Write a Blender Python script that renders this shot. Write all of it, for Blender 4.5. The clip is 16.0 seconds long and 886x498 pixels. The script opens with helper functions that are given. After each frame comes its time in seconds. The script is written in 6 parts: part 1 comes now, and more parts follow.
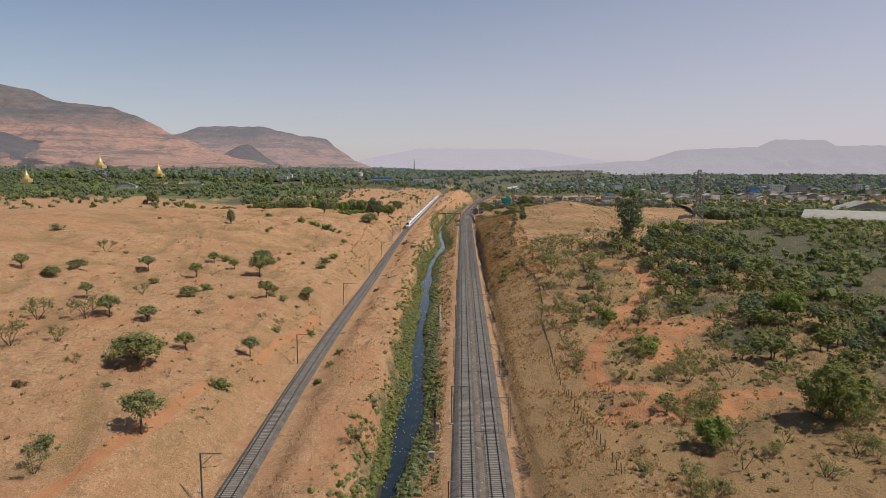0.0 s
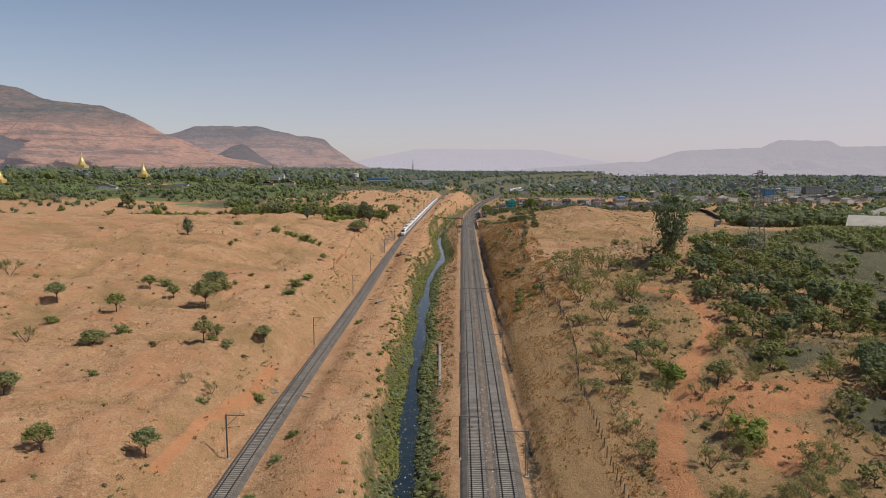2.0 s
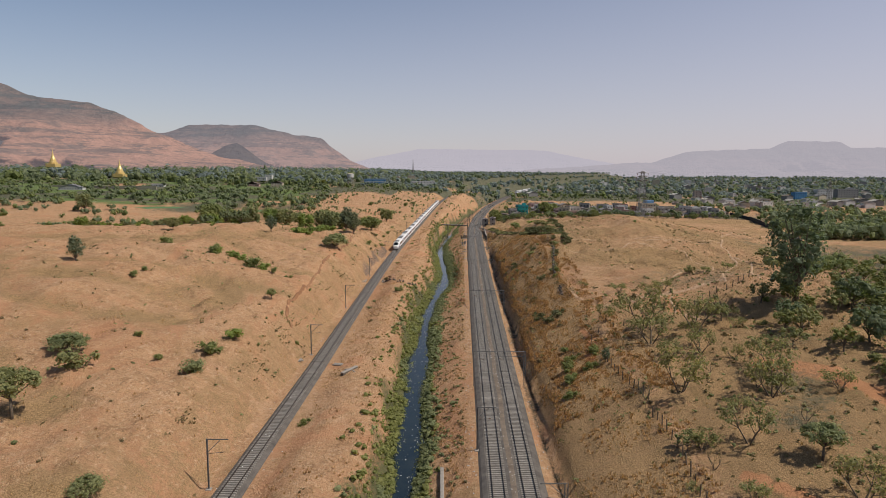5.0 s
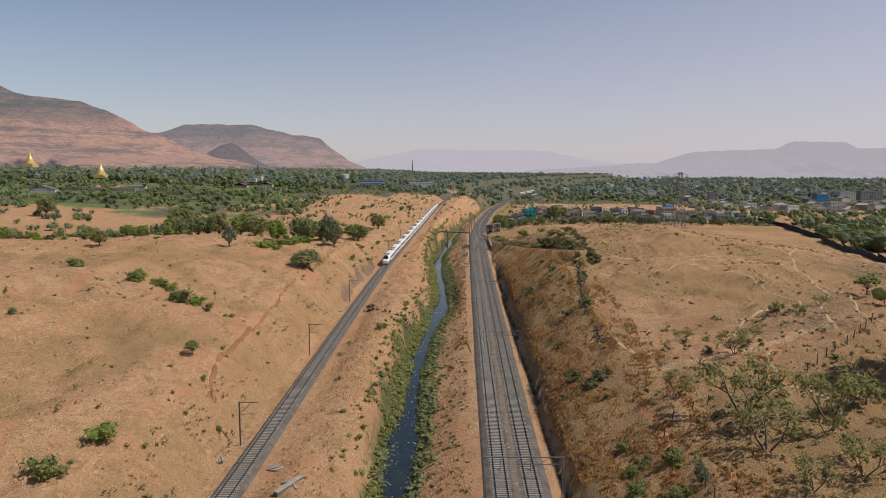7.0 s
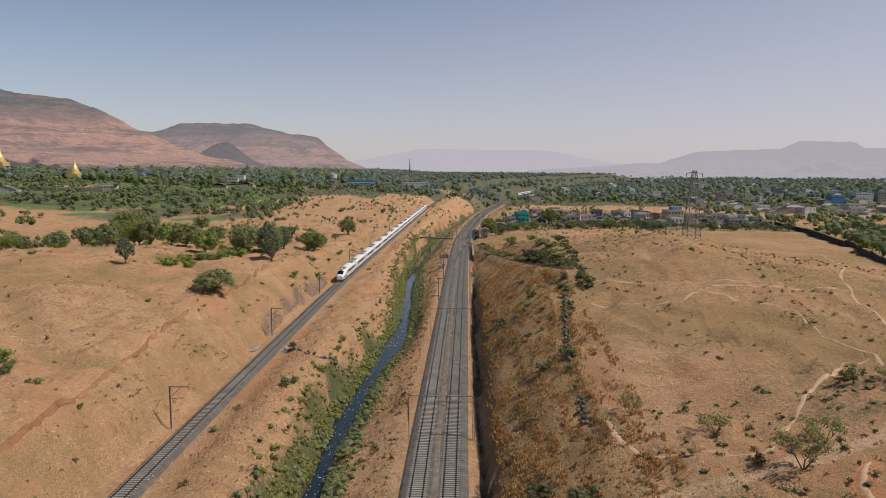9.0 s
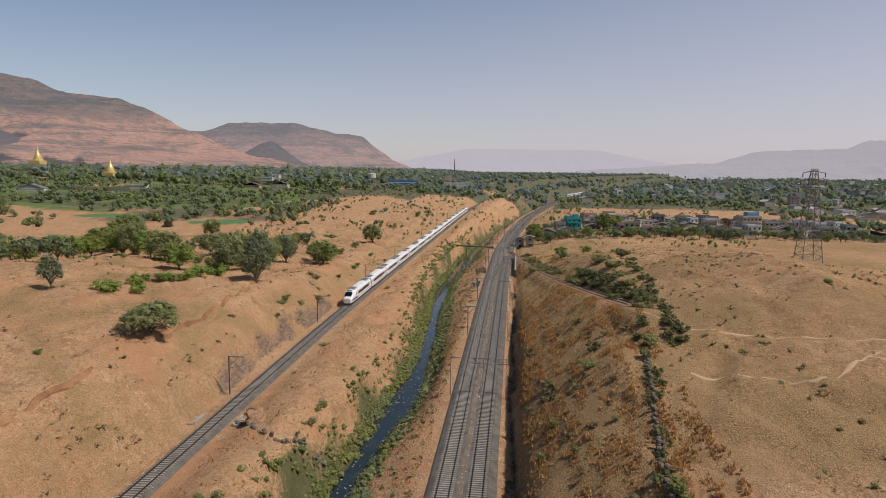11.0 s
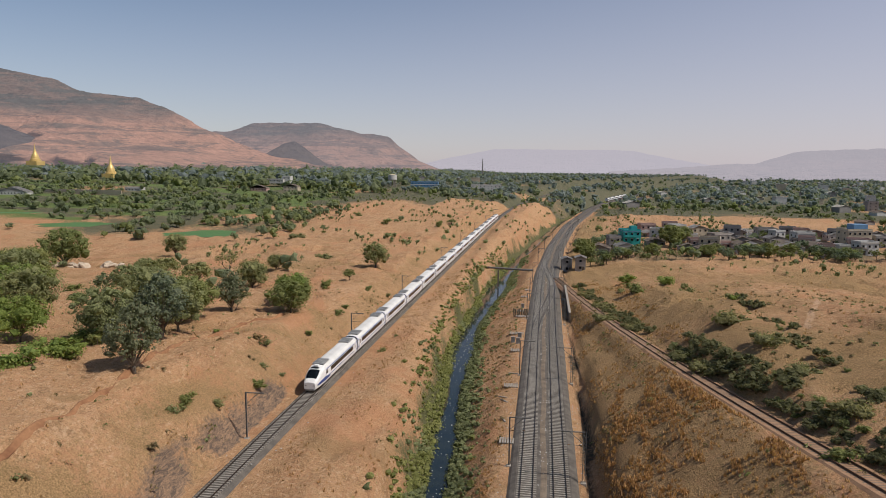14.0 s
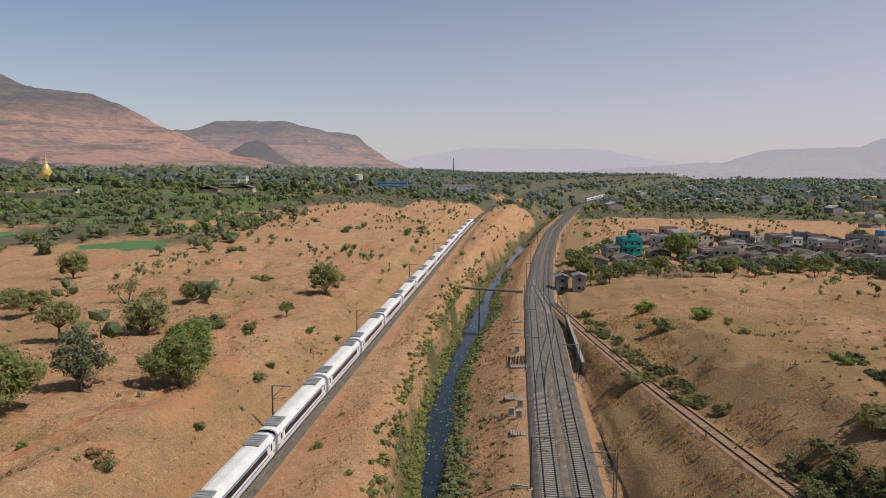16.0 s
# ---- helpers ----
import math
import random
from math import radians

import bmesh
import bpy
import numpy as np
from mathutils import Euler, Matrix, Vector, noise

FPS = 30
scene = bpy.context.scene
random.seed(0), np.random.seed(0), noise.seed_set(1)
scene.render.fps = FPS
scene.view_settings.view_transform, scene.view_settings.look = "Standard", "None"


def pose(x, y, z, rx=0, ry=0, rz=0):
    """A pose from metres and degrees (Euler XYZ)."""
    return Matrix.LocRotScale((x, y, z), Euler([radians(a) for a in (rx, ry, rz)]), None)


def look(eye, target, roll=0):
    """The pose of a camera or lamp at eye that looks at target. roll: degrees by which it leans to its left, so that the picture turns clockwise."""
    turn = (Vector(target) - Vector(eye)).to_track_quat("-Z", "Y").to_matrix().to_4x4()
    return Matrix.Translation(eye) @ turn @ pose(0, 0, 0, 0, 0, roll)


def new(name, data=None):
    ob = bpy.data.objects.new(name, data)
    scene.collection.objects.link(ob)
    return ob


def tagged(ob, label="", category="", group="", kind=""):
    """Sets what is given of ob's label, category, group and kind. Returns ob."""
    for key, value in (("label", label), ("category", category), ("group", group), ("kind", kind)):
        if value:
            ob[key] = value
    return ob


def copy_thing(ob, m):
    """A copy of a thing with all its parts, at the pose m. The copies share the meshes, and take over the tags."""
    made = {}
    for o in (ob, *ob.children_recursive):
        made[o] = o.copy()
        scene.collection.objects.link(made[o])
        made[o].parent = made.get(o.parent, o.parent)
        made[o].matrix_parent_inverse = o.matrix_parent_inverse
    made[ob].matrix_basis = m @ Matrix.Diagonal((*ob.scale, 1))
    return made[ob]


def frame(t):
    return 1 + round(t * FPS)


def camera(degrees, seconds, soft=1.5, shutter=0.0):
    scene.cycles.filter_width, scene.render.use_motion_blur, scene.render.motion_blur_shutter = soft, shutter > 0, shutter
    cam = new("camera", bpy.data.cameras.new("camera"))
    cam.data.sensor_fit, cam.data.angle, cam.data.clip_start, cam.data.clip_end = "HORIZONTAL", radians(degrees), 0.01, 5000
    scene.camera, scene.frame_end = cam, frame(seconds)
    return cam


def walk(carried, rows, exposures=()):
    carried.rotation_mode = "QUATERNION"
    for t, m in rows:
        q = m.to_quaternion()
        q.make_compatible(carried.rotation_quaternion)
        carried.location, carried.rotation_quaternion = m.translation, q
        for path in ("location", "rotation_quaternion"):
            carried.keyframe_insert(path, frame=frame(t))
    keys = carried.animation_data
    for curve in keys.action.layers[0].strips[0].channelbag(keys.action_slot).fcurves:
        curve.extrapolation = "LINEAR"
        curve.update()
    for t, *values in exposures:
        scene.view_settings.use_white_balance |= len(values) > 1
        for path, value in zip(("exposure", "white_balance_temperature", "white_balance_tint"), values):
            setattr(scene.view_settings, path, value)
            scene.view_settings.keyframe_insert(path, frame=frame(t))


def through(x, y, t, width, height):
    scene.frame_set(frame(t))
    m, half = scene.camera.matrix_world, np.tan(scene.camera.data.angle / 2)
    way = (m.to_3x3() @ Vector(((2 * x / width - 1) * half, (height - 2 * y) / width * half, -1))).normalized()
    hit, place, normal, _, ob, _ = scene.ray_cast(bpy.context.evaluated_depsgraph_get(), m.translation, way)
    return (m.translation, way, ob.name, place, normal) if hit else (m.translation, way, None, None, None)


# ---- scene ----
cam = camera(68.5, 16.0, soft=0.9)
METRES, EYE, TILT, LEAN, TURN = 410.0, 47.4, -7.1, 0.0, 0.0
ROWS = [
    (0.0, 0.0, 0.0, 0.0, -0.0, 0.0, 0.0),
    (0.5, -0.0001, 0.031, 0.0037, -0.03, 0.02, -0.02),
    (1.0, -0.0002, 0.063, 0.0075, -0.04, 0.04, -0.03),
    (1.5, -0.0002, 0.0933, 0.0112, -0.05, 0.06, -0.04),
    (2.0, -0.0006, 0.1248, 0.0149, -0.06, 0.06, -0.06),
    (2.5, -0.0009, 0.1549, 0.0183, -0.07, 0.07, -0.08),
    (3.0, -0.0012, 0.1869, 0.0216, -0.04, 0.07, -0.11),
    (3.5, -0.0015, 0.2178, 0.0249, -0.03, 0.07, -0.15),
    (4.0, -0.0018, 0.2509, 0.0284, -0.02, 0.08, -0.2),
    (6.5, -0.0025, 0.4124, 0.0478, 0.06, 0.18, -0.23),
    (7.0, 0.0003, 0.4427, 0.0518, 0.07, 0.18, -0.26),
    (7.5, 0.007, 0.4729, 0.0556, 0.07, 0.14, -0.28),
    (8.0, 0.0166, 0.5007, 0.0588, 0.1, 0.15, -0.31),
    (8.5, 0.0265, 0.5296, 0.0619, 0.15, 0.17, -0.31),
    (9.0, 0.0341, 0.5577, 0.0645, 0.36, 0.17, -0.35),
    (11.5, 0.0431, 0.7072, 0.0814, 5.59, 0.11, -1.17),
    (12.0, 0.0414, 0.7372, 0.0853, 6.45, 0.1, -1.27),
    (12.5, 0.039, 0.7688, 0.0894, 6.76, 0.12, -1.29),
    (13.0, 0.0363, 0.799, 0.0935, 6.79, 0.13, -1.27),
    (13.5, 0.0333, 0.8311, 0.0977, 6.82, 0.15, -1.28),
    (14.0, 0.0299, 0.8626, 0.1015, 6.84, 0.15, -1.28),
    (14.5, 0.0261, 0.895, 0.1053, 6.86, 0.16, -1.27),
    (15.0, 0.0227, 0.9253, 0.1092, 6.64, 0.14, -1.21),
    (15.5, 0.019, 0.9565, 0.1134, 5.92, 0.11, -1.1),
    (16.0, 0.0163, 0.9861, 0.1171, 4.25, 0.13, -0.84),
]
walk(cam, [(t, pose(0, 0, EYE, TILT, LEAN, TURN) @ pose(METRES * x, METRES * y, METRES * z, 90 + pitch, roll, yaw)) for t, x, y, z, yaw, pitch, roll in ROWS])

# ---- light ----
SUN_EL, SUN_AZ = 54.0, 102.0          # degrees; azimuth from +y towards +x
world = bpy.data.worlds.new("sky")
scene.world = world
world.use_nodes = True
wn = world.node_tree.nodes
sky = wn.new("ShaderNodeTexSky")
sky.sky_type, sky.sun_disc = "NISHITA", False
sky.sun_elevation, sky.sun_rotation = radians(SUN_EL), radians(SUN_AZ)
sky.altitude, sky.air_density, sky.dust_density, sky.ozone_density = 600, 1.0, 1.0, 1.2
wn["Background"].inputs["Strength"].default_value = 0.09
# thin dry-season haze over the whole sky
haze = wn.new("ShaderNodeMix")
haze.data_type, haze.blend_type = "RGBA", "MIX"
haze.inputs[7].default_value = (6.7, 5.9, 6.75, 1)
link = world.node_tree.links.new
axes = wn.new("ShaderNodeSeparateXYZ")
link(wn.new("ShaderNodeTexCoord").outputs["Generated"], axes.inputs[0])
thick = wn.new("ShaderNodeMapRange")      # thick at the horizon, thin overhead
thick.inputs["From Min"].default_value, thick.inputs["From Max"].default_value = 0.0, 0.36
thick.inputs["To Min"].default_value, thick.inputs["To Max"].default_value = 0.62, 0.02
link(axes.outputs["Z"], thick.inputs["Value"])
side = wn.new("ShaderNodeMath")           # thicker towards the sun
side.operation = "MULTIPLY_ADD"
side.inputs[1].default_value = 0.28
side.use_clamp = True
link(axes.outputs["X"], side.inputs[0])
link(thick.outputs["Result"], side.inputs[2])
link(side.outputs[0], haze.inputs[0])
link(sky.outputs["Color"], haze.inputs[6])
link(haze.outputs[2], wn["Background"].inputs["Color"])
sun = new("sun", bpy.data.lights.new("sun", "SUN"))
sun.data.energy, sun.data.angle, sun.data.color = 4.2, radians(0.6), (1.0, 0.94, 0.86)
_e, _a = radians(SUN_EL), radians(SUN_AZ)
sun.matrix_world = look((0, 0, 300), (-100 * math.sin(_a) * math.cos(_e), -100 * math.cos(_a) * math.cos(_e), 300 - 100 * math.sin(_e)))
tagged(sun, kind="structure")

# ---- materials ----


class Nodes:
    """Short hand for a node tree."""

    def __init__(self, name, rough=0.85, metal=0.0):
        self.mat = bpy.data.materials.new(name)
        self.mat.use_nodes = True
        self.t = self.mat.node_tree
        self.b = self.t.nodes["Principled BSDF"]
        self.b.inputs["Roughness"].default_value = rough
        self.b.inputs["Metallic"].default_value = metal
        self.b.inputs["Specular IOR Level"].default_value = 0.25

    def link(self, a, b):
        self.t.links.new(a, b)

    def pos(self, scale=(1, 1, 1), local=False):
        m = self.t.nodes.new("ShaderNodeMapping")
        m.inputs["Scale"].default_value = scale
        if local:
            self.link(self.t.nodes.new("ShaderNodeTexCoord").outputs["Object"], m.inputs["Vector"])
        else:
            self.link(self.t.nodes.new("ShaderNodeNewGeometry").outputs["Position"], m.inputs["Vector"])
        return m.outputs["Vector"]

    def noise(self, scale, detail=4.0, rough=0.6, vec=None, distort=0.0):
        n = self.t.nodes.new("ShaderNodeTexNoise")
        n.inputs["Scale"].default_value, n.inputs["Detail"].default_value = scale, detail
        n.inputs["Roughness"].default_value, n.inputs["Distortion"].default_value = rough, distort
        self.link(vec if vec is not None else self.pos(), n.inputs["Vector"])
        return n.outputs["Fac"]

    def ramp(self, fac, *stops):
        r = self.t.nodes.new("ShaderNodeValToRGB")
        el = r.color_ramp.elements
        while len(el) < len(stops):
            el.new(0.5)
        for e, (p, c) in zip(el, stops):
            e.position = p
            e.color = (*c, 1) if isinstance(c, tuple) else (c, c, c, 1)
        self.link(fac, r.inputs["Fac"])
        return r.outputs["Color"]

    def mix(self, fac, a, b, how="MIX"):
        m = self.t.nodes.new("ShaderNodeMix")
        m.data_type, m.blend_type = "RGBA", how
        for v, i in ((fac, 0), (a, 6), (b, 7)):
            if isinstance(v, (int, float)):
                m.inputs[i].default_value = v if i == 0 else (v, v, v, 1)
            elif isinstance(v, tuple):
                m.inputs[i].default_value = (*v, 1)
            else:
                self.link(v, m.inputs[i])
        return m.outputs[2]

    def math(self, op, a, b=0.0):
        m = self.t.nodes.new("ShaderNodeMath")
        m.operation = op
        for v, i in ((a, 0), (b, 1)):
            if isinstance(v, (int, float)):
                m.inputs[i].default_value = v
            else:
                self.link(v, m.inputs[i])
        return m.outputs[0]

    def attr(self, name):
        a = self.t.nodes.new("ShaderNodeAttribute")
        a.attribute_name = name
        return a.outputs["Fac"]

    def random(self):
        return self.t.nodes.new("ShaderNodeObjectInfo").outputs["Random"]

    def island(self):
        return self.t.nodes.new("ShaderNodeNewGeometry").outputs["Random Per Island"]

    def bump(self, height, strength=0.5, distance=0.1):
        b = self.t.nodes.new("ShaderNodeBump")
        b.inputs["Strength"].default_value, b.inputs["Distance"].default_value = strength, distance
        self.link(height, b.inputs["Height"])
        self.link(b.outputs["Normal"], self.b.inputs["Normal"])

    def color(self, c):
        if isinstance(c, tuple):
            self.b.inputs["Base Color"].default_value = (*c, 1)
        else:
            self.link(c, self.b.inputs["Base Color"])
        return self


def varied(name, c1, c2, scale=1.0, rough=0.8, metal=0.0, bump=0.3, fine=12.0, local=False, rand=0.0, dist=0.02):
    """A surface between two colours, mottled at two scales, with fine relief."""
    n = Nodes(name, rough, metal)
    v = n.pos(local=local)
    big, small = n.noise(scale, 4, 0.6, v), n.noise(scale * fine, 3, 0.6, v)
    c = n.mix(n.ramp(big, (0.3, 0.0), (0.7, 1.0)), c1, c2)
    c = n.mix(0.35, c, n.ramp(small, (0.25, 0.35), (0.75, 1.0)), "MULTIPLY")
    if rand:
        c = n.mix(rand, c, n.ramp(n.random(), (0.0, 0.5), (1.0, 1.0)), "MULTIPLY")
    n.color(c)
    n.bump(small, bump, dist)
    return n.mat


def ground_material():
    n = Nodes("dry_earth", 0.95)
    n.b.inputs["Specular IOR Level"].default_value = 0.08
    p = n.pos()
    patch, mid, fine = n.noise(0.025, 5, 0.65, p, 0.6), n.noise(0.14, 6, 0.7, p), n.noise(1.3, 5, 0.75, p)
    grain = n.noise(5.0, 3, 0.7, p)
    earth = n.mix(n.ramp(patch, (0.35, 0.0), (0.65, 1.0)), (0.465, 0.242, 0.118), (0.545, 0.302, 0.158))
    straw = n.mix(n.ramp(mid, (0.3, 0.0), (0.7, 1.0)), (0.50, 0.288, 0.137), (0.60, 0.375, 0.195))
    c = n.mix(n.ramp(fine, (0.35, 0.0), (0.65, 1.0)), earth, straw)
    # trodden and rain-washed streaks, paler crusts and brown tufts
    wash = n.noise(0.09, 5, 0.8, n.pos((1.0, 0.35, 1.0)), 1.2)
    c = n.mix(n.ramp(wash, (0.54, 0.0), (0.68, 0.55)), c, (0.33, 0.16, 0.08))
    c = n.mix(n.ramp(n.noise(0.05, 6, 0.8, n.pos((0.5, 1.0, 1.0)), 2.0), (0.55, 0.0), (0.68, 0.55)), c, (0.56, 0.36, 0.215))
    c = n.mix(n.ramp(n.noise(0.32, 7, 0.8, p), (0.525, 0.0), (0.59, 0.6)), c, (0.27, 0.15, 0.072))
    c = n.mix(n.ramp(n.noise(2.6, 5, 0.85, p), (0.535, 0.0), (0.59, 0.75)), c, (0.22, 0.128, 0.062))
    c = n.mix(n.ramp(n.noise(1.6, 5, 0.85, n.pos((1.0, 0.6, 1.0))), (0.54, 0.0), (0.60, 0.7)), c, (0.66, 0.44, 0.255))
    # worn, redder ground where the grass is gone, and thin brown turf
    c = n.mix(n.ramp(n.noise(0.045, 6, 0.7, n.pos((1.0, 0.6, 1.0)), 1.5), (0.50, 0.0), (0.62, 0.75)), c, (0.50, 0.245, 0.122))
    c = n.mix(n.ramp(n.noise(0.07, 7, 0.78, n.pos((0.8, 1.0, 1.0)), 1.0), (0.53, 0.0), (0.63, 0.6)), c, (0.33, 0.205, 0.095))
    trod = n.ramp(n.math("ADD", n.attr("pale"), n.math("MULTIPLY", mid, 0.5)), (0.75, 0.0), (1.05, 0.85))
    c = n.mix(trod, c, (0.62, 0.40, 0.24))
    # masks laid down with the ground: green banks, brown dry scrub, bare red earth, fields
    brk = n.math("ADD", n.math("MULTIPLY", fine, 0.9), n.math("MULTIPLY", mid, 0.7))

    def over(c, name, colour, lo=0.75, hi=1.05):
        f = n.ramp(n.math("ADD", n.attr(name), n.math("SUBTRACT", brk, 0.3)), (lo, 0.0), (hi, 1.0))
        return n.mix(f, c, colour)

    scrub = n.mix(n.ramp(grain, (0.35, 0.0), (0.65, 1.0)), (0.27, 0.165, 0.075), (0.46, 0.285, 0.135))
    scrub = n.mix(n.ramp(n.noise(0.22, 5, 0.75, n.pos((1.6, 0.3, 1.0)), 1.0), (0.53, 0.0), (0.64, 0.4)), scrub, (0.20, 0.14, 0.062))
    c = over(c, "scrub", scrub)
    c = over(c, "red", n.mix(n.ramp(mid, (0.3, 0.0), (0.7, 1.0)), (0.46, 0.208, 0.092), (0.58, 0.285, 0.135)))
    c = over(c, "field", n.mix(n.ramp(mid, (0.3, 0.0), (0.7, 1.0)), (0.088, 0.096, 0.056), (0.175, 0.148, 0.088)))
    c = over(c, "meadow", n.mix(n.ramp(mid, (0.3, 0.0), (0.7, 1.0)), (0.105, 0.155, 0.045), (0.18, 0.205, 0.075)))
    c = over(c, "green", n.mix(n.ramp(fine, (0.3, 0.0), (0.7, 1.0)), (0.085, 0.09, 0.035), (0.17, 0.15, 0.07)))
    c = over(c, "rock", n.mix(n.ramp(n.noise(0.9, 5, 0.8, n.pos((1.0, 0.5, 1.6)), 1.5), (0.42, 0.0), (0.6, 1.0)), (0.15, 0.11, 0.082), (0.40, 0.25, 0.15)))
    c = over(c, "mud_shade", n.mix(n.ramp(fine, (0.3, 0.0), (0.7, 1.0)), (0.035, 0.035, 0.028), (0.10, 0.08, 0.05)))
    c = n.mix(0.42, c, n.ramp(grain, (0.30, 0.55), (0.62, 1.3)), "MULTIPLY")
    c = n.mix(0.35, c, n.ramp(n.noise(12.0, 3, 0.7, p), (0.3, 0.6), (0.66, 1.25)), "MULTIPLY")
    c = n.mix(1.0, c, (0.85, 0.872, 0.92), "MULTIPLY")
    n.color(c)
    n.bump(n.math("ADD", fine, n.math("MULTIPLY", grain, 0.5)), 0.8, 0.7)
    return n.mat


def leaf_material(name, dark, light, through=0.5):
    """Leaves that let a part of the light through."""
    n = Nodes(name, 0.65)
    n.b.inputs["Specular IOR Level"].default_value = 0.2
    c = n.mix(n.island(), dark, light)
    c = n.mix(n.random(), c, n.mix(1.0, c, (1.14, 1.03, 0.9), "MULTIPLY"))
    fleck = n.noise(5.0, 3, 0.75)
    c = n.mix(0.8, c, n.ramp(fleck, (0.36, 0.5), (0.62, 1.35)), "MULTIPLY")
    n.color(c)
    n.bump(fleck, 0.4, 0.15)
    tr = n.t.nodes.new("ShaderNodeBsdfTranslucent")
    n.link(n.mix(1.0, c, (1.12, 1.2, 0.78), "MULTIPLY"), tr.inputs["Color"])
    both = n.t.nodes.new("ShaderNodeMixShader")
    both.inputs[0].default_value = through
    n.link(n.b.outputs[0], both.inputs[1])
    n.link(tr.outputs[0], both.inputs[2])
    n.link(both.outputs[0], n.t.nodes["Material Output"].inputs["Surface"])
    return n.mat


M = {
    "ground": ground_material(),
    "bark": varied("bark", (0.10, 0.075, 0.05), (0.19, 0.15, 0.11), 3, local=True),
    "leaf_green": leaf_material("leaf_green", (0.15, 0.178, 0.06), (0.275, 0.30, 0.125)),
    "leaf_olive": leaf_material("leaf_olive", (0.16, 0.18, 0.082), (0.30, 0.315, 0.155)),
    "leaf_bright": leaf_material("leaf_bright", (0.14, 0.195, 0.045), (0.28, 0.34, 0.10)),
    "leaf_grey": leaf_material("leaf_grey", (0.12, 0.15, 0.095), (0.23, 0.26, 0.175)),
    # distance haze is put into the colour: both bluer, the second paler too
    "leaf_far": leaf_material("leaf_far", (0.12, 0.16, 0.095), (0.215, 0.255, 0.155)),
    "leaf_hazed": leaf_material("leaf_hazed", (0.16, 0.195, 0.185), (0.25, 0.285, 0.275)),
    "leaf_dry": leaf_material("leaf_dry", (0.15, 0.115, 0.06), (0.29, 0.225, 0.12)),
    "leaf_thorn": leaf_material("leaf_thorn", (0.165, 0.165, 0.075), (0.29, 0.285, 0.14)),
    "leaf_hedge": leaf_material("leaf_hedge", (0.105, 0.115, 0.058), (0.205, 0.205, 0.10)),
    "straw": leaf_material("straw", (0.37, 0.215, 0.105), (0.56, 0.35, 0.178), 0.4),
    "straw_dark": leaf_material("straw_dark", (0.27, 0.155, 0.075), (0.41, 0.245, 0.125), 0.4),
    "ballast": varied("ballast", (0.08, 0.07, 0.06), (0.165, 0.142, 0.12), 0.6, 0.9, bump=1.0, fine=7, dist=0.06),
    "wood": varied("old_sleeper_wood", (0.17, 0.12, 0.085), (0.27, 0.195, 0.14), 1.2, 0.9, rand=0.5),
    "sleeper": varied("sleeper_concrete", (0.25, 0.222, 0.188), (0.36, 0.325, 0.28), 1.2, 0.85, rand=0.5),
    "rail": varied("rail_steel", (0.060, 0.045, 0.038), (0.10, 0.075, 0.06), 2, 0.45, 0.6),
    "earth": varied("packed_earth", (0.27, 0.15, 0.085), (0.38, 0.23, 0.135), 0.6, 0.95, bump=0.7, fine=9, dist=0.05),
    "red_earth": varied("red_earth", (0.19, 0.085, 0.042), (0.35, 0.18, 0.09), 0.4, 0.95, bump=0.7, fine=7, dist=0.1),
    # the boundary wall's shaded side is put into this near-black base colour
    "dark_wall": varied("shaded_wall", (0.022, 0.021, 0.02), (0.055, 0.05, 0.046), 0.6, 0.9, bump=0.4, dist=0.05),
    "trodden": varied("trodden_earth", (0.44, 0.285, 0.17), (0.55, 0.365, 0.225), 0.3, 0.95, bump=0.4, fine=9, dist=0.03),
    "dirt": varied("track_dirt", (0.13, 0.10, 0.075), (0.23, 0.178, 0.13), 0.5, 0.95, bump=0.8, fine=8, dist=0.05),
    "rust": varied("rusty_steel", (0.13, 0.075, 0.045), (0.22, 0.13, 0.08), 2, 0.8, 0.2),
    "steel": varied("galvanised_steel", (0.16, 0.15, 0.14), (0.25, 0.24, 0.22), 1.5, 0.6, 0.4),
    "concrete": varied("concrete", (0.25, 0.22, 0.185), (0.38, 0.34, 0.29), 0.7, 0.9, local=True),
    "stone": varied("dark_masonry", (0.10, 0.085, 0.07), (0.20, 0.16, 0.125), 0.8, 0.9, bump=0.8, dist=0.08),
    "rock": varied("dark_rock", (0.12, 0.09, 0.07), (0.25, 0.175, 0.12), 0.5, 0.9, bump=1.0, dist=0.2),
    "pale_rock": varied("pale_rock", (0.42, 0.33, 0.24), (0.58, 0.47, 0.36), 0.6, 0.9, bump=0.6, dist=0.1),
    "paper": varied("pale_litter", (0.42, 0.40, 0.37), (0.66, 0.64, 0.60), 2.0, 0.9),
    "white": varied("white_paint", (0.72, 0.71, 0.69), (0.83, 0.82, 0.80), 0.4, 0.4, bump=0.05, local=True),
    "roof_white": varied("train_roof", (0.60, 0.58, 0.54), (0.78, 0.76, 0.73), 0.3, 0.5, bump=0.05, local=True),
    "blue": varied("blue_paint", (0.025, 0.06, 0.22), (0.035, 0.085, 0.28), 0.6, 0.35, bump=0.02, local=True),
    "glass": varied("dark_glass", (0.010, 0.014, 0.018), (0.018, 0.024, 0.03), 0.5, 0.08, bump=0.0, local=True),
    "grey": varied("grey_paint", (0.20, 0.20, 0.20), (0.30, 0.30, 0.29), 1.0, 0.6, local=True),
    "black": varied("black_paint", (0.012, 0.012, 0.012), (0.025, 0.024, 0.022), 1.0, 0.6, local=True),
    "gold": varied("gold_paint", (0.62, 0.43, 0.15), (0.76, 0.55, 0.22), 0.2, 0.35, 0.3, bump=0.05, local=True),
}


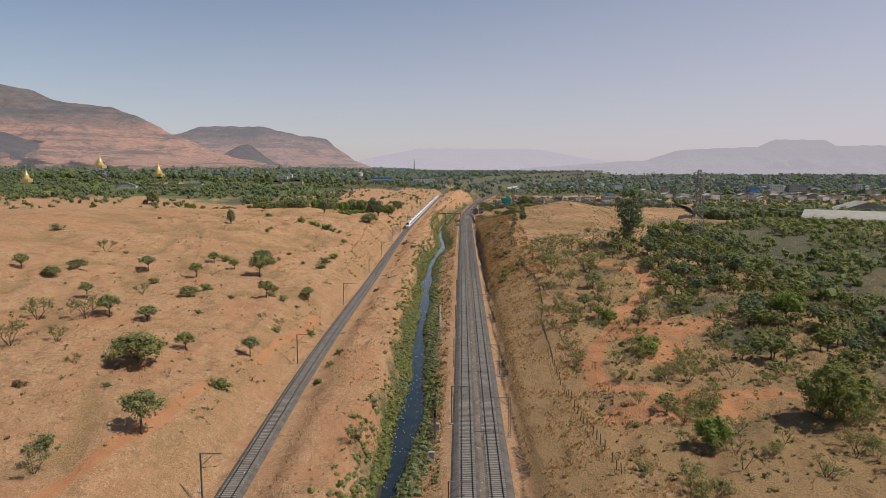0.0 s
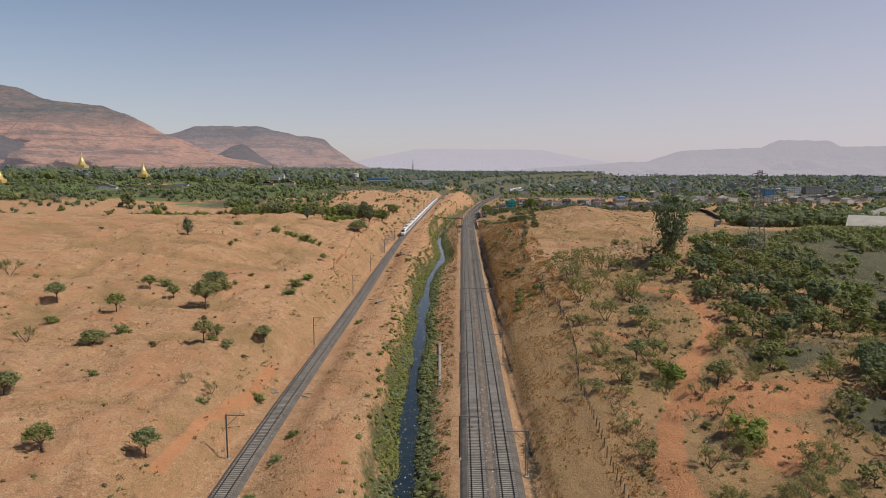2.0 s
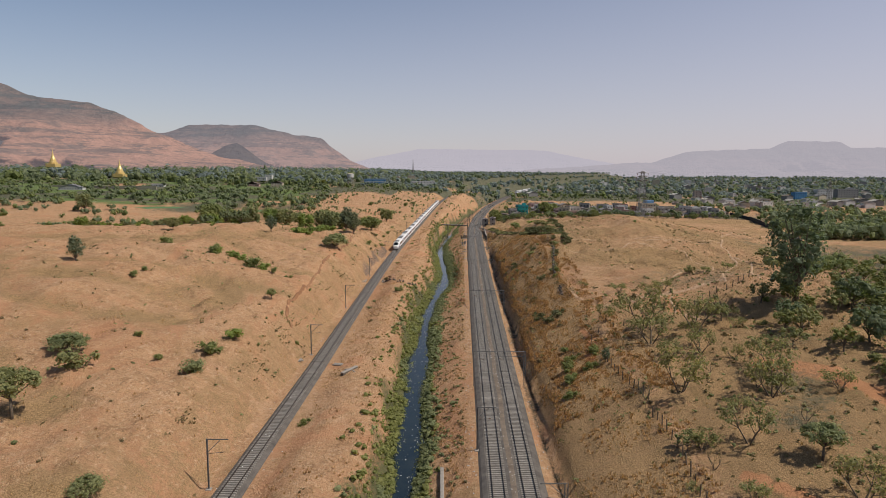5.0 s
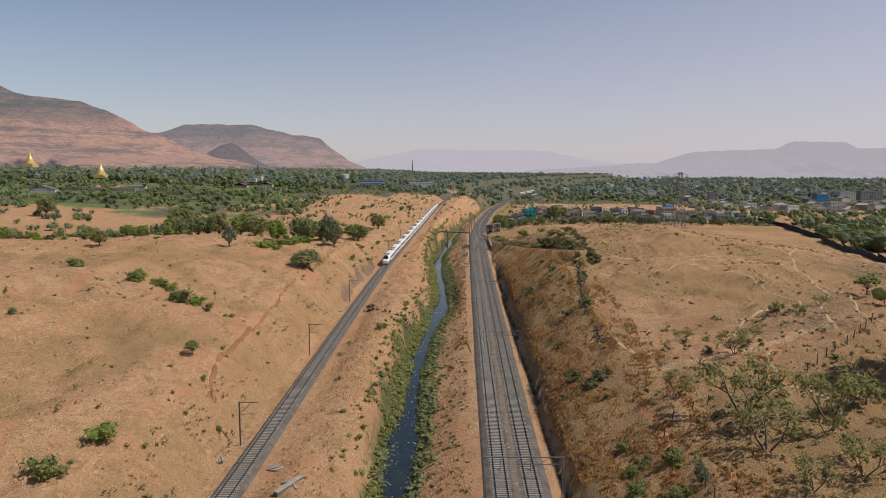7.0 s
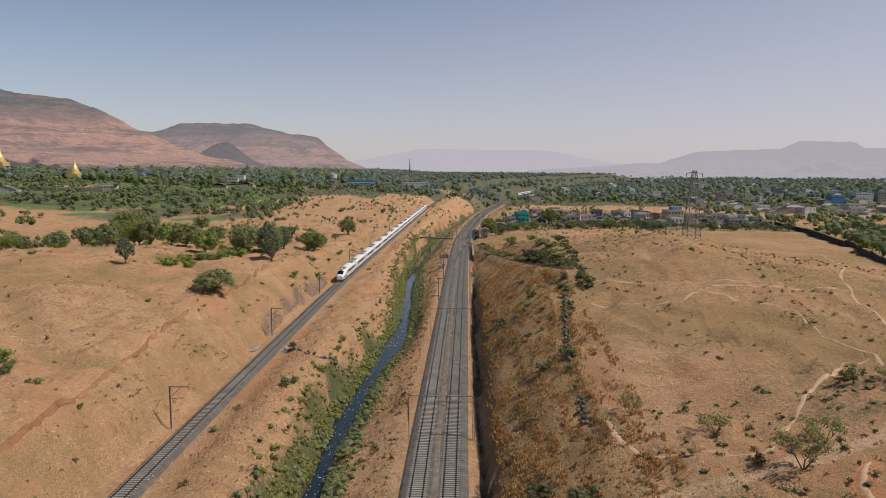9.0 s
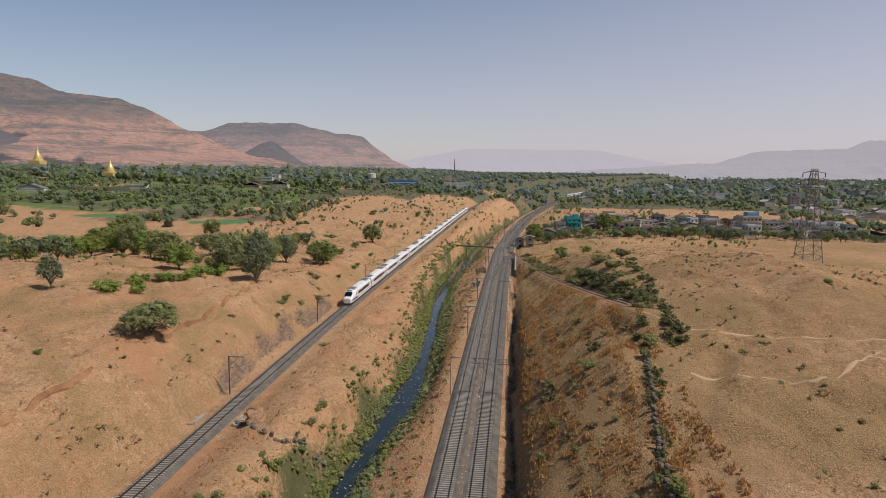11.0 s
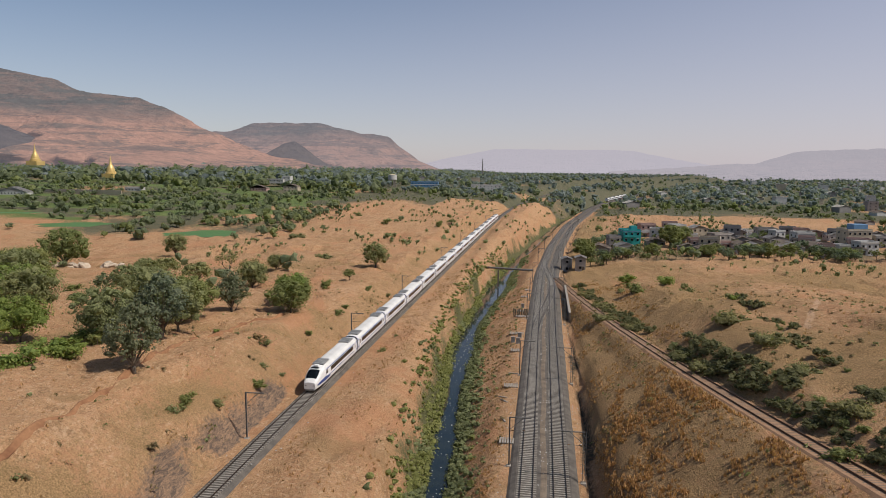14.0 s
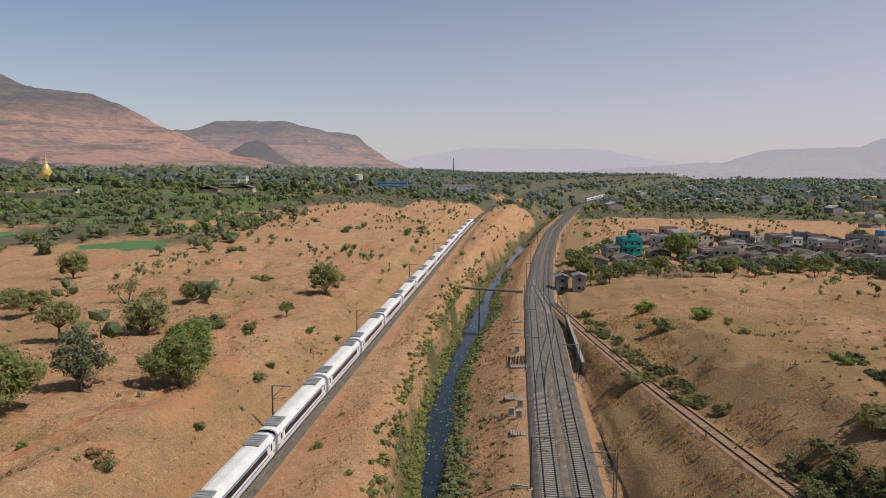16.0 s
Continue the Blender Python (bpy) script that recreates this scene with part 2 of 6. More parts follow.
def water_material(name, c1, c2, rough):
    n = Nodes(name, rough)
    n.b.inputs["Specular IOR Level"].default_value = 0.5
    n.b.inputs["IOR"].default_value = 1.33
    v = n.pos()
    n.color(n.mix(n.ramp(n.noise(0.3, 5, 0.7, v), (0.4, 0.0), (0.62, 1.0)), c1, c2))
    n.bump(n.noise(2.5, 3, 0.6, v), 0.08, 0.05)
    return n.mat


M["water"] = water_material("stream_water", (0.012, 0.020, 0.026), (0.022, 0.030, 0.032), 0.06)
M["pond"] = water_material("green_pond", (0.075, 0.15, 0.055), (0.095, 0.175, 0.065), 0.6)
M["pond"].node_tree.nodes["Principled BSDF"].inputs["Specular IOR Level"].default_value = 0.1

# ---- mesh helpers ----


def finish(name, bm, mat, smooth=False):
    me = bpy.data.meshes.new(name)
    bm.to_mesh(me)
    bm.free()
    for m in (mat if isinstance(mat, (list, tuple)) else [mat]):
        me.materials.append(m)
    if smooth:
        me.shade_smooth()
    return me


def part(name, bm, mat, parent, label="", smooth=False, m=None):
    ob = new(name, finish(name, bm, mat, smooth) if isinstance(bm, bmesh.types.BMesh) else bm)
    ob.parent = parent
    if m is not None:
        ob.matrix_basis = m
    if label:
        tagged(ob, label)
    return ob


def thing(name, label, category, group="", kind="", m=None):
    ob = new(name)
    ob.empty_display_size = 0.2
    if m is not None:
        ob.matrix_basis = m
    return tagged(ob, label, category, group, kind)


def add_box(bm, cx, cy, cz, sx, sy, sz, bevel=0.0, rz=0.0):
    m = Matrix.Translation((cx, cy, cz)) @ Matrix.Rotation(rz, 4, "Z") @ Matrix.Diagonal((sx, sy, sz, 1))
    v = bmesh.ops.create_cube(bm, size=1, matrix=m)["verts"]
    if bevel:
        e = list({e for x in v for e in x.link_edges})
        bmesh.ops.bevel(bm, geom=e, offset=bevel, segments=1, affect="EDGES")
    return v


def box(*a, **k):
    bm = bmesh.new()
    add_box(bm, *a, **k)
    return bm


def add_tube(bm, a, b, r1, r2=None, n=6, cap=True):
    a, b = Vector(a), Vector(b)
    d = b - a
    m = Matrix.Translation((a + b) / 2) @ d.to_track_quat("Z", "Y").to_matrix().to_4x4()
    bmesh.ops.create_cone(bm, cap_ends=cap, segments=n, radius1=r1, radius2=r1 if r2 is None else r2, depth=d.length, matrix=m)


def tube(*a, **k):
    bm = bmesh.new()
    add_tube(bm, *a, **k)
    return bm


def mesh_from(name, verts, faces, mat, smooth=False):
    me = bpy.data.meshes.new(name)
    me.from_pydata(verts, [], faces)
    for m in (mat if isinstance(mat, (list, tuple)) else [mat]):
        me.materials.append(m)
    if smooth:
        me.shade_smooth()
    return me

# ---- plan: lines of the railway and the stream, heights of the land ----
# -- terrain begin


def table(*knots):
    """A smooth function of y through the knots, kept as samples every two metres."""
    ys, vs = [k[0] for k in knots], [k[1] for k in knots]
    g = np.arange(-720.0, 4960.0, 2.0)
    row = ((np.interp(g - 18, ys, vs) + 2 * np.interp(g, ys, vs) + np.interp(g + 18, ys, vs)) / 4).tolist()

    def f(y):
        q = (y + 720.0) * 0.5
        k = int(q)
        return row[k] + (row[k + 1] - row[k]) * (q - k)
    return f


XD = table((-700, -8), (94, 6.0), (153, 7.7), (268, 10.9), (330, 12.6), (430, 15.6), (530, 18.8), (568, 20.4), (626, 22.9), (716, 31), (772, 38), (849, 48), (897, 57), (1050, 86), (1186, 121), (1500, 230), (2200, 520), (4900, 1800))
XL = table((-700, -28), (90, -31.2), (132, -31.9), (178, -31.6), (272, -29.4), (330, -28.7), (395, -27.6), (450, -26.4), (490, -24.9), (640, -18.0), (780, -11.5), (900, -5), (1000, 3), (1150, 22), (1500, 85), (2200, 300), (4900, 1500))
XS = table((-700, -20), (104, -9.0), (138, -6.0), (200, -7.6), (250, -6.9), (285, -7.7), (329, -6.6), (360, -6.4), (400, -2.6), (430, 0.6), (460, -0.6), (527, -3.1), (550, -3.3), (590, -0.6), (632, 3.0), (712, 9.6), (850, 28), (1000, 52), (1500, 180), (2200, 420), (4900, 1650))
WATER = -5.0
PONDS = [(-163, 698, 22, 20, 9.0), (-256, 718, 26, 17, 10.8), (-332, 760, 30, 14, 14.0)]


def ZD(y):
    return -1.5 + 0.0095 * (min(y, 1500) - 110)


def ZL(y):
    return 0.8 + 0.0095 * (min(y, 1500) - 110)


def XSID(y):
    """The catch siding that climbs from the junction."""
    s = min(max((620 - y) / 200, 0), 1.15)
    return XD(y) + 2.3 + 26.0 * s ** 0.85


def ZSID(y):
    s = min(max((620 - y) / 200, 0), 1.15)
    return ZD(y) + 16.0 * s ** 1.6


HC = table((-700, 12), (100, 8.0), (200, 7.8), (250, 9.5), (300, 12.2), (370, 14.0), (430, 16.0), (460, 14.5), (500, 11.0), (560, 9.5), (700, 11), (780, 14), (860, 16), (950, 15), (1200, 18), (1600, 26), (4900, 30))
HL = table((-700, 20), (100, 13.0), (200, 13.0), (240, 15), (296, 21.5), (340, 22), (385, 23), (425, 22), (470, 17), (520, 12), (600, 10), (700, 12), (800, 15), (900, 19), (1200, 24), (1600, 30), (4900, 30))
HL2 = table((-700, 26), (100, 21), (230, 25), (320, 28), (380, 25), (440, 17), (500, 10), (580, 7), (680, 8), (800, 14), (1000, 22), (1200, 28), (1600, 32), (4900, 34))
VL = table((-700, 34), (100, 28), (300, 24), (450, 12), (600, 9), (800, 18), (1000, 29), (1300, 34), (1700, 36), (4900, 40))
RBANK = table((-700, 3), (100, 2.0), (240, 3.2), (275, 2.4), (350, 4.8), (410, 5.0), (464, 4.6), (560, 5.5), (640, 6.5), (720, 8.5), (900, 14), (960, 15), (1100, 12), (1600, 16), (4900, 25))
RC = table((-700, 2), (100, 1.5), (168, 3.8), (215, 6.0), (262, 9.5), (300, 9.5), (337, 13.5), (390, 17.0), (423, 17.0), (460, 13.8), (477, 12.2), (505, 9.5), (545, 6.4), (600, 5), (700, 5), (900, 7), (1200, 10), (1600, 16), (4900, 25))
RK = table((-700, 2), (100, 2), (168, 4.5), (215, 7), (262, 11), (300, 11.5), (337, 14.5), (390, 18.5), (423, 19), (460, 18.5), (505, 17), (535, 13), (560, 9.5), (600, 7), (700, 6.5), (900, 8), (1200, 10), (1600, 16), (4900, 25))
RH = table((-700, 4), (100, 4), (170, 6.5), (205, 9.5), (250, 14), (300, 17.5), (350, 16), (390, 24.0), (410, 26.5), (450, 25), (505, 18), (545, 12.5), (600, 9), (700, 8), (900, 9), (1200, 11), (1600, 16), (4900, 25))
RH2 = table((-700, 8), (100, 10), (200, 15), (260, 19), (320, 20), (383, 15), (440, 11), (520, 9), (620, 8), (900, 8), (1200, 10), (1600, 15), (4900, 22))
VR = table((-700, 8), (100, 10), (250, 12), (400, 8), (600, 6), (900, 6), (1200, 8), (1600, 12), (4900, 16))


def profile(y):
    """Breaks of the cross-section at y: places across and heights."""
    d, l, s, zd, zl = XD(y), XL(y), XS(y), ZD(y), ZL(y)
    rb = RBANK(y)
    q = 2.0 + 0.6 * math.sin(y * 0.11) + 0.6 * math.sin(y * 0.047 + 1) + 2.6 * max(0.0, 1 - abs(y - 620) / 24) ** 0.5
    pts = [(-4900, VL(y) + 8), (-1200, VL(y) + 4), (-420, VL(y)), (-180, HL2(y)), (-88, HL(y)), (-62, 0.45 * HL(y) + 0.55 * HC(y)),
           (l - 15, HC(y)), (l - 8, 0.45 * HC(y) + 0.55 * zl), (l - 4.6, zl - 0.75), (l + 4.4, zl - 0.8), (l + 8, max(rb, zl - 0.9) * 0.9)]
    e = s - l
    pts += [(l + 0.5 * e, rb), (l + 0.72 * e, 0.62 * rb - 0.4), (s - q - 2.6, WATER + 1.4), (s - q - 0.3, WATER + 0.15), (s - q + 0.4, WATER - 0.7), (s + q - 0.4, WATER - 0.7),
            (s + q + 0.3, WATER + 0.15), (s + q + 2.2, WATER + 1.6), (d - 8.6, zd - 1.3), (d - 6.0, zd - 0.85), (d + 6.0, zd - 0.85), (d + 6.9, zd - 1.9), (d + 7.6, zd - 1.7)]
    pts += [(d + 9, zd + 0.24 * (RC(y) - zd) - 0.5), (d + 11, zd + 0.37 * (RC(y) - zd) - 0.3), (d + 17, zd + 0.68 * (RC(y) - zd)), (d + 23, zd + 0.95 * (RC(y) - zd)), (d + 33, RK(y)),
            (80, RH(y)), (136, 0.35 * RH(y) + 0.65 * RH2(y)), (190, RH2(y)), (420, VR(y)), (1200, VR(y)), (4900, VR(y) - 4)]
    xs, zs = [pts[0][0]], [pts[0][1]]
    for x, z in pts[1:]:
        xs.append(max(x, xs[-1] + 0.3))
        zs.append(z)
    return xs, zs


def bisect(row, x):
    lo, hi = 0, len(row)
    while lo < hi:
        m = (lo + hi) // 2
        if row[m] <= x:
            lo = m + 1
        else:
            hi = m
    return lo


def smooth_row(y, xa):
    xs, zs = profile(y)
    z = np.interp(xa, xs, zs)
    # the siding's bench
    if 385 < y < 612:
        xc, zc = XSID(y), ZSID(y) - 0.4
        w = np.clip((5.0 - np.abs(xa - xc)) / 3.0, 0, 1) * min(1, (y - 385) / 12)
        ok = xa > XD(y) + 7.2
        z = np.where(ok, z * (1 - w) + zc * w, z)
    # ponds lie flat in shallow bowls
    for cx, cy, rx, ry, zw in PONDS:
        if abs(y - cy) < ry * 1.5:
            q = np.hypot((xa - cx) / rx, (y - cy) / ry) * (1 + 0.13 * np.sin(3 * np.arctan2(y - cy, xa - cx) + cx) + 0.07 * np.sin(7 * np.arctan2(y - cy, xa - cx)))
            w = np.clip((1.5 - q) / 0.3, 0, 1)
            z = z * (1 - w) + (zw + np.clip((q - 0.92) * 9, -0.8, 1.3)) * w
    return z
# -- terrain end


# washed-out hollows with a sharp rim: x, y, half sizes, turn, depth
HOLLOWS = [(70, 366, 9, 2.4, -20, 1.0), (80, 353, 5, 2.0, 0, 1.1), (66, 344, 6, 2.2, -40, 1.0), (52, 309, 3.2, 1.4, -30, 0.9), (76, 325, 6.5, 3.0, 10, 1.1), (67, 328, 4.5, 2.4, 20, 0.8), (34, 322, 1.4, 3.6, 0, 0.9),
           (40, 307, 5, 2.5, -20, 0.8), (-65, 283, 8, 14, 25, 1.3), (-69, 308, 9, 7, 10, 1.2), (-62, 284, 3, 5, 0, 1.0), (-84, 320, 7, 12, 30, 1.1), (-52, 250, 5, 9, 20, 0.9), (-70, 170, 7, 12, -20, 0.9), (-92, 210, 9, 12, 10, 1.0),
           (-110, 631, 16, 16, 0, 2.6), (-77, 634, 10, 8, 0, 2.2), (-25, 655, 9, 7, 0, 2.0), (-52, 690, 10, 9, 0, 1.6), (-60, 140, 6, 9, 15, 0.8), (90, 500, 9, 4, 10, 1.2), (66, 470, 6, 9, 0, 1.4), (56, 520, 8, 5, 20, 1.2)]
DITCH = [(-37, 285), (-41, 294), (-43, 304), (-42, 318), (-42, 327), (-44, 374), (-43, 393), (-42, 416), (-43, 428), (-47, 466), (-46, 489), (-42, 502)]


def washed(x, y):
    """How far rain has cut into the ground at a place."""
    deep = 0.0
    for cx, cy, rx, ry, turn, d in HOLLOWS:
        if abs(x - cx) < 24 and abs(y - cy) < 24:
            c, n = math.cos(radians(turn)), math.sin(radians(turn))
            q = math.hypot(((x - cx) * c + (y - cy) * n) / rx, ((y - cy) * c - (x - cx) * n) / ry) + 0.45 * noise.noise((x * 0.3, y * 0.3, 2.0))
            if q < 1.15:
                deep += d * min(1.0, (1.15 - q) / 0.35)
    if -52 < x < -30 and 280 < y < 506:
        for (x0, y0), (x1, y1) in zip(DITCH, DITCH[1:]):
            if y0 <= y < y1:
                deep += 0.6 * max(0.0, 1.0 - abs(x - 0.8 - x0 - (x1 - x0) * (y - y0) / (y1 - y0)) / 1.6)
    return deep


def rough(x, y):
    """Bumps, gullies and ridges, kept off the tracks and the water."""
    lo = min(abs(x - XD(y)) - 6.5, abs(x - XL(y)) - 4.0, abs(x - XS(y)) - 3.0)
    if 390 < y < 612:
        lo = min(lo, abs(x - XSID(y)) - 2.5)
    k = min(max(lo / 8, 0), 1)
    if k == 0:
        return 0.0
    a = noise.fractal((x * 0.045, y * 0.045, 0.0), 0.9, 2.1, 5)
    g = abs(noise.noise((x * 0.10 + 7, y * 0.05, 3.1)))
    f = noise.fractal((x * 0.35, y * 0.35, 5.0), 0.8, 2.0, 3)
    h = abs(noise.noise((x * 0.16, y * 0.22, 11.0)))
    v = abs(noise.noise((x * 0.032 + 3, y * 0.026, 9.0)))
    return k * (0.9 * a - washed(x, y) - 6.5 * max(0.0, 0.13 - v) - 1.0 * max(0.0, 0.14 - g) * 5 + 0.5 * f - 0.5 * max(0.0, 0.16 - h) * 5)


PROFILES = {}


def gz(x, y):
    """Height of the ground at a place."""
    key = round(y * 2)
    if key not in PROFILES:
        xs, zs = profile(key * 0.5)
        PROFILES[key] = (xs, zs)
    xs, zs = PROFILES[key]
    k = bisect(xs, x)
    if 0 < k < len(xs) and not (385 < y < 612 and abs(x - XSID(y)) < 8) and not (665 < y < 790 and x < -120):
        return zs[k - 1] + (zs[k] - zs[k - 1]) * (x - xs[k - 1]) / (xs[k] - xs[k - 1]) + rough(x, y)
    return float(smooth_row(y, np.array([x]))[0]) + rough(x, y)


def spread(lo, hi, step, reach_lo, reach_hi, grow):
    mid = list(np.arange(lo, hi + step / 2, step))
    a, s = [], step
    x = lo
    while x > reach_lo:
        s *= grow
        x -= s
        a.append(max(x, reach_lo))
    b, s = [], step
    x = hi
    while x < reach_hi:
        s *= grow
        x += s
        b.append(min(x, reach_hi))
    return a[::-1] + mid + b


def inside(x, y, cx, cy, rx, ry, turn=0.0):
    c, s = math.cos(radians(turn)), math.sin(radians(turn))
    u, v = ((x - cx) * c + (y - cy) * s) / rx, (-(x - cx) * s + (y - cy) * c) / ry
    return max(0.0, min(1.0, 1.6 - math.hypot(u, v) * 1.1))


def near_line(x, y, pts, half):
    """1 on a line through the points, falling to 0 at half a width from it."""
    best = 1e9
    for (x0, y0), (x1, y1) in zip(pts, pts[1:]):
        dx, dy = x1 - x0, y1 - y0
        u = max(0.0, min(1.0, ((x - x0) * dx + (y - y0) * dy) / (dx * dx + dy * dy)))
        best = min(best, math.hypot(x - x0 - u * dx, y - y0 - u * dy))
    return max(0.0, min(1.0, 1.5 - best / half))


RED_PATHS = [([(54, 122.6), (41.5, 126), (33.5, 132), (34, 144), (39.3, 160), (47, 173), (50, 180), (52, 186), (58.5, 195), (65.3, 206), (69.6, 219), (70, 230), (67, 240), (58, 247)], 2.0),
             ([(41, 126), (54, 122), (72, 121), (90, 124)], 1.9), ([(33, 286), (33, 276), (30, 262)], 0.9), ([(61, 299), (57, 294), (56, 286)], 1.0), ([(39, 212), (44, 204), (47, 192)], 0.9),
             ([(-41, 140), (-41, 157), (-38.5, 171), (-38, 192)], 0.8),
             ([(-50, 60), (-46, 100), (-45, 120)], 1.0)]
PALE_PATHS = [([(33, 131), (37, 131.5)], 1.6), ([(20, 313), (26, 303), (33, 298), (45, 298), (59, 302), (78, 310)], 1.3), ([(60, 470), (75, 500), (100, 510), (126, 540)], 0.7)]


GRID = {}


def sheet(x, y):
    """Height of the built ground sheet at a place."""
    c, r = int(np.searchsorted(GRID["x"], x)) - 1, int(np.searchsorted(GRID["y"], y)) - 1
    u, v = (x - GRID["x"][c]) / (GRID["x"][c + 1] - GRID["x"][c]), (y - GRID["y"][r]) / (GRID["y"][r + 1] - GRID["y"][r])
    z = GRID["z"]
    return float((z[r, c] * (1 - u) + z[r, c + 1] * u) * (1 - v) + (z[r + 1, c] * (1 - u) + z[r + 1, c + 1] * u) * v)


def build_ground():
    xa = np.array(spread(-128, 128, 1.45, -4900, 4900, 1.10))
    ya = spread(84, 620, 1.75, -700, 4900, 1.035)
    nx, ny = len(xa), len(ya)
    verts, marks = [], {k: np.zeros(nx * ny) for k in ("green", "scrub", "red", "field", "meadow", "mud_shade", "pale", "rock")}
    i = 0
    for y in ya:
        row = smooth_row(y, xa)
        d, l, s = XD(y), XL(y), XS(y)
        for x, z in zip(xa, row):
            near = abs(x) < 300 and y < 1300
            verts.append((x, y, z + (rough(x, y) if near else 0.7 * noise.noise((x * 0.01, y * 0.01, 0)))))
            if abs(x) < 700 and 60 < y < 1600:
                marks["green"][i] = max(0, 1.1 - abs(x - s) / (7.0 if x < s else 6.0) + 0.5 * noise.noise((x * 0.2, y * 0.08, 2))) if abs(x - s) < 9 else 0
                marks["mud_shade"][i] = max(0, 1.3 - abs(x - s) / 2.0)
                u = x - d
                if 7 < u < 30:
                    marks["scrub"][i] = 0.55 * min(1, (30 - u) / 8, (u - 6) / 3)
                # dark ditch strip: the bank's shade and dark growth put into the colour
                if 6.1 < u < 7.9:
                    marks["mud_shade"][i] = max(marks["mud_shade"][i], 0.42)
                if x > d + 18 and y < 330 and x < 260:
                    marks["scrub"][i] = max(marks["scrub"][i], 0.62 * min(1, (330 - y) / 60) * min(1, (u - 18) / 12))
                if x > d + 24 and 320 <= y < 640 and x < 260:
                    marks["scrub"][i] = max(marks["scrub"][i], 0.42 + 0.5 * noise.noise((x * 0.03, y * 0.03, 8)))
                if -9 < u < -6:
                    marks["scrub"][i] = 0.25
                if l - 8.5 < x < l - 4 and 385 < y < 480:
                    marks["rock"][i] = min(1, (x - l + 8.5) / 3) * min(1, (y - 385) / 15, (480 - y) / 15) * (0.62 + 0.9 * noise.noise((x * 0.25, y * 0.12, 17)))
                if l - 13 < x < l - 4:
                    marks["scrub"][i] = 0.35
                if x < l - 8 and y < 620:
                    marks["scrub"][i] = max(marks["scrub"][i], 0.55 - 3.2 * abs(noise.noise((x * 0.032 + 3, y * 0.026, 9.0))) + 0.25 * noise.noise((x * 0.1, y * 0.1, 4.0)))
                if abs(x) < 130 and y < 540:
                    for pts, half in PALE_PATHS:
                        marks["pale"][i] = max(marks["pale"][i], near_line(x, y, pts, half))
                    for pts, half in RED_PATHS:
                        marks["red"][i] = max(marks["red"][i], near_line(x, y, pts, half))
                    if y < 330 and x > 30:
                        marks["red"][i] = max(marks["red"][i], inside(x, y, 62, 168, 18, 7, 5), inside(x, y, 53, 151, 7, 8), 0.8 * inside(x, y, 44, 117, 14, 5))
                f = 0
                if x < -95 and y > 660:
                    f = 0.85 * min(1, (-95 - x) / 60, (y - 660) / 70)
                if y > 760:
                    f = max(f, 0.8 * min(1, (y - 780) / 200)) if not (x < 190 and y < 1000 and x > -60) else (0.5 if x > d + 10 else 0.15)
                if 640 < y < 810 and 40 < x < 300:
                    f = max(f, 0.5)
                if x > d + 24 and y < 320:
                    f = max(f, (0.12 + 0.5 * noise.noise((x * 0.06, y * 0.06, 19))) * min(1, (320 - y) / 40, (u - 24) / 12))
                if y < 400 and x > d + 24:
                    f = max(f, 0.3 * inside(x, y, 78, 320, 26, 18))
                if x > 100 and y < 480:
                    f = max(f, 0.55 * min(1, (x - 100) / 15) * min(1, (480 - y) / 120))
                if x < -130 and 720 < y < 1080:
                    marks["meadow"][i] = 0.75 * min(1, (-130 - x) / 40, (y - 720) / 30) if noise.noise((x * 0.012, y * 0.034, 51.0)) > -0.02 else 0
                if 60 < x < 270 and 775 < y < 930:
                    f = 0.12
                marks["field"][i] = f * max(0.0, min(1.2, (1.0 if y < 330 else 0.62 if y < 850 else 0.95) + 1.2 * noise.noise((x * 0.015, y * 0.009, 6.0))))
            elif y >= 1600 or abs(x) >= 700:
                marks["field"][i] = 0.75
            i += 1
    GRID.update(x=xa, y=np.array(ya), z=np.array([v[2] for v in verts]).reshape(ny, nx))
    faces = [(r * nx + c, r * nx + c + 1, (r + 1) * nx + c + 1, (r + 1) * nx + c) for r in range(ny - 1) for c in range(nx - 1)]
    me = mesh_from("ground", verts, faces, M["ground"], True)
    for k, v in marks.items():
        a = me.attributes.new(k, "FLOAT", "POINT")
        a.data.foreach_set("value", v.astype(np.float32))
    tagged(new("ground", me), "dry ochre earth with straw-coloured grass", "ground", kind="structure")


build_ground()


def ribbon(line, y0, y1, step, section, closed=False):
    """Verts and faces of a section (across, up) drawn along line(y) -> (x, z)."""
    verts, faces = [], []
    ys = np.arange(y0, y1 + step / 2, step)
    n = len(section)
    for y in ys:
        x, z = line(y)
        x2, z2 = line(y + 1.0)
        c = 1 / math.hypot(1, x2 - x)
        for u, w in section:
            verts.append((x + u * c, y - u * (x2 - x) * c, z + w))
    for r in range(len(ys) - 1):
        for k in range(n if closed else n - 1):
            a, b = r * n + k, r * n + (k + 1) % n
            faces.append((a, b, b + n, a + n))
    return verts, faces


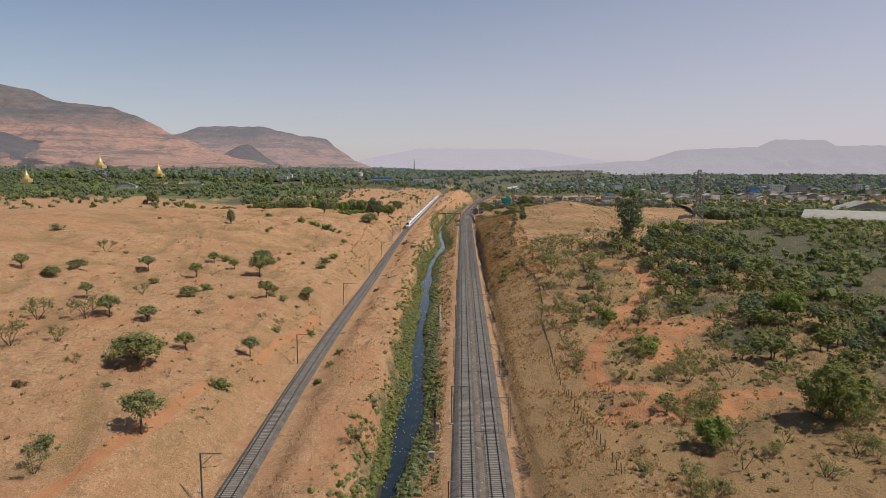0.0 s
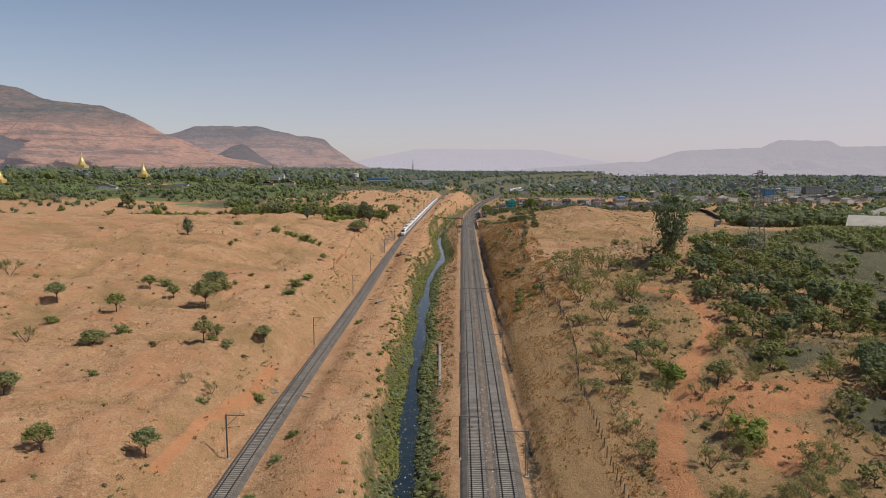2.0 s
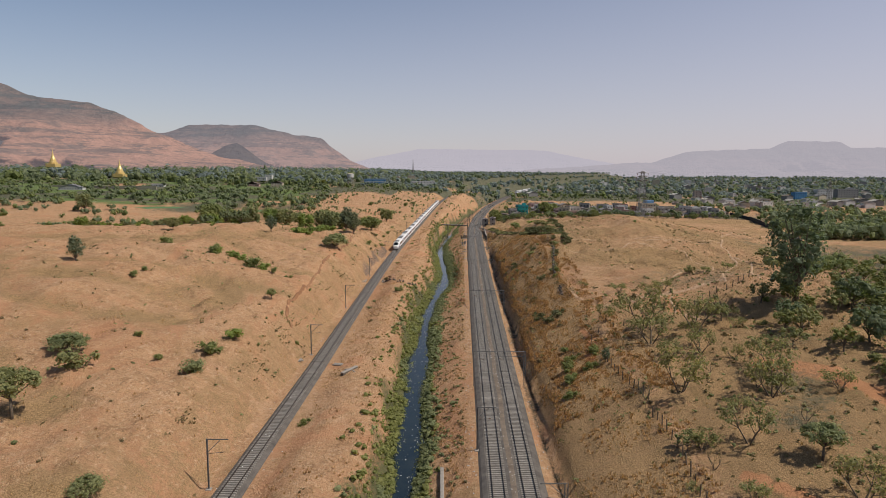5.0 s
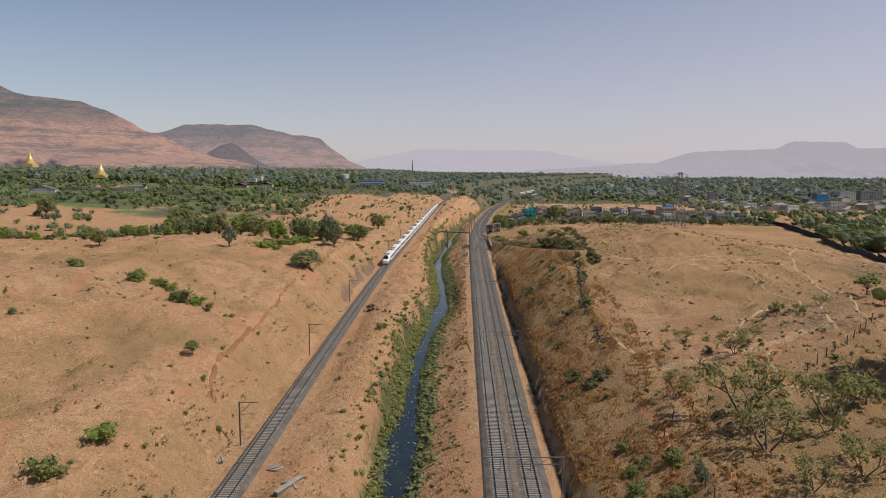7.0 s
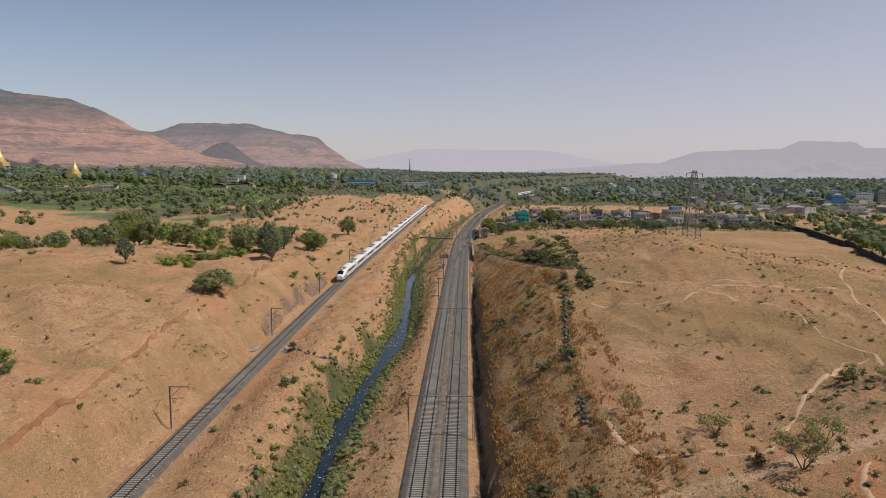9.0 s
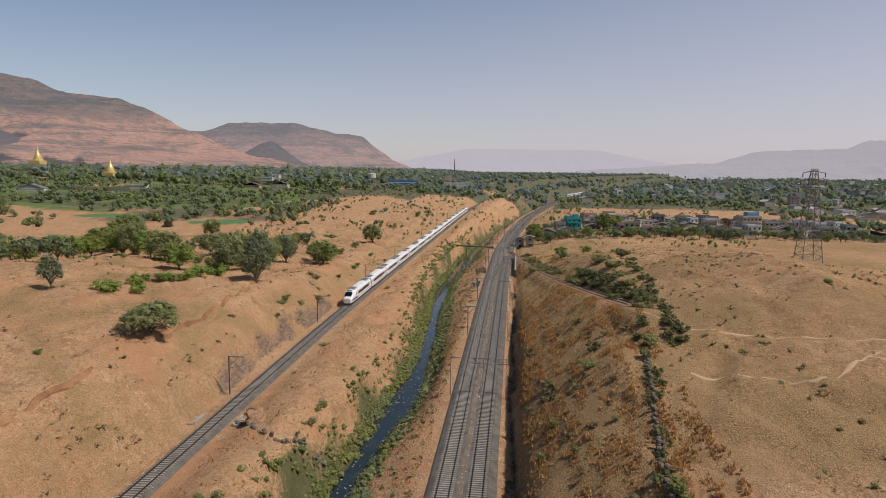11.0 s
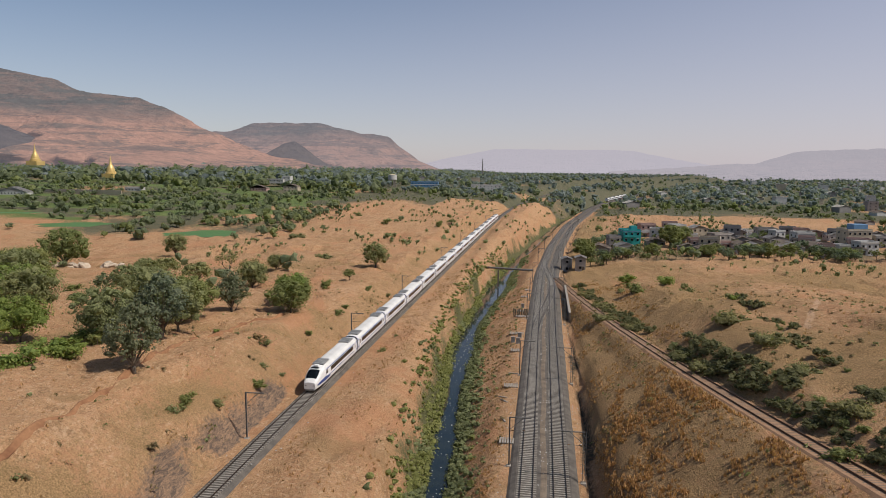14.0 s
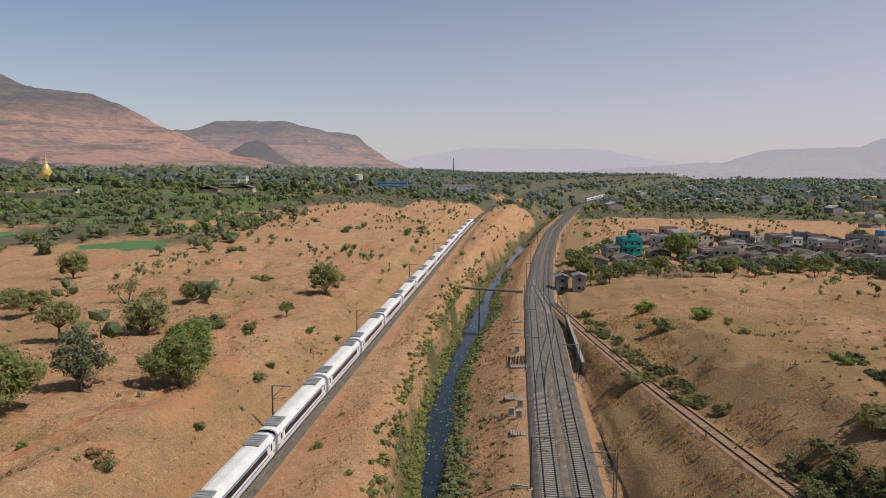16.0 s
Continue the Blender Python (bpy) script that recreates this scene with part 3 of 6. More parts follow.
WATER_OB = tagged(new("stream", mesh_from("stream", *ribbon(lambda y: (XS(y), WATER), -300, 1500, 4, [(-6.5, 0), (-2, 0.0), (2, 0.0), (6.5, 0)]), M["water"], True)),
                  "dark stagnant stream with scattered litter", "stream", kind="structure")
for nm, line, half, y1, lab in (("trackbed_1", lambda y: (XD(y), ZD(y)), 4.6, 1400, "grey stone ballast under the double track"),
                                ("trackbed_2", lambda y: (XL(y), ZL(y)), 1.85, 1400, "grey stone ballast under the single track"),
                                ):
    sec = [(-half - 1.2, -1.5), (-half, -0.55), (-half + 0.7, -0.26), (half - 0.7, -0.26), (half, -0.55), (half + 1.2, -1.5)]
    tagged(new(nm, mesh_from(nm, *ribbon(line, -300, y1, 3, sec), M["ballast"], False)), lab, "ballast", kind="structure")
tagged(new("track_dirt", mesh_from("track_dirt", *ribbon(lambda y: (XD(y) + 0.12 * math.sin(y * 0.2), ZD(y)), -300, 1400, 3, [(-0.5, -0.27), (-0.3, -0.235), (0.3, -0.23), (0.5, -0.27)]), M["dirt"])), "brown dirt between the two tracks", "dirt", kind="structure")
sec = [(-2.6, -0.9), (-1.7, -0.22), (1.7, -0.22), (2.6, -0.9)]
tagged(new("trackbed_3", mesh_from("trackbed_3", *ribbon(lambda y: (XSID(y), ZSID(y)), 404, 606, 2, sec), M["earth"], False)), "earthy ballast under the climbing siding", "ballast", kind="structure")



def ditch_line(y):
    x = float(np.interp(y, [p[1] for p in DITCH], [p[0] for p in DITCH])) + 0.5 * noise.noise((y * 0.12, 0, 6.0))
    return x, sheet(x, y)


for nm, y0, y1 in (("spoil_bank_1", 288, 372), ("spoil_bank_2", 392, 500)):
    verts, faces = ribbon(ditch_line, y0, y1, 1.2, [(-0.8, -0.5), (-0.3, 0.16), (0.0, 0.3), (0.2, 0.05), (0.5, -0.5)])
    verts = [(x + 0.25 * noise.noise((x, y, 1.0)), y, z + 0.55 * noise.noise((x * 0.5, y * 0.3, 3.0))) for x, y, z in verts]
    tagged(new(nm, mesh_from(nm, verts, faces, M["red_earth"], True)), "low bank of dug red earth along a ditch", "earth bank", kind="structure")

# footpaths trodden over the bare hills
FOOTPATHS = [[(180, 520), (150, 455), (118, 400), (108, 385), (100, 366), (98, 352), (92, 336), (82, 322)], [(70, 372), (83, 358), (83, 347), (84, 334), (82, 322), (78, 312), (75, 304)], [(98, 352), (97, 336), (91, 322), (86, 308)],
             [(34, 325), (37, 311), (41, 306), (52, 303)], [(43, 398), (47, 391), (53, 386), (75, 378), (98, 366)], [(61, 299), (57, 294), (56, 286), (58, 276)],
             [(46, 372), (60, 366), (74, 374), (104, 372)], [(52, 303), (64, 318), (76, 330), (84, 334)], [(33, 286), (33.5, 276), (31, 264)]]
for k, pts in enumerate(FOOTPATHS):
    verts, faces = [], []
    steps = []
    for (x0, y0), (x1, y1) in zip(pts, pts[1:]):
        n = max(2, int(math.hypot(x1 - x0, y1 - y0) / 0.6))
        steps += [(x0 + (x1 - x0) * q / n, y0 + (y1 - y0) * q / n) for q in range(n)]
    for q, (x, y) in enumerate(steps):
        xa, ya = steps[max(0, q - 3)]
        xb, yb = steps[min(len(steps) - 1, q + 3)]
        dx, dy = xb - xa, yb - ya
        m = math.hypot(dx, dy)
        sway = 1.1 * noise.noise((x * 0.09, y * 0.09, 70.0 + k))
        w = 0.21 + 0.16 * noise.noise((x * 0.4, y * 0.4, 5.0))
        for e in (-1.6, -1, 1, 1.6):
            px, py = x - dy / m * (e * w + sway), y + dx / m * (e * w + sway)
            verts.append((px, py, sheet(px, py) + (0.05 if abs(e) == 1 else -0.06)))
        if q:
            b = 4 * q
            faces += [(b - 4 + c, b - 3 + c, b + 1 + c, b + c) for c in range(3)]
    nm = f"footpath_{k + 1}"
    tagged(new(nm, mesh_from(nm, verts, faces, M["trodden"], True)), "narrow pale footpath trodden over dry ground", "path", kind="structure")

# rails and sleepers
GAUGE = 1.74
RAIL = [(-0.07, -0.17), (-0.07, -0.14), (-0.015, -0.12), (-0.035, -0.03), (-0.035, 0), (0.035, 0), (0.035, -0.03), (0.015, -0.12), (0.07, -0.14), (0.07, -0.17)]
SLEEPER = finish("sleeper", box(0, 0, 0, 2.75, 0.26, 0.2, bevel=0.03), M["sleeper"])
OLD_SLEEPER = finish("old_sleeper", box(0, 0, 0, 2.6, 0.24, 0.2, bevel=0.03), M["wood"])


def slope_at(line, y):
    (x, z), (x2, z2) = line(y), line(y + 1.0)
    return Matrix.Translation((x, y, z)) @ Matrix.Rotation(-math.atan2(x2 - x, 1.0), 4, "Z") @ Matrix.Rotation(math.atan2(z2 - z, 1.0), 4, "X")


def railway(label, line, y0, y1, near0, near1, rust=False):
    t = thing("railway_track", label, "railway track", kind="structure")
    for s in (-1, 1):
        part("rail", mesh_from("rail", *ribbon(line, y0, y1, 3, [(u + s * GAUGE / 2, w) for u, w in RAIL], True), M["rust" if rust else "rail"]), None, t)
    y = near0
    while y < near1:
        part("sleeper", OLD_SLEEPER if rust else SLEEPER, None, t, m=slope_at(line, y) @ Matrix.Translation((0, 0, -0.30 if rust else -0.27)))
        y += 0.62
    verts, faces = [], []
    y = y0
    base = [Vector((a * 1.375, b * 0.13, c * 0.1)) for a in (-1, 1) for b in (-1, 1) for c in (-1, 1)]
    while y < min(y1, 900):
        if not near0 <= y <= near1:
            m, i = slope_at(line, y) @ Matrix.Translation((0, 0, -0.27)), len(verts)
            verts += [tuple(m @ v) for v in base]
            faces += [(i + a, i + b, i + c, i + e) for a, b, c, e in ((1, 3, 7, 5), (0, 1, 5, 4), (2, 6, 7, 3), (0, 2, 3, 1), (4, 5, 7, 6))]
        y += 0.62
    tagged(part("sleepers", mesh_from("sleepers", verts, faces, M["wood" if rust else "sleeper"]), None, t), kind="stuff")


railway("left track of the electrified double line", lambda y: (XD(y) - 2.3, ZD(y)), 70, 1400, 92, 276)
railway("right track of the electrified double line", lambda y: (XD(y) + 2.3, ZD(y)), 70, 1400, 92, 276)
railway("single electrified line beside the cutting", lambda y: (XL(y), ZL(y)), 70, 1400, 92, 276)
railway("rusty disused siding that climbs the hill", lambda y: (XSID(y), ZSID(y)), 406, 612, 407, 590, True)


def ease(u):
    u = min(max(u, 0.0), 1.0)
    return u * u * (3 - 2 * u)


railway("crossover between the two main tracks", lambda y: (XD(y) - 2.3 + 4.6 * ease((y - 528) / 62), ZD(y) + 0.012), 530, 588, 0, 0)
railway("second crossover between the two main tracks", lambda y: (XD(y) + 2.3 - 4.6 * ease((y - 596) / 62), ZD(y) + 0.012), 598, 656, 0, 0)

# ---- train ----
COACH, WIDE, HIGH = 23.6, 3.24, 4.0


def shell_section(w=WIDE, base=0.75, top=HIGH):
    h = w / 2
    return [(-h * 0.93, base), (-h, base + 0.5), (-h, 2.75), (-h * 0.94, 3.35), (-h * 0.72, top - 0.22), (-h * 0.35, top - 0.04),
            (h * 0.35, top - 0.04), (h * 0.72, top - 0.22), (h * 0.94, 3.35), (h, 2.75), (h, base + 0.5), (h * 0.93, base)]


def loft(sections):
    bm = bmesh.new()
    rings = [[bm.verts.new(p) for p in s] for s in sections]
    n = len(rings[0])
    for a, b in zip(rings, rings[1:]):
        for k in range(n):
            bm.faces.new((a[k], a[(k + 1) % n], b[(k + 1) % n], b[k]))
    bm.faces.new(rings[0][::-1])
    bm.faces.new(rings[-1])
    bmesh.ops.recalc_face_normals(bm, faces=bm.faces)
    return bm


def build_coach(lead=False):
    lab = "white and blue leading power coach with a sloped nose" if lead else "white railway coach with a dark window band"
    t = thing("train_coach", lab, "train coach", "coaches of the train")
    L, sec = COACH / 2, shell_section()
    rings = []
    if lead:
        # the nose tapers and drops towards -y
        for f, ky, kw, kt in ((0, -1.05, 0.66, 0.40), (1, -0.6, 0.78, 0.52), (2, 0.5, 0.90, 0.72), (3, 1.8, 0.97, 0.92), (4, 3.2, 1.0, 1.0)):
            rings.append([(x * kw, -L + ky, 0.55 + (z - 0.55) * kt if f < 4 else z) for x, z in sec])
    else:
        rings.append([(x, -L, z) for x, z in sec])
    rings.append([(x, L, z) for x, z in sec])
    part("body", loft(rings), M["white"], t, smooth=False)
    y0 = -L + (3.4 if lead else 0.0)
    roof = loft([[(x * 1.002, y, z + 0.012) for x, z in sec[3:9]] + [(WIDE * 0.46, y, 3.3), (-WIDE * 0.46, y, 3.3)] for y in (y0, L)])
    part("roof", roof, M["roof_white"], t, "off-white ribbed roof")
    for s in (-1, 1):
        n0, n1 = (-L + 6.2 if lead else -L + 3.0), L - 3.0
        part("window_band", box(s * (WIDE / 2 + 0.006), (n0 + n1) / 2, 2.45, 0.03, n1 - n0, 0.85), M["glass"], t, "continuous dark tinted window band")
        part("stripe", box(s * (WIDE / 2 + 0.004), (y0 + L) / 2, 1.55, 0.02, L - y0 - 0.1, 0.16), M["blue"], t, "blue lining stripe")
        part("stripe", box(s * (WIDE / 2 - 0.03), (y0 + L) / 2, 3.05, 0.06, L - y0 - 0.1, 0.15), M["blue"], t, "blue lining stripe")
        for y in ((L - 1.6,) if lead else (-L + 1.6, L - 1.6)):
            d = part("door", box(s * (WIDE / 2 + 0.008), y, 2.15, 0.03, 1.1, 2.1, bevel=0.01), M["white"], t)
            part("pane", box(s * (WIDE / 2 + 0.026), y, 2.5, 0.02, 0.5, 0.9), M["glass"], d)
    for y in (-L + 0.18, L - 0.18):
        if not (lead and y < 0):
            part("end_band", loft([[(x * 1.006, y + q, z + 0.02 * (z > 3)) for x, z in sec] for q in (-0.08, 0.08)]), M["blue"], t, "dark blue end band")
    part("gangway", box(0, L + 0.3, 2.2, 1.9, 0.7, 2.7, bevel=0.05), M["black"], t, "black rubber gangway")
    part("underframe", box(0, 0.5, 0.62, 2.5, COACH - 5, 0.5, bevel=0.05), M["grey"], t, "grey equipment boxes under the floor")
    for y in (-L + 4.2, L - 4.2):
        b = part("bogie", box(0, y, 0.55, 2.3, 3.6, 0.35, bevel=0.05), M["black"], t)
        for yy in (-1.25, 1.25):
            for s in (-1, 1):
                part("wheel", tube((s * 0.80, y + yy, 0.46), (s * 0.94, y + yy, 0.46), 0.46, n=16), M["rail"], b)
    for y in ((-L + 5.0, L - 3) if lead else (-L + 3, L - 3)):
        bm = bmesh.new()
        add_box(bm, 0, y, HIGH + 0.08, 2.3, 3.4, 0.25, bevel=0.06)
        for k in range(5):
            add_box(bm, 0, y - 1.3 + 0.65 * k, HIGH + 0.23, 1.9, 0.3, 0.08)
        part("roof_unit", bm, M["grey"], t, "grey roof-mounted cooling unit")
    if lead:
        def nose(y):
            return np.interp(y, [-L - 1.05, -L - 0.6, -L + 0.5, -L + 1.8, -L + 3.2], [0.55 + 3.45 * k for k in (0.40, 0.52, 0.72, 0.92, 1.0)])
        # windscreen laid on the slope, with a white surround of the body
        bm = bmesh.new()
        ys = [-L - 0.35, -L + 0.5, -L + 1.5]
        rows = [[bm.verts.new((s * w, y, nose(y) + 0.05)) for s in (-1, -0.5, 0.5, 1)] for y, w in zip(ys, (1.0, 1.12, 1.05))]
        for r in rows:
            r[0].co.z -= 0.16
            r[3].co.z -= 0.16
        for a, b in zip(rows, rows[1:]):
            for k in range(3):
                bm.faces.new((a[k], a[k + 1], b[k + 1], b[k]))
        bmesh.ops.solidify(bm, geom=bm.faces[:], thickness=0.05)
        part("windscreen", bm, M["glass"], t, "dark sloped windscreen")
        for s in (-1, 1):
            part("side_flash", loft([[(s * (x + 0.02), y, z) for x, z in ((WIDE / 2 * k, 1.2), (WIDE / 2 * k + 0.03, 1.2), (WIDE / 2 * k + 0.03, 1.2 + hgt), (WIDE / 2 * k, 1.2 + hgt))]
                                     for y, k, hgt in ((-L - 0.5, 0.80, 0.25), (-L + 0.5, 0.90, 0.45), (-L + 1.8, 0.97, 0.6), (-L + 3.2, 1.0, 0.7), (-L + 5.6, 1.0, 0.2))]), M["blue"], t, "blue flash along the nose")
            part("headlight", box(s * 0.78, -L - 0.98, 1.32, 0.36, 0.16, 0.14, bevel=0.03), M["glass"], t)
            part("cab_window", box(s * (WIDE / 2 + 0.006), -L + 3.9, 2.5, 0.03, 0.8, 0.7), M["glass"], t)
        part("destination_panel", box(0, -L + 1.95, 3.84, 1.5, 0.5, 0.16, bevel=0.04), M["black"], t, "dark display panel above the windscreen")
        part("skirt", box(0, -L - 0.75, 0.55, 1.9, 0.7, 0.45, bevel=0.12), M["grey"], t, "grey front skirt")
        part("horn_cover", box(0, -L + 2.7, 4.05, 0.9, 0.7, 0.2, bevel=0.05), M["white"], t)
    return t


def on_left_line(y, up=0.0):
    return slope_at(lambda v: (XL(v), ZL(v)), y) @ Matrix.Translation((0, 0, up))


TAIL = 468.0
lead = build_coach(True)
lead.matrix_basis = on_left_line(TAIL + COACH / 2 + 1)
mid = build_coach()
mid.matrix_basis = on_left_line(TAIL + 1 + 1.5 * COACH + 0.7)
for k in range(2, 16):
    copy_thing(mid, on_left_line(TAIL + 1 + (k + 0.5) * COACH + 0.7 * k))
bm = bmesh.new()
for a, b in (((-0.8, 0, 0), (0, -0.9, 0.9)), ((0.8, 0, 0), (0, -0.9, 0.9)), ((-0.8, 1, 0), (0, -0.9, 0.9)), ((0.8, 1, 0), (0, -0.9, 0.9)), ((0, -0.9, 0.9), (0, 0.5, 1.5)), ((-0.8, 0.5, 1.5), (0.8, 0.5, 1.5))):
    add_tube(bm, a, b, 0.04)
for k in (5, 11):
    ob = tagged(new("pantograph", finish("pantograph", bm.copy(), M["rust"])), "folded pantograph on the coach roof", "pantograph")
    ob.matrix_basis = on_left_line(TAIL + 1 + (k + 0.2) * COACH + 0.7 * k, HIGH + 0.02)
bm.free()

# ---- plants ----


def rand_dir(r):
    while True:
        v = Vector((r.uniform(-1, 1), r.uniform(-1, 1), r.uniform(-1, 1)))
        if 0.05 < v.length < 1:
            return v.normalized()


def icosphere(sub):
    bm = bmesh.new()
    bmesh.ops.create_icosphere(bm, subdivisions=sub, radius=1)
    out = [v.co.copy() for v in bm.verts], [tuple(v.index for v in f.verts) for f in bm.faces]
    bm.free()
    return out


LUMPS = {1: icosphere(1), 2: icosphere(2)}


def add_lump(verts, faces, centre, rad, flat, seed, sub=1, jag=0.45):
    """A ragged mass of twigs and leaves."""
    vs, fs = LUMPS[sub]
    i = len(verts)
    for v in vs:
        k = rad * (1 + jag * noise.noise(v * 1.7 + Vector((seed, seed * 0.7, 0))))
        verts.append((centre[0] + v.x * k, centre[1] + v.y * k, centre[2] + v.z * k * flat))
    faces += [tuple(i + a for a in f) for f in fs]


def add_spray(r, verts, faces, centre, rad, flat, size, out=1.0):
    d = rand_dir(r)
    p = Vector((centre[0] + d.x * rad, centre[1] + d.y * rad, centre[2] + d.z * rad * flat))
    n = (d * 1.5 * out + rand_dir(r) * 0.8 + Vector((0, 0, 0.8))).normalized()
    u = n.orthogonal().normalized()
    w = n.cross(u)
    ang = r.uniform(0, 6.28)
    u, w = u * math.cos(ang) + w * math.sin(ang), w * math.cos(ang) - u * math.sin(ang)
    s = size * r.uniform(0.6, 1.3)
    i = len(verts)
    verts += [tuple(p + u * s), tuple(p - u * s * 0.7 + w * s * 0.62), tuple(p - u * s * 0.7 - w * s * 0.62)]
    faces.append((i, i + 1, i + 2))


def leaf_cloud(r, centres, per, size, flat=0.8, core=0.72):
    """Ragged inner masses with many leaf sprays over them; centres: x, y, z, radius."""
    verts, faces = [], []
    for cx, cy, cz, rad in centres:
        if core:
            for _ in range(2):
                d = rand_dir(r) * rad * 0.45
                add_lump(verts, faces, (cx + d.x, cy + d.y, cz + d.z * flat), rad * core * r.uniform(0.5, 0.75), flat, r.uniform(0, 50), 1, 0.9)
        for _ in range(max(3, int(1.35 * per * rad * rad))):
            add_spray(r, verts, faces, (cx, cy, cz), rad * r.uniform(0.5, 1.14), flat, size * 0.9)
    return verts, faces


def tree_meshes(seed, height, crown_r, trunk_h, per, size, clumps, leaf, flat=0.75, low=0.2, core=0.72):
    """A tapered trunk with limbs, and a domed crown of clumps of leaves with gaps; low: how far the crown hangs below its middle."""
    r = random.Random(seed)
    bm = bmesh.new()
    tr = 0.03 * height + 0.03
    lean = Vector((r.uniform(-0.15, 0.15), r.uniform(-0.15, 0.15), 1)) * trunk_h
    add_tube(bm, (0, 0, -0.4), lean, tr, tr * 0.65, 7)
    half = (height - trunk_h * 0.7) / 2
    mid = height - half
    centres = []
    for k in range(clumps):
        up = -low + (1 + low) * (k + 0.5) / clumps
        ang, q = k * 2.39996 + r.uniform(-0.5, 0.5), math.sqrt(max(0.0, 1 - up * up)) * r.uniform(0.55, 1.0)
        rad = crown_r * r.uniform(0.24, 0.40)
        x, y = crown_r * 0.78 * q * math.cos(ang), crown_r * 0.78 * q * math.sin(ang)
        z = mid + (half - rad * flat * 0.5) * up * r.uniform(0.75, 1.0)
        centres.append((x, y, z, rad))
        if k % 2 == 0:
            knee = lean + Vector((x * 0.45, y * 0.45, (z - trunk_h) * 0.5))
            add_tube(bm, lean, knee, tr * 0.5, tr * 0.3, 4, False)
            add_tube(bm, knee, (x, y, z), tr * 0.3, tr * 0.08, 3, False)
    if core:
        centres.append((0, 0, mid - half * 0.1, min(crown_r, half) * 0.62))
    trunk = finish("trunk", bm, M["bark"], True)
    crown = mesh_from("crown", *leaf_cloud(r, centres, per, size, flat, core), M[leaf])
    return trunk, crown


def thin_tree(seed, height, crown_r, leaf, leaves, size, stems=3):
    """A vase-shaped thorn tree: forking stems and twigs with a thin veil of small leaves."""
    r = random.Random(seed)
    bm = bmesh.new()
    verts, faces = [], []

    def fork(a, d, length, rad, depth):
        b = a + d * length
        add_tube(bm, a, b, rad, rad * 0.6, 4 if depth > 1 else 3, False)
        if depth == 0:
            for _ in range(leaves):
                p = a.lerp(b, r.uniform(0.0, 1.25))
                add_spray(r, verts, faces, p, crown_r * r.uniform(0.02, 0.32), 0.7, size)
            return
        for _ in range(2 if depth < 2 else 3):
            n = (d + rand_dir(r) * 0.75 + Vector((0, 0, 0.16))).normalized()
            fork(b, n, length * r.uniform(0.6, 0.85), rad * 0.55, depth - 1)

    for k in range(stems):
        a = 6.283 * (k + r.uniform(-0.3, 0.3)) / stems
        w = 0.8 * crown_r / height
        fork(Vector((0, 0, -0.3)), Vector((w * math.cos(a), w * math.sin(a), 0.8)).normalized(), height * 0.42, 0.02 * height, 2)
    return finish("trunk", bm, M["bark"], True), mesh_from("crown", verts, faces, M[leaf])


KINDS = {}
for key, args in {
    "acacia": (11, 4.0, 2.6, 1.5, 62, 0.15, 22, "leaf_olive", 0.7, 0.15, 0.6),
    "acacia_b": (12, 3.7, 2.3, 1.1, 70, 0.14, 20, "leaf_green", 0.75, 0.3, 0.6),
    "wide": (20, 4.6, 4.6, 0.6, 34, 0.18, 34, "leaf_olive", 0.75, 0.35, 0.6),
    "round": (13, 6.0, 4.0, 0.6, 56, 0.16, 38, "leaf_green", 0.85, 0.8, 0.6),
    "round_b": (14, 5.6, 3.5, 0.7, 60, 0.145, 32, "leaf_olive", 0.85, 0.75, 0.6),
    "bright": (15, 5.2, 3.4, 0.7, 60, 0.15, 30, "leaf_bright", 0.85, 0.7, 0.6),
    "grey": (16, 7.3, 2.9, 0.7, 60, 0.19, 26, "leaf_grey", 0.95, 0.7, 0.6),
    "tall": (19, 13, 4.6, 2.2, 22, 0.24, 34, "leaf_far", 0.9, 0.95, 0.5),
    "lite_olive": (41, 4.2, 2.8, 1.0, 20, 0.19, 13, "leaf_olive", 0.8, 0.35, 0.62),
    "lite_green": (42, 4.4, 2.9, 1.0, 20, 0.20, 13, "leaf_green", 0.8, 0.4, 0.62),
    "lite_round": (43, 5.8, 3.8, 1.1, 14, 0.26, 16, "leaf_far", 0.85, 0.45, 0.62),
}.items():
    KINDS[key] = tree_meshes(*args)
KINDS["sparse"] = thin_tree(17, 4.3, 2.8, "leaf_thorn", 32, 0.17)
KINDS["sparse_b"] = thin_tree(27, 3.6, 2.7, "leaf_olive", 25, 0.17, 4)
KINDS["bare"] = thin_tree(18, 4.0, 2.3, "leaf_dry", 6, 0.13)


def bush_mesh(seed, r0, h, leaf, per, size, n=7):
    r = random.Random(seed)
    cs = []
    for k in range(n):
        a, q = r.uniform(0, 6.28), r0 * math.sqrt(r.random()) * 0.7
        rad = r0 * r.uniform(0.3, 0.5)
        cs.append((q * math.cos(a), q * math.sin(a), r.uniform(0.1, 0.55) * h, rad))
    bm = bmesh.new()
    for x, y, z, _ in cs[:5]:
        add_tube(bm, (0, 0, -0.2), (x, y, z), 0.05, 0.02, 4, False)
    return finish("stem", bm, M["bark"]), mesh_from("foliage", *leaf_cloud(r, cs, per, size, 0.7), M[leaf])


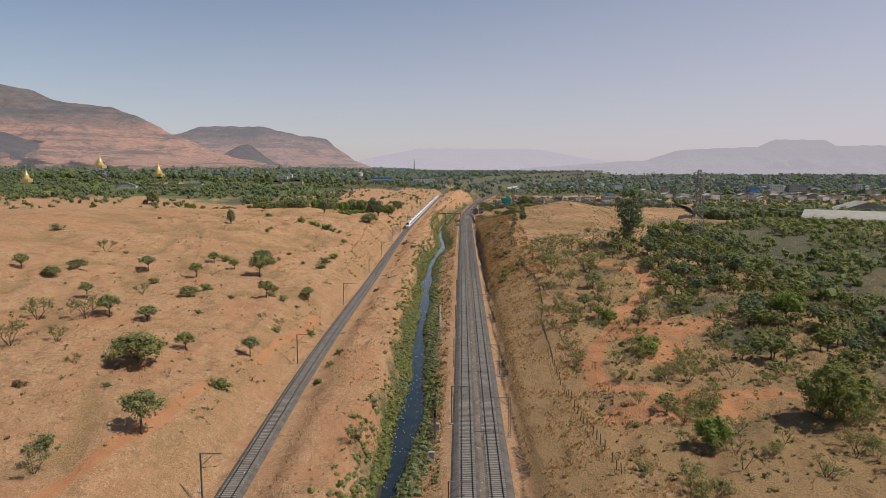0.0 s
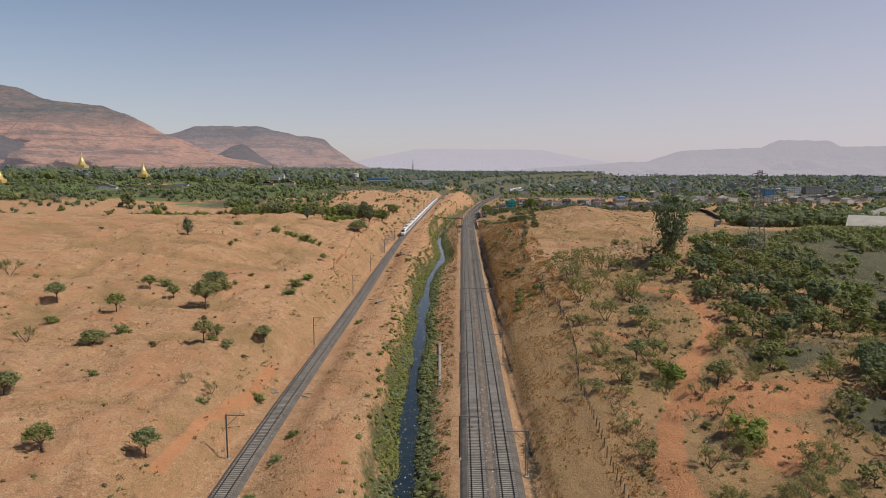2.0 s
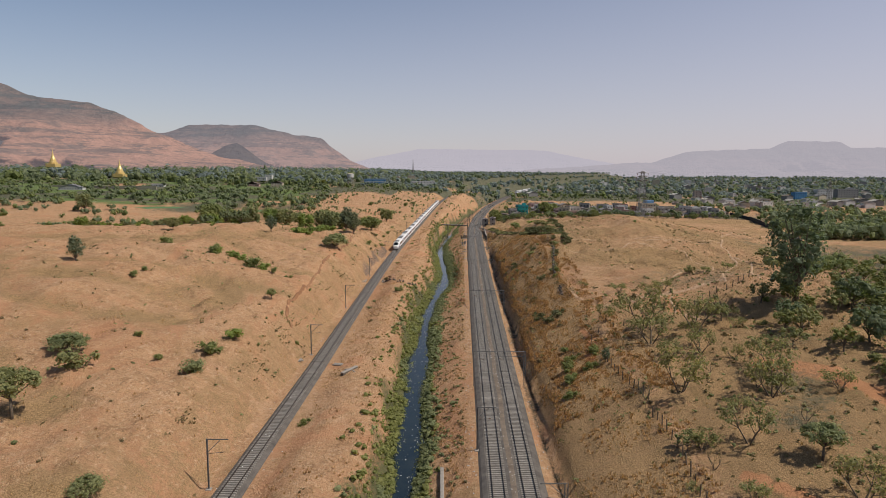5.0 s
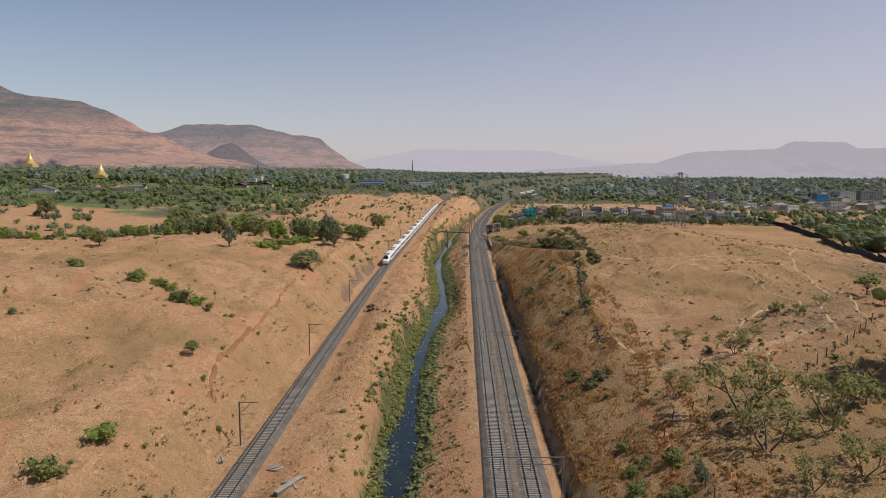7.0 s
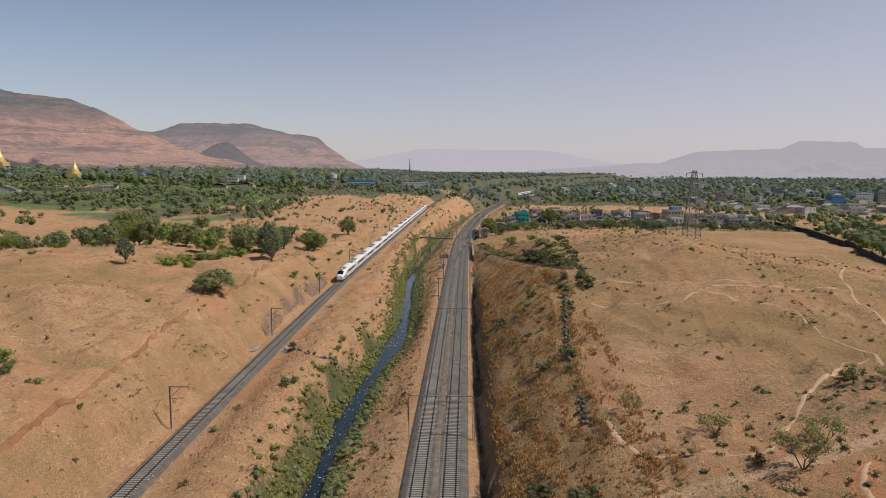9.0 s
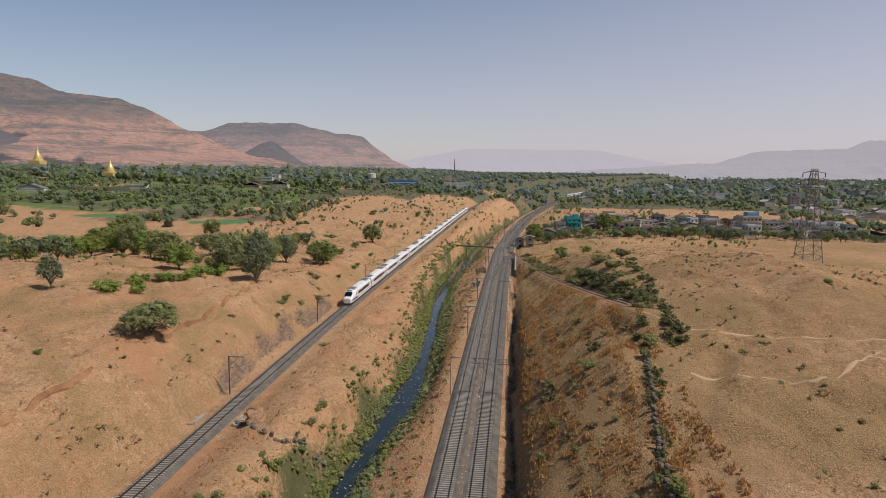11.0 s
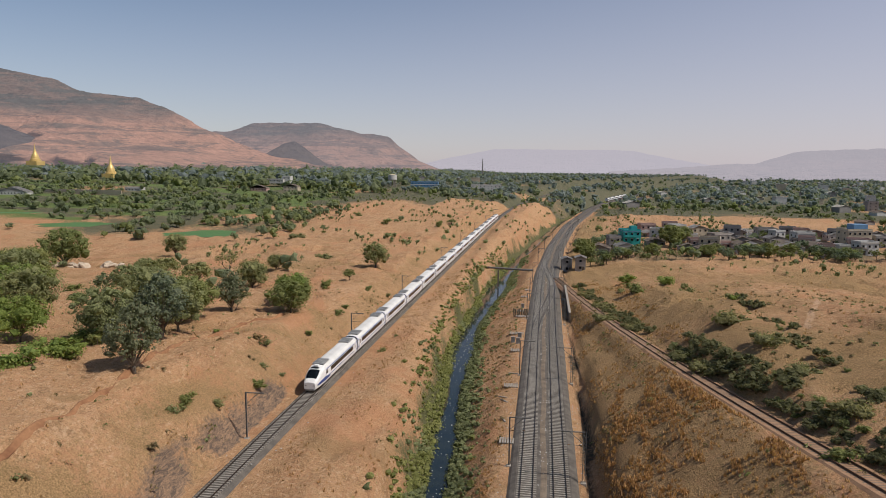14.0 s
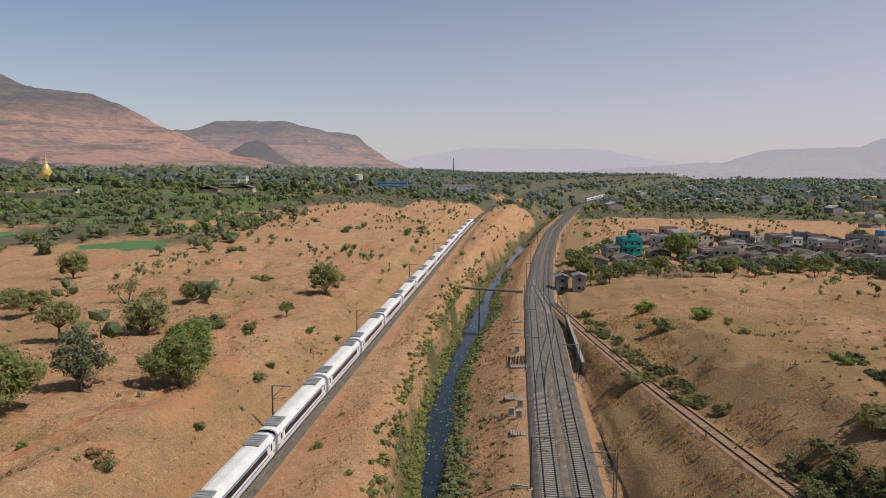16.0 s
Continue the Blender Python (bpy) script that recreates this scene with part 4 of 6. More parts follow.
for key, args in {
    "bush": (31, 1.6, 1.6, "leaf_green", 110, 0.14), "bush_olive": (32, 1.5, 1.4, "leaf_olive", 110, 0.135),
    "lite_thicket": (36, 2.6, 2.2, "leaf_hedge", 22, 0.20, 12), "bush_dry": (33, 1.3, 1.2, "leaf_dry", 70, 0.14), "bush_bright": (34, 1.6, 1.6, "leaf_bright", 110, 0.14), "thicket": (35, 2.6, 1.3, "leaf_thorn", 60, 0.165, 14)}.items():
    KINDS[key] = bush_mesh(*args)

PLANT_LABELS = {"wide": "broad low thorn tree spreading like a mound",
    
    "acacia": "low spreading thorn tree with olive leaves", "acacia_b": "small green thorn tree on dry earth", "round": "dense round dark green tree", "round_b": "olive-green broadleaf tree with open crown",
    "bright": "bright green leafy young tree", "grey": "tall grey-green tree with a narrow crown", "sparse": "thin tree with sparse olive leaves", "bare": "nearly leafless tree in dry season",
    "tall": "tall old tree with a dark open crown", "bush": "green bush on the dry slope", "bush_olive": "dusty olive bush on dry ground", "bush_dry": "dried brown bush on bare earth", "bush_bright": "bright green bush on the slope", "thicket": "tangled olive thicket of thorn scrub"}
PLANTS = random.Random(5)


def plant(kind, x, y, size=1.0, z=None):
    if abs(x - XL(y)) < 4.2:
        x = XL(y) + math.copysign(4.6, x - XL(y))
    if kind == "acacia_b" and size > 1.4:
        kind, size = "wide", size * 0.5
    tree = kind in ("acacia", "acacia_b", "wide", "round", "round_b", "bright", "grey", "sparse", "bare", "tall")
    t = thing("tree" if tree else "bush", PLANT_LABELS[kind], "tree" if tree else "bush", "trees" if tree else "bushes")
    a, b = KINDS[kind]
    part("trunk" if tree else "stem", a, None, t)
    part("crown" if tree else "foliage", b, None, t)
    s = size * PLANTS.uniform(0.93, 1.07)
    t.matrix_basis = Matrix.Translation((x, y, gz(x, y) if z is None else z)) @ Matrix.Rotation(PLANTS.uniform(0, 6.28), 4, "Z") @ Matrix.Diagonal((s, s, s * PLANTS.uniform(0.9, 1.1), 1))
    return t


def joined_plants(name, sites, label, category="scrub"):
    """Plants too many to count, as one mesh; sites: kind, x, y, size."""
    verts, faces, mats, slots = [], [], [], []
    cache = {}
    for kind, x, y, size in sites:
        s, a, z = size * PLANTS.uniform(0.9, 1.1), PLANTS.uniform(0, 6.28), gz(x, y)
        c, n = math.cos(a) * s, math.sin(a) * s
        for me in KINDS[kind]:
            if me not in cache:
                cache[me] = ([tuple(v.co) for v in me.vertices], [tuple(f.vertices) for f in me.polygons])
                if me.materials[0] not in mats:
                    mats.append(me.materials[0])
            i, slot = len(verts), mats.index(me.materials[0])
            vs, fs = cache[me]
            verts += [(x + p[0] * c - p[1] * n, y + p[0] * n + p[1] * c, z + p[2] * s) for p in vs]
            faces += [tuple(i + q for q in f) for f in fs]
            slots += [slot] * len(fs)
    me = mesh_from(name, verts, faces, mats)
    me.polygons.foreach_set("material_index", slots)
    tagged(new(name, me), label, category, kind="stuff")


# ---- hills on the skyline ----


def hill_material(name, rock, earth, veil, amount, split=110.0):
    """Bedded rock above paler scree slopes; distance haze is put in as emission."""
    n = Nodes(name, 1.0)
    n.b.inputs["Specular IOR Level"].default_value = 0.0
    sep = n.t.nodes.new("ShaderNodeSeparateXYZ")
    n.link(n.pos(), sep.inputs[0])
    z = sep.outputs["Z"]
    big, mid = n.noise(0.0035, 6, 0.7), n.noise(0.014, 7, 0.75)
    wob = n.math("ADD", z, n.math("MULTIPLY", n.math("SUBTRACT", big, 0.5), 150.0))
    upper = n.ramp(n.math("DIVIDE", wob, 2 * split), (0.42, 0.0), (0.56, 1.0))
    beds = n.noise(1.0, 6, 0.8, n.pos((0.0028, 0.0028, 0.055)), 0.5)
    fine = n.noise(0.05, 6, 0.8)
    c = n.mix(n.ramp(beds, (0.51, 0.0), (0.55, 0.6)), earth, rock)
    c = n.mix(n.ramp(mid, (0.52, 0.0), (0.60, 0.5)), c, rock)
    dark = n.mix(n.ramp(n.math("ADD", n.math("MULTIPLY", beds, 0.6), n.math("MULTIPLY", mid, 0.4)), (0.49, 0.0), (0.54, 1.0)), rock, tuple(0.72 * a + 0.28 * b for a, b in zip(rock, earth)))
    c = n.mix(upper, c, dark)
    c = n.mix(0.7, c, n.ramp(fine, (0.36, 0.55), (0.62, 1.15)), "MULTIPLY")
    n.color(c)
    n.bump(n.math("ADD", beds, fine), 1.0, 14.0)
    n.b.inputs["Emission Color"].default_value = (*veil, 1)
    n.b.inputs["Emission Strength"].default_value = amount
    return n.mat


def ridge(name, mat, x0, x1, y, depth, crest, steps=90, rows=26, foot=10.0, rugged=1.0):
    """A long hill from x0 to x1 whose crest height is crest(u), u from 0 to 1, with terraced flanks."""
    verts, faces = [], []
    for r in range(rows + 1):
        v = r / rows
        for s in range(steps + 1):
            u = s / steps
            x = x0 + (x1 - x0) * u
            h = crest(u) - foot
            st = v * 5 + 0.5 * noise.noise((x * 0.002, 3.0, 0))
            terr = (math.floor(st) + min(1, (st % 1) * 1.0) ** 2.2) / 5
            prof = max(0.0, min(1.0, 0.45 * v + 0.55 * terr))
            spur = noise.fractal((x * 0.0035, v * 1.2, 1.0), 0.8, 2.0, 4)
            yy = y - depth * (1 - v) * (1 + 0.45 * spur * rugged)
            verts.append((x, yy, foot + h * prof + 14 * rugged * spur * v * (1 - v) * 3))
        # the back falls away behind the crest
    for s in range(steps + 1):
        x = x0 + (x1 - x0) * s / steps
        verts.append((x, y + depth * 0.3, foot - 5))
    n = steps + 1
    for r in range(rows + 1):
        for s in range(steps):
            a = r * n + s
            faces.append((a, a + 1, a + 1 + n, a + n))
    tagged(new(name, mesh_from(name, verts, faces, mat, False)), "hazy rocky table hill on the horizon", "hill", kind="structure")


# haze colour the hills emit, more strongly the farther off they stand
HAZE_GLOW = (0.50, 0.47, 0.53)
H_NEAR = hill_material("near_hill", (0.078, 0.08, 0.07), (0.41, 0.222, 0.15), HAZE_GLOW, 0.20, 176)
H_CONE = hill_material("cone_hill", (0.055, 0.050, 0.05), (0.08, 0.065, 0.055), HAZE_GLOW, 0.25)
H_MESA = hill_material("mesa_hill", (0.06, 0.062, 0.06), (0.27, 0.16, 0.12), HAZE_GLOW, 0.29, 165)
H_FAR = hill_material("far_hill", (0.035, 0.033, 0.03), (0.06, 0.045, 0.04), HAZE_GLOW, 0.76)
H_HAZE = hill_material("faint_hill", (0.02, 0.02, 0.02), (0.03, 0.025, 0.025), HAZE_GLOW, 0.93)


def crest(x0, x1, *knots):
    xs, zs = [k[0] for k in knots], [k[1] for k in knots]

    def f(u):
        x = x0 + (x1 - x0) * u
        return float(np.interp(x, xs, zs)) + 4 * noise.noise((x * 0.02, 0, 0)) + 2 * noise.noise((x * 0.08, 4, 0))
    return f


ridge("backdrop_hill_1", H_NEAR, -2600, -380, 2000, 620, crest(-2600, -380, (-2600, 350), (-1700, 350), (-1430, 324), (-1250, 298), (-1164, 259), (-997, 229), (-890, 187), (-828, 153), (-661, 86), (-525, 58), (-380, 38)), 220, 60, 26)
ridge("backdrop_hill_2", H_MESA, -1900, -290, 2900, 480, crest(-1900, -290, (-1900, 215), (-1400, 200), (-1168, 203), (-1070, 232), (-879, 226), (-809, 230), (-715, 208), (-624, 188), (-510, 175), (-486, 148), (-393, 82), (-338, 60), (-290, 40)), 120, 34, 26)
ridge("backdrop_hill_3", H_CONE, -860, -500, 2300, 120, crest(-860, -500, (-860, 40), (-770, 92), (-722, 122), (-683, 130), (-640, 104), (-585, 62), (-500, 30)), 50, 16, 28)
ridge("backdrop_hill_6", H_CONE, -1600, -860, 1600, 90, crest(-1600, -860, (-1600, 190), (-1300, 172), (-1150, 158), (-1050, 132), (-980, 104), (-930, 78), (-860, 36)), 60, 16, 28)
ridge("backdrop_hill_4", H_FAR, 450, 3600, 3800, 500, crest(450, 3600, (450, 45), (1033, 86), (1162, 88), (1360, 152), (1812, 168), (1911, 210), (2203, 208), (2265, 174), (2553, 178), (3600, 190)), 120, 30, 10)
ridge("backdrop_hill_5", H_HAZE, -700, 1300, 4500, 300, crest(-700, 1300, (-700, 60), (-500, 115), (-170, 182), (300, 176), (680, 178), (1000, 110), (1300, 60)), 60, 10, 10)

# ---- overhead line ----


def mast_pole(h, lattice):
    bm = bmesh.new()
    if not lattice:
        for s in (-1, 1):
            add_box(bm, s * 0.09, 0, h / 2 - 0.4, 0.03, 0.2, h + 0.8)
        add_box(bm, 0, 0, h / 2 - 0.4, 0.17, 0.03, h + 0.8)
    else:
        for sx in (-1, 1):
            for sy in (-1, 1):
                add_box(bm, sx * 0.2, sy * 0.17, h / 2 - 0.4, 0.06, 0.06, h + 0.8)
        k = 0
        while k * 0.55 < h - 0.5:
            z, s = k * 0.55, 1 if k % 2 else -1
            for sy in (-1, 1):
                add_tube(bm, (-0.2 * s, sy * 0.17, z), (0.2 * s, sy * 0.17, z + 0.55), 0.022, n=4)
            for sx in (-1, 1):
                add_tube(bm, (sx * 0.2, -0.17 * s, z), (sx * 0.2, 0.17 * s, z + 0.55), 0.022, n=4)
            k += 1
    return finish("mast", bm, M["steel"])


def cantilever(side, reach, lattice, h=7.4):
    """A mast with an arm that reaches over the track (side: +1 towards +x)."""
    t = thing("overhead_line_mast", "grey steel overhead-line mast with a bracket arm", "catenary mast", "overhead line masts")
    part("mast", mast_pole(h, lattice), None, t)
    a = part("arm", box(side * reach / 2, 0, h - 0.1, reach, 0.12, 0.16, bevel=0.02), M["steel"], t)
    part("brace", tube((side * 0.1, 0, h - 1.9), (side * reach * 0.62, 0, h - 0.2), 0.05), M["steel"], t)
    part("steady_arm", tube((side * 0.1, 0, h - 2.2), (side * reach * 0.8, 0, h - 1.9), 0.03), M["steel"], t)
    for k in (0.05, 0.55):
        part("insulator", tube((side * (0.15 + reach * k), 0, h - 2.15 + k * 0.2), (side * (0.55 + reach * k), 0, h - 2.1 + k * 0.2), 0.07, n=8), M["rust"], a)
    part("footing", box(0, 0, -0.3, 0.8, 0.8, 0.7, bevel=0.06), M["concrete"], t, "concrete footing block")
    return t


def gantry(reach, h=7.8):
    """A lattice mast on the right with a double beam over both tracks."""
    t = thing("overhead_line_gantry", "lattice steel gantry spanning the double track", "catenary gantry", "overhead line masts")
    part("mast", mast_pole(h, True), None, t)
    part("beam", box(-reach / 2, 0, h - 0.05, reach, 0.16, 0.14, bevel=0.02), M["steel"], t)
    part("beam", box(-reach * 0.3, 0, h - 1.1, reach * 0.6, 0.1, 0.1), M["steel"], t)
    for k in range(6):
        s = 1 if k % 2 else -1
        part("brace", tube((-reach * 0.1 * k, 0, h - 0.58 - 0.5 * s), (-reach * 0.1 * (k + 1), 0, h - 0.58 + 0.5 * s), 0.035), M["steel"], t)
    for x in (-0.42, -0.80):
        d = part("drop_post", tube((reach * x, 0, h), (reach * x, 0, h - 2.2), 0.06), M["steel"], t)
        part("insulator", tube((reach * x, 0, h - 1.9), (reach * x - 0.9, 0, h - 1.6), 0.05), M["rust"], d)
    part("end_post", tube((-reach, 0, -0.6), (-reach, 0, h), 0.06), M["steel"], t)
    return t


base = cantilever(1, 3.0, False)
for k, y in enumerate((88, 152, 218, 283, 334, 393, 449, 504, 557, 630, 690, 750, 810, 870)):
    m = Matrix.Translation((XL(y) - 3.2, y, ZL(y) - 0.7))
    base = base if k == 0 else copy_thing(base, m)
    base.matrix_basis = m
base = cantilever(1, 3.2, False, 7.6)
for k, y in enumerate((84, 122, 157, 194, 236, 450, 493, 545, 572, 606, 650, 700, 760, 820)):
    m = Matrix.Translation((XD(y) - 5.1, y, ZD(y) - 0.75))
    base = base if k == 0 else copy_thing(base, m)
    base.matrix_basis = m
base = cantilever(-1, 3.4, True, 7.6)
for k, y in enumerate((116, 151, 210, 446, 489, 540, 575, 612, 660, 715, 780, 840)):
    m = Matrix.Translation((XD(y) + 5.7, y, ZD(y) - 0.8))
    base = base if k == 0 else copy_thing(base, m)
    base.matrix_basis = m
base = gantry(11.0)
for k, y in enumerate((268, 336, 403)):
    m = Matrix.Translation((XD(y) + 5.9, y, ZD(y) - 0.8))
    base = base if k == 0 else copy_thing(base, m)
    base.matrix_basis = m


def pylon(x, y, top, spread_w=1.9):
    z = gz(x, y)
    h = top - z
    t = thing("electricity_pylon", "grey steel lattice electricity pylon", "pylon", "electricity pylons", m=Matrix.Translation((x, y, z)))
    bm = bmesh.new()

    def w(k):
        return spread_w * (1 - k) ** 0.8 * (1 - 0.15 * k) + 0.5
    n = 11
    for k in range(n):
        a, b, z0, z1 = w(k / n), w((k + 1) / n), h * k / n, h * (k + 1) / n
        c0 = [(sx * a, sy * a, z0) for sx, sy in ((-1, -1), (1, -1), (1, 1), (-1, 1))]
        c1 = [(sx * b, sy * b, z1) for sx, sy in ((-1, -1), (1, -1), (1, 1), (-1, 1))]
        for i in range(4):
            j = (i + 1) % 4
            add_tube(bm, c0[i], c1[i], 0.10, n=4)
            add_tube(bm, c0[i], c1[j], 0.05, n=4)
            add_tube(bm, c0[j], c1[i], 0.05, n=4)
            add_tube(bm, c1[i], c1[j], 0.05, n=4)
    part("lattice_tower", bm, M["steel"], t)
    for f, r in ((0.80, 3.4), (0.88, 3.0), (0.96, 2.6)):
        for s in (-1, 1):
            a = part("cross_arm", tube((0, 0, h * f + 0.5), (s * r, 0, h * f), 0.22, 0.08, n=4), M["steel"], t)
            part("insulator", tube((s * r, 0, h * f), (s * r, 0, h * f - 1.1), 0.11, n=6), M["rust"], a)


pylon(106, 270.5, 46.7)
pylon(94, 443, 45.6)
pylon(300, 640, 38)

# ---- trackside things ----


def cabinet(x, y, s=1.0, rz=0.0):
    t = thing("trackside_cabinet", "grey metal signalling cabinet on a plinth", "cabinet", "trackside cabinets", m=Matrix.Translation((x, y, gz(x, y))) @ Matrix.Rotation(rz, 4, "Z") @ Matrix.Diagonal((s, s, s, 1)))
    part("body", box(0, 0, 0.75, 0.95, 0.6, 1.3, bevel=0.03), M["concrete"], t)
    d = part("door", box(0, -0.31, 0.75, 0.85, 0.03, 1.15, bevel=0.01), M["grey"], t)
    part("handle", box(0.3, -0.34, 0.75, 0.04, 0.03, 0.2), M["black"], d)
    part("lid", box(0, 0, 1.44, 1.1, 0.75, 0.1, bevel=0.03), M["concrete"], t)
    part("plinth", box(0, 0, 0.0, 1.1, 0.75, 0.3, bevel=0.03), M["concrete"], t)


for x, y in ((10.7, 520.6), (12.4, 523.7), (12.0, 518.5), (-2.0, 107.5), (-1.2, 119.6), (13.2, 560)):
    cabinet(x, y)
sg = thing("signal", "four-aspect railway signal on a thin post", "signal", m=Matrix.Translation((-1.5, 115.6, gz(-1.5, 115.6))))
part("post", tube((0, 0, -0.3), (0, 0, 5.6), 0.08), M["steel"], sg)
hd = part("head", box(0, -0.1, 5.2, 0.42, 0.25, 1.5, bevel=0.04), M["black"], sg, "black signal head")
for k in range(4):
    part("lens", tube((0, -0.22, 4.7 + 0.33 * k), (0, -0.34, 4.7 + 0.33 * k), 0.1, n=12), M["glass"], hd)
part("ladder", box(0.0, 0.25, 2.4, 0.4, 0.04, 4.6), M["steel"], sg)

SLAB = finish("slab", box(0, 0, 0, 0.28, 2.2, 0.2, bevel=0.02), M["concrete"])
R2 = random.Random(9)


def slab_row(x, y, n, rz=0.0, label="row of concrete sleepers laid beside the track"):
    t = thing("slab_stack", label, "concrete slabs", "stacks of slabs", m=Matrix.Translation((x, y, gz(x, y) + 0.12)) @ Matrix.Rotation(rz, 4, "Z"))
    for k in range(n):
        part("slab", SLAB, None, t, m=pose((k - n / 2) * 0.42, R2.uniform(-0.1, 0.1), R2.uniform(0, 0.04), 0, 0, R2.uniform(-4, 4)))


for x, y, n, rz in ((11.0, 458.7, 7, 0), (11.0, 486, 7, 0), (11.7, 512, 6, 0), (11.8, 528.5, 9, 0), (13.5, 548, 10, 0.1), (12.6, 556, 6, 1.5), (14.0, 578, 6, 0), (15.2, 590, 5, 0),
                    (-34.2, 277.4, 5, 0.5), (-24.7, 275.3, 4, 1.3), (-35.2, 183, 4, 0.5), (-36.2, 91, 4, 0.3)):
    slab_row(x, y, n, rz)
for x, y, rz in ((9.7, 477.8, 40), (9.6, 480, 75), (-28.2, 180.2, 60), (-27.6, 182, 95), (11.2, 494, 80), (-20.5, 268.5, 30), (-21.5, 270, 110), (9.8, 468, 20)):
    b = tagged(new("fallen_post", SLAB), "grey concrete post lying on the ground", "post", "fallen posts")
    b.matrix_basis = Matrix.Translation((x, y, gz(x, y) + 0.1)) @ Matrix.Rotation(radians(rz), 4, "Z")


def masonry(name, x0, y0, x1, y1, low, high, thick, label, mat="stone"):
    """A wall in courses of blocks with recessed joints between two points."""
    d = Vector((x1 - x0, y1 - y0, 0))
    t = thing(name, label, "wall", kind="structure", m=Matrix.Translation((x0, y0, 0)) @ Matrix.Rotation(math.atan2(d.y, d.x), 4, "Z"))
    L = d.length
    part("core", box(L / 2, 0, (low + high) / 2, L, thick, high - low), M[mat], t)
    blk = finish("block", box(0, 0, 0, 1.12, thick + 0.08, 0.52, bevel=0.04), M[mat])
    z, row = low + 0.3, 0
    while z < high:
        x = 0.6 + 0.55 * (row % 2)
        while x < L - 0.3:
            part("block", blk, None, t, m=pose(x, R2.uniform(-0.02, 0.02), z))
            x += 1.16
        z += 0.56
        row += 1
    part("coping", box(L / 2, 0, high + 0.08, L, thick + 0.2, 0.18, bevel=0.03), M["concrete"], t)


masonry("retaining_wall_1", -11.8, 527, -10.6, 558, -2.0, 3.6, 0.6, "dark stone retaining wall above the stream")
masonry("retaining_wall_2", -0.8, 196, -1.0, 232, -5.0, -2.4, 0.4, "concrete training wall beside the stream", "concrete")
masonry("retaining_wall_3", XD(545) + 7.3, 545, XD(592) + 6.9, 592, 0.5, 4.0, 0.5, "dark stone retaining wall below the siding")
masonry("culvert_wall", -22.5, 266, -20.0, 271, 0.2, 2.6, 0.6, "rough stone culvert head beside the line")
masonry("pier", -8.6, 634, -6.0, 640, -4.5, 3.4, 2.2, "stone abutment of the pipe crossing")
pp = thing("pipe_bridge", "long dark steel pipe carried across the stream", "pipe")
bm = bmesh.new()
add_tube(bm, (-8, 637, 3.4), (17.5, 631, 3.2), 0.45, n=12)
part("pipe", bm, M["steel"], pp)
for k in range(5):
    u = k / 4
    part("collar", tube((-8 + 25.5 * u - 0.15, 637 - 6 * u, 3.4 - 0.2 * u), (-8 + 25.5 * u + 0.15, 637 - 6 * u, 3.4 - 0.2 * u), 0.56, n=12), M["rust"], pp)
for u in (0.42, 0.93):
    part("trestle", box(-8 + 25.5 * u, 637 - 6 * u, -0.9, 0.6, 0.6, 7.6, bevel=0.05), M["concrete"], pp)

PLANK = finish("plank", box(0, 0, 1.0, 0.26, 0.16, 2.6, bevel=0.03), M["bark"])
fs = thing("sleeper_fence", "row of dark upright old wooden sleepers", "fence", m=Matrix.Translation((12.6, 549, gz(12.6, 549))) @ Matrix.Rotation(0.25, 4, "Z"))
for k in range(13):
    part("plank", PLANK, None, fs, m=pose((k - 6) * 0.36, R2.uniform(-0.12, 0.12), R2.uniform(-0.2, 0.1), R2.uniform(-9, 9), R2.uniform(-10, 10), R2.uniform(-8, 8)))
POST = finish("post", tube((0, 0, -0.4), (0, 0, 1.7), 0.09, n=6), M["bark"])


def fence(pts, step, label):
    t = thing("fence", label, "fence")
    for (x0, y0), (x1, y1) in zip(pts, pts[1:]):
        L = math.hypot(x1 - x0, y1 - y0)
        for k in range(max(1, int(L / step))):
            u = k * step / L
            x, y = x0 + (x1 - x0) * u, y0 + (y1 - y0) * u
            part("post", POST, None, t, m=Matrix.Translation((x, y, gz(x, y))) @ pose(0, 0, 0, R2.uniform(-6, 6), R2.uniform(-6, 6), 0))
    bm = bmesh.new()
    for (x0, y0), (x1, y1) in zip(pts, pts[1:]):
        for h in (0.7, 1.3):
            add_tube(bm, (x0, y0, gz(x0, y0) + h), (x1, y1, gz(x1, y1) + h), 0.012, n=4)
    part("wire", bm, M["rust"], t)


fence([(27.1, 93.7), (26.6, 102), (26.0, 112.4), (25.4, 124.5), (25.6, 137), (26.5, 160), (28.1, 182), (31.1, 200.7), (33.4, 222), (33.6, 236.4), (32.8, 249), (32.0, 262)], 2.3, "line of leaning wooden fence posts with wire")
fence([(32.5, 274), (34.9, 277.7), (39, 280.6), (46.8, 283.6), (61, 288.3), (72, 295.8), (84, 306)], 3.0, "line of dark wooden fence posts on the hill")
ROCK = finish("rock", box(0, 0, 0, 0.62, 0.55, 0.5, bevel=0.14), M["stone"])


def rubble_wall(pts, label):
    """A tumbled line of field stones."""
    t = thing("rubble_wall", label, "wall", "rubble walls")
    for (x0, y0), (x1, y1) in zip(pts, pts[1:]):
        n = int(math.hypot(x1 - x0, y1 - y0) / 0.75)
        for k in range(n):
            for up in (0.1, 0.5):
                x, y = x0 + (x1 - x0) * k / n + R2.uniform(-0.35, 0.35), y0 + (y1 - y0) * k / n
                if up < 0.5 or R2.random() < 0.6:
                    part("rock", ROCK, None, t, m=pose(x, y, gz(x, y) + up, R2.uniform(-30, 30), R2.uniform(-30, 30), R2.uniform(0, 180)))


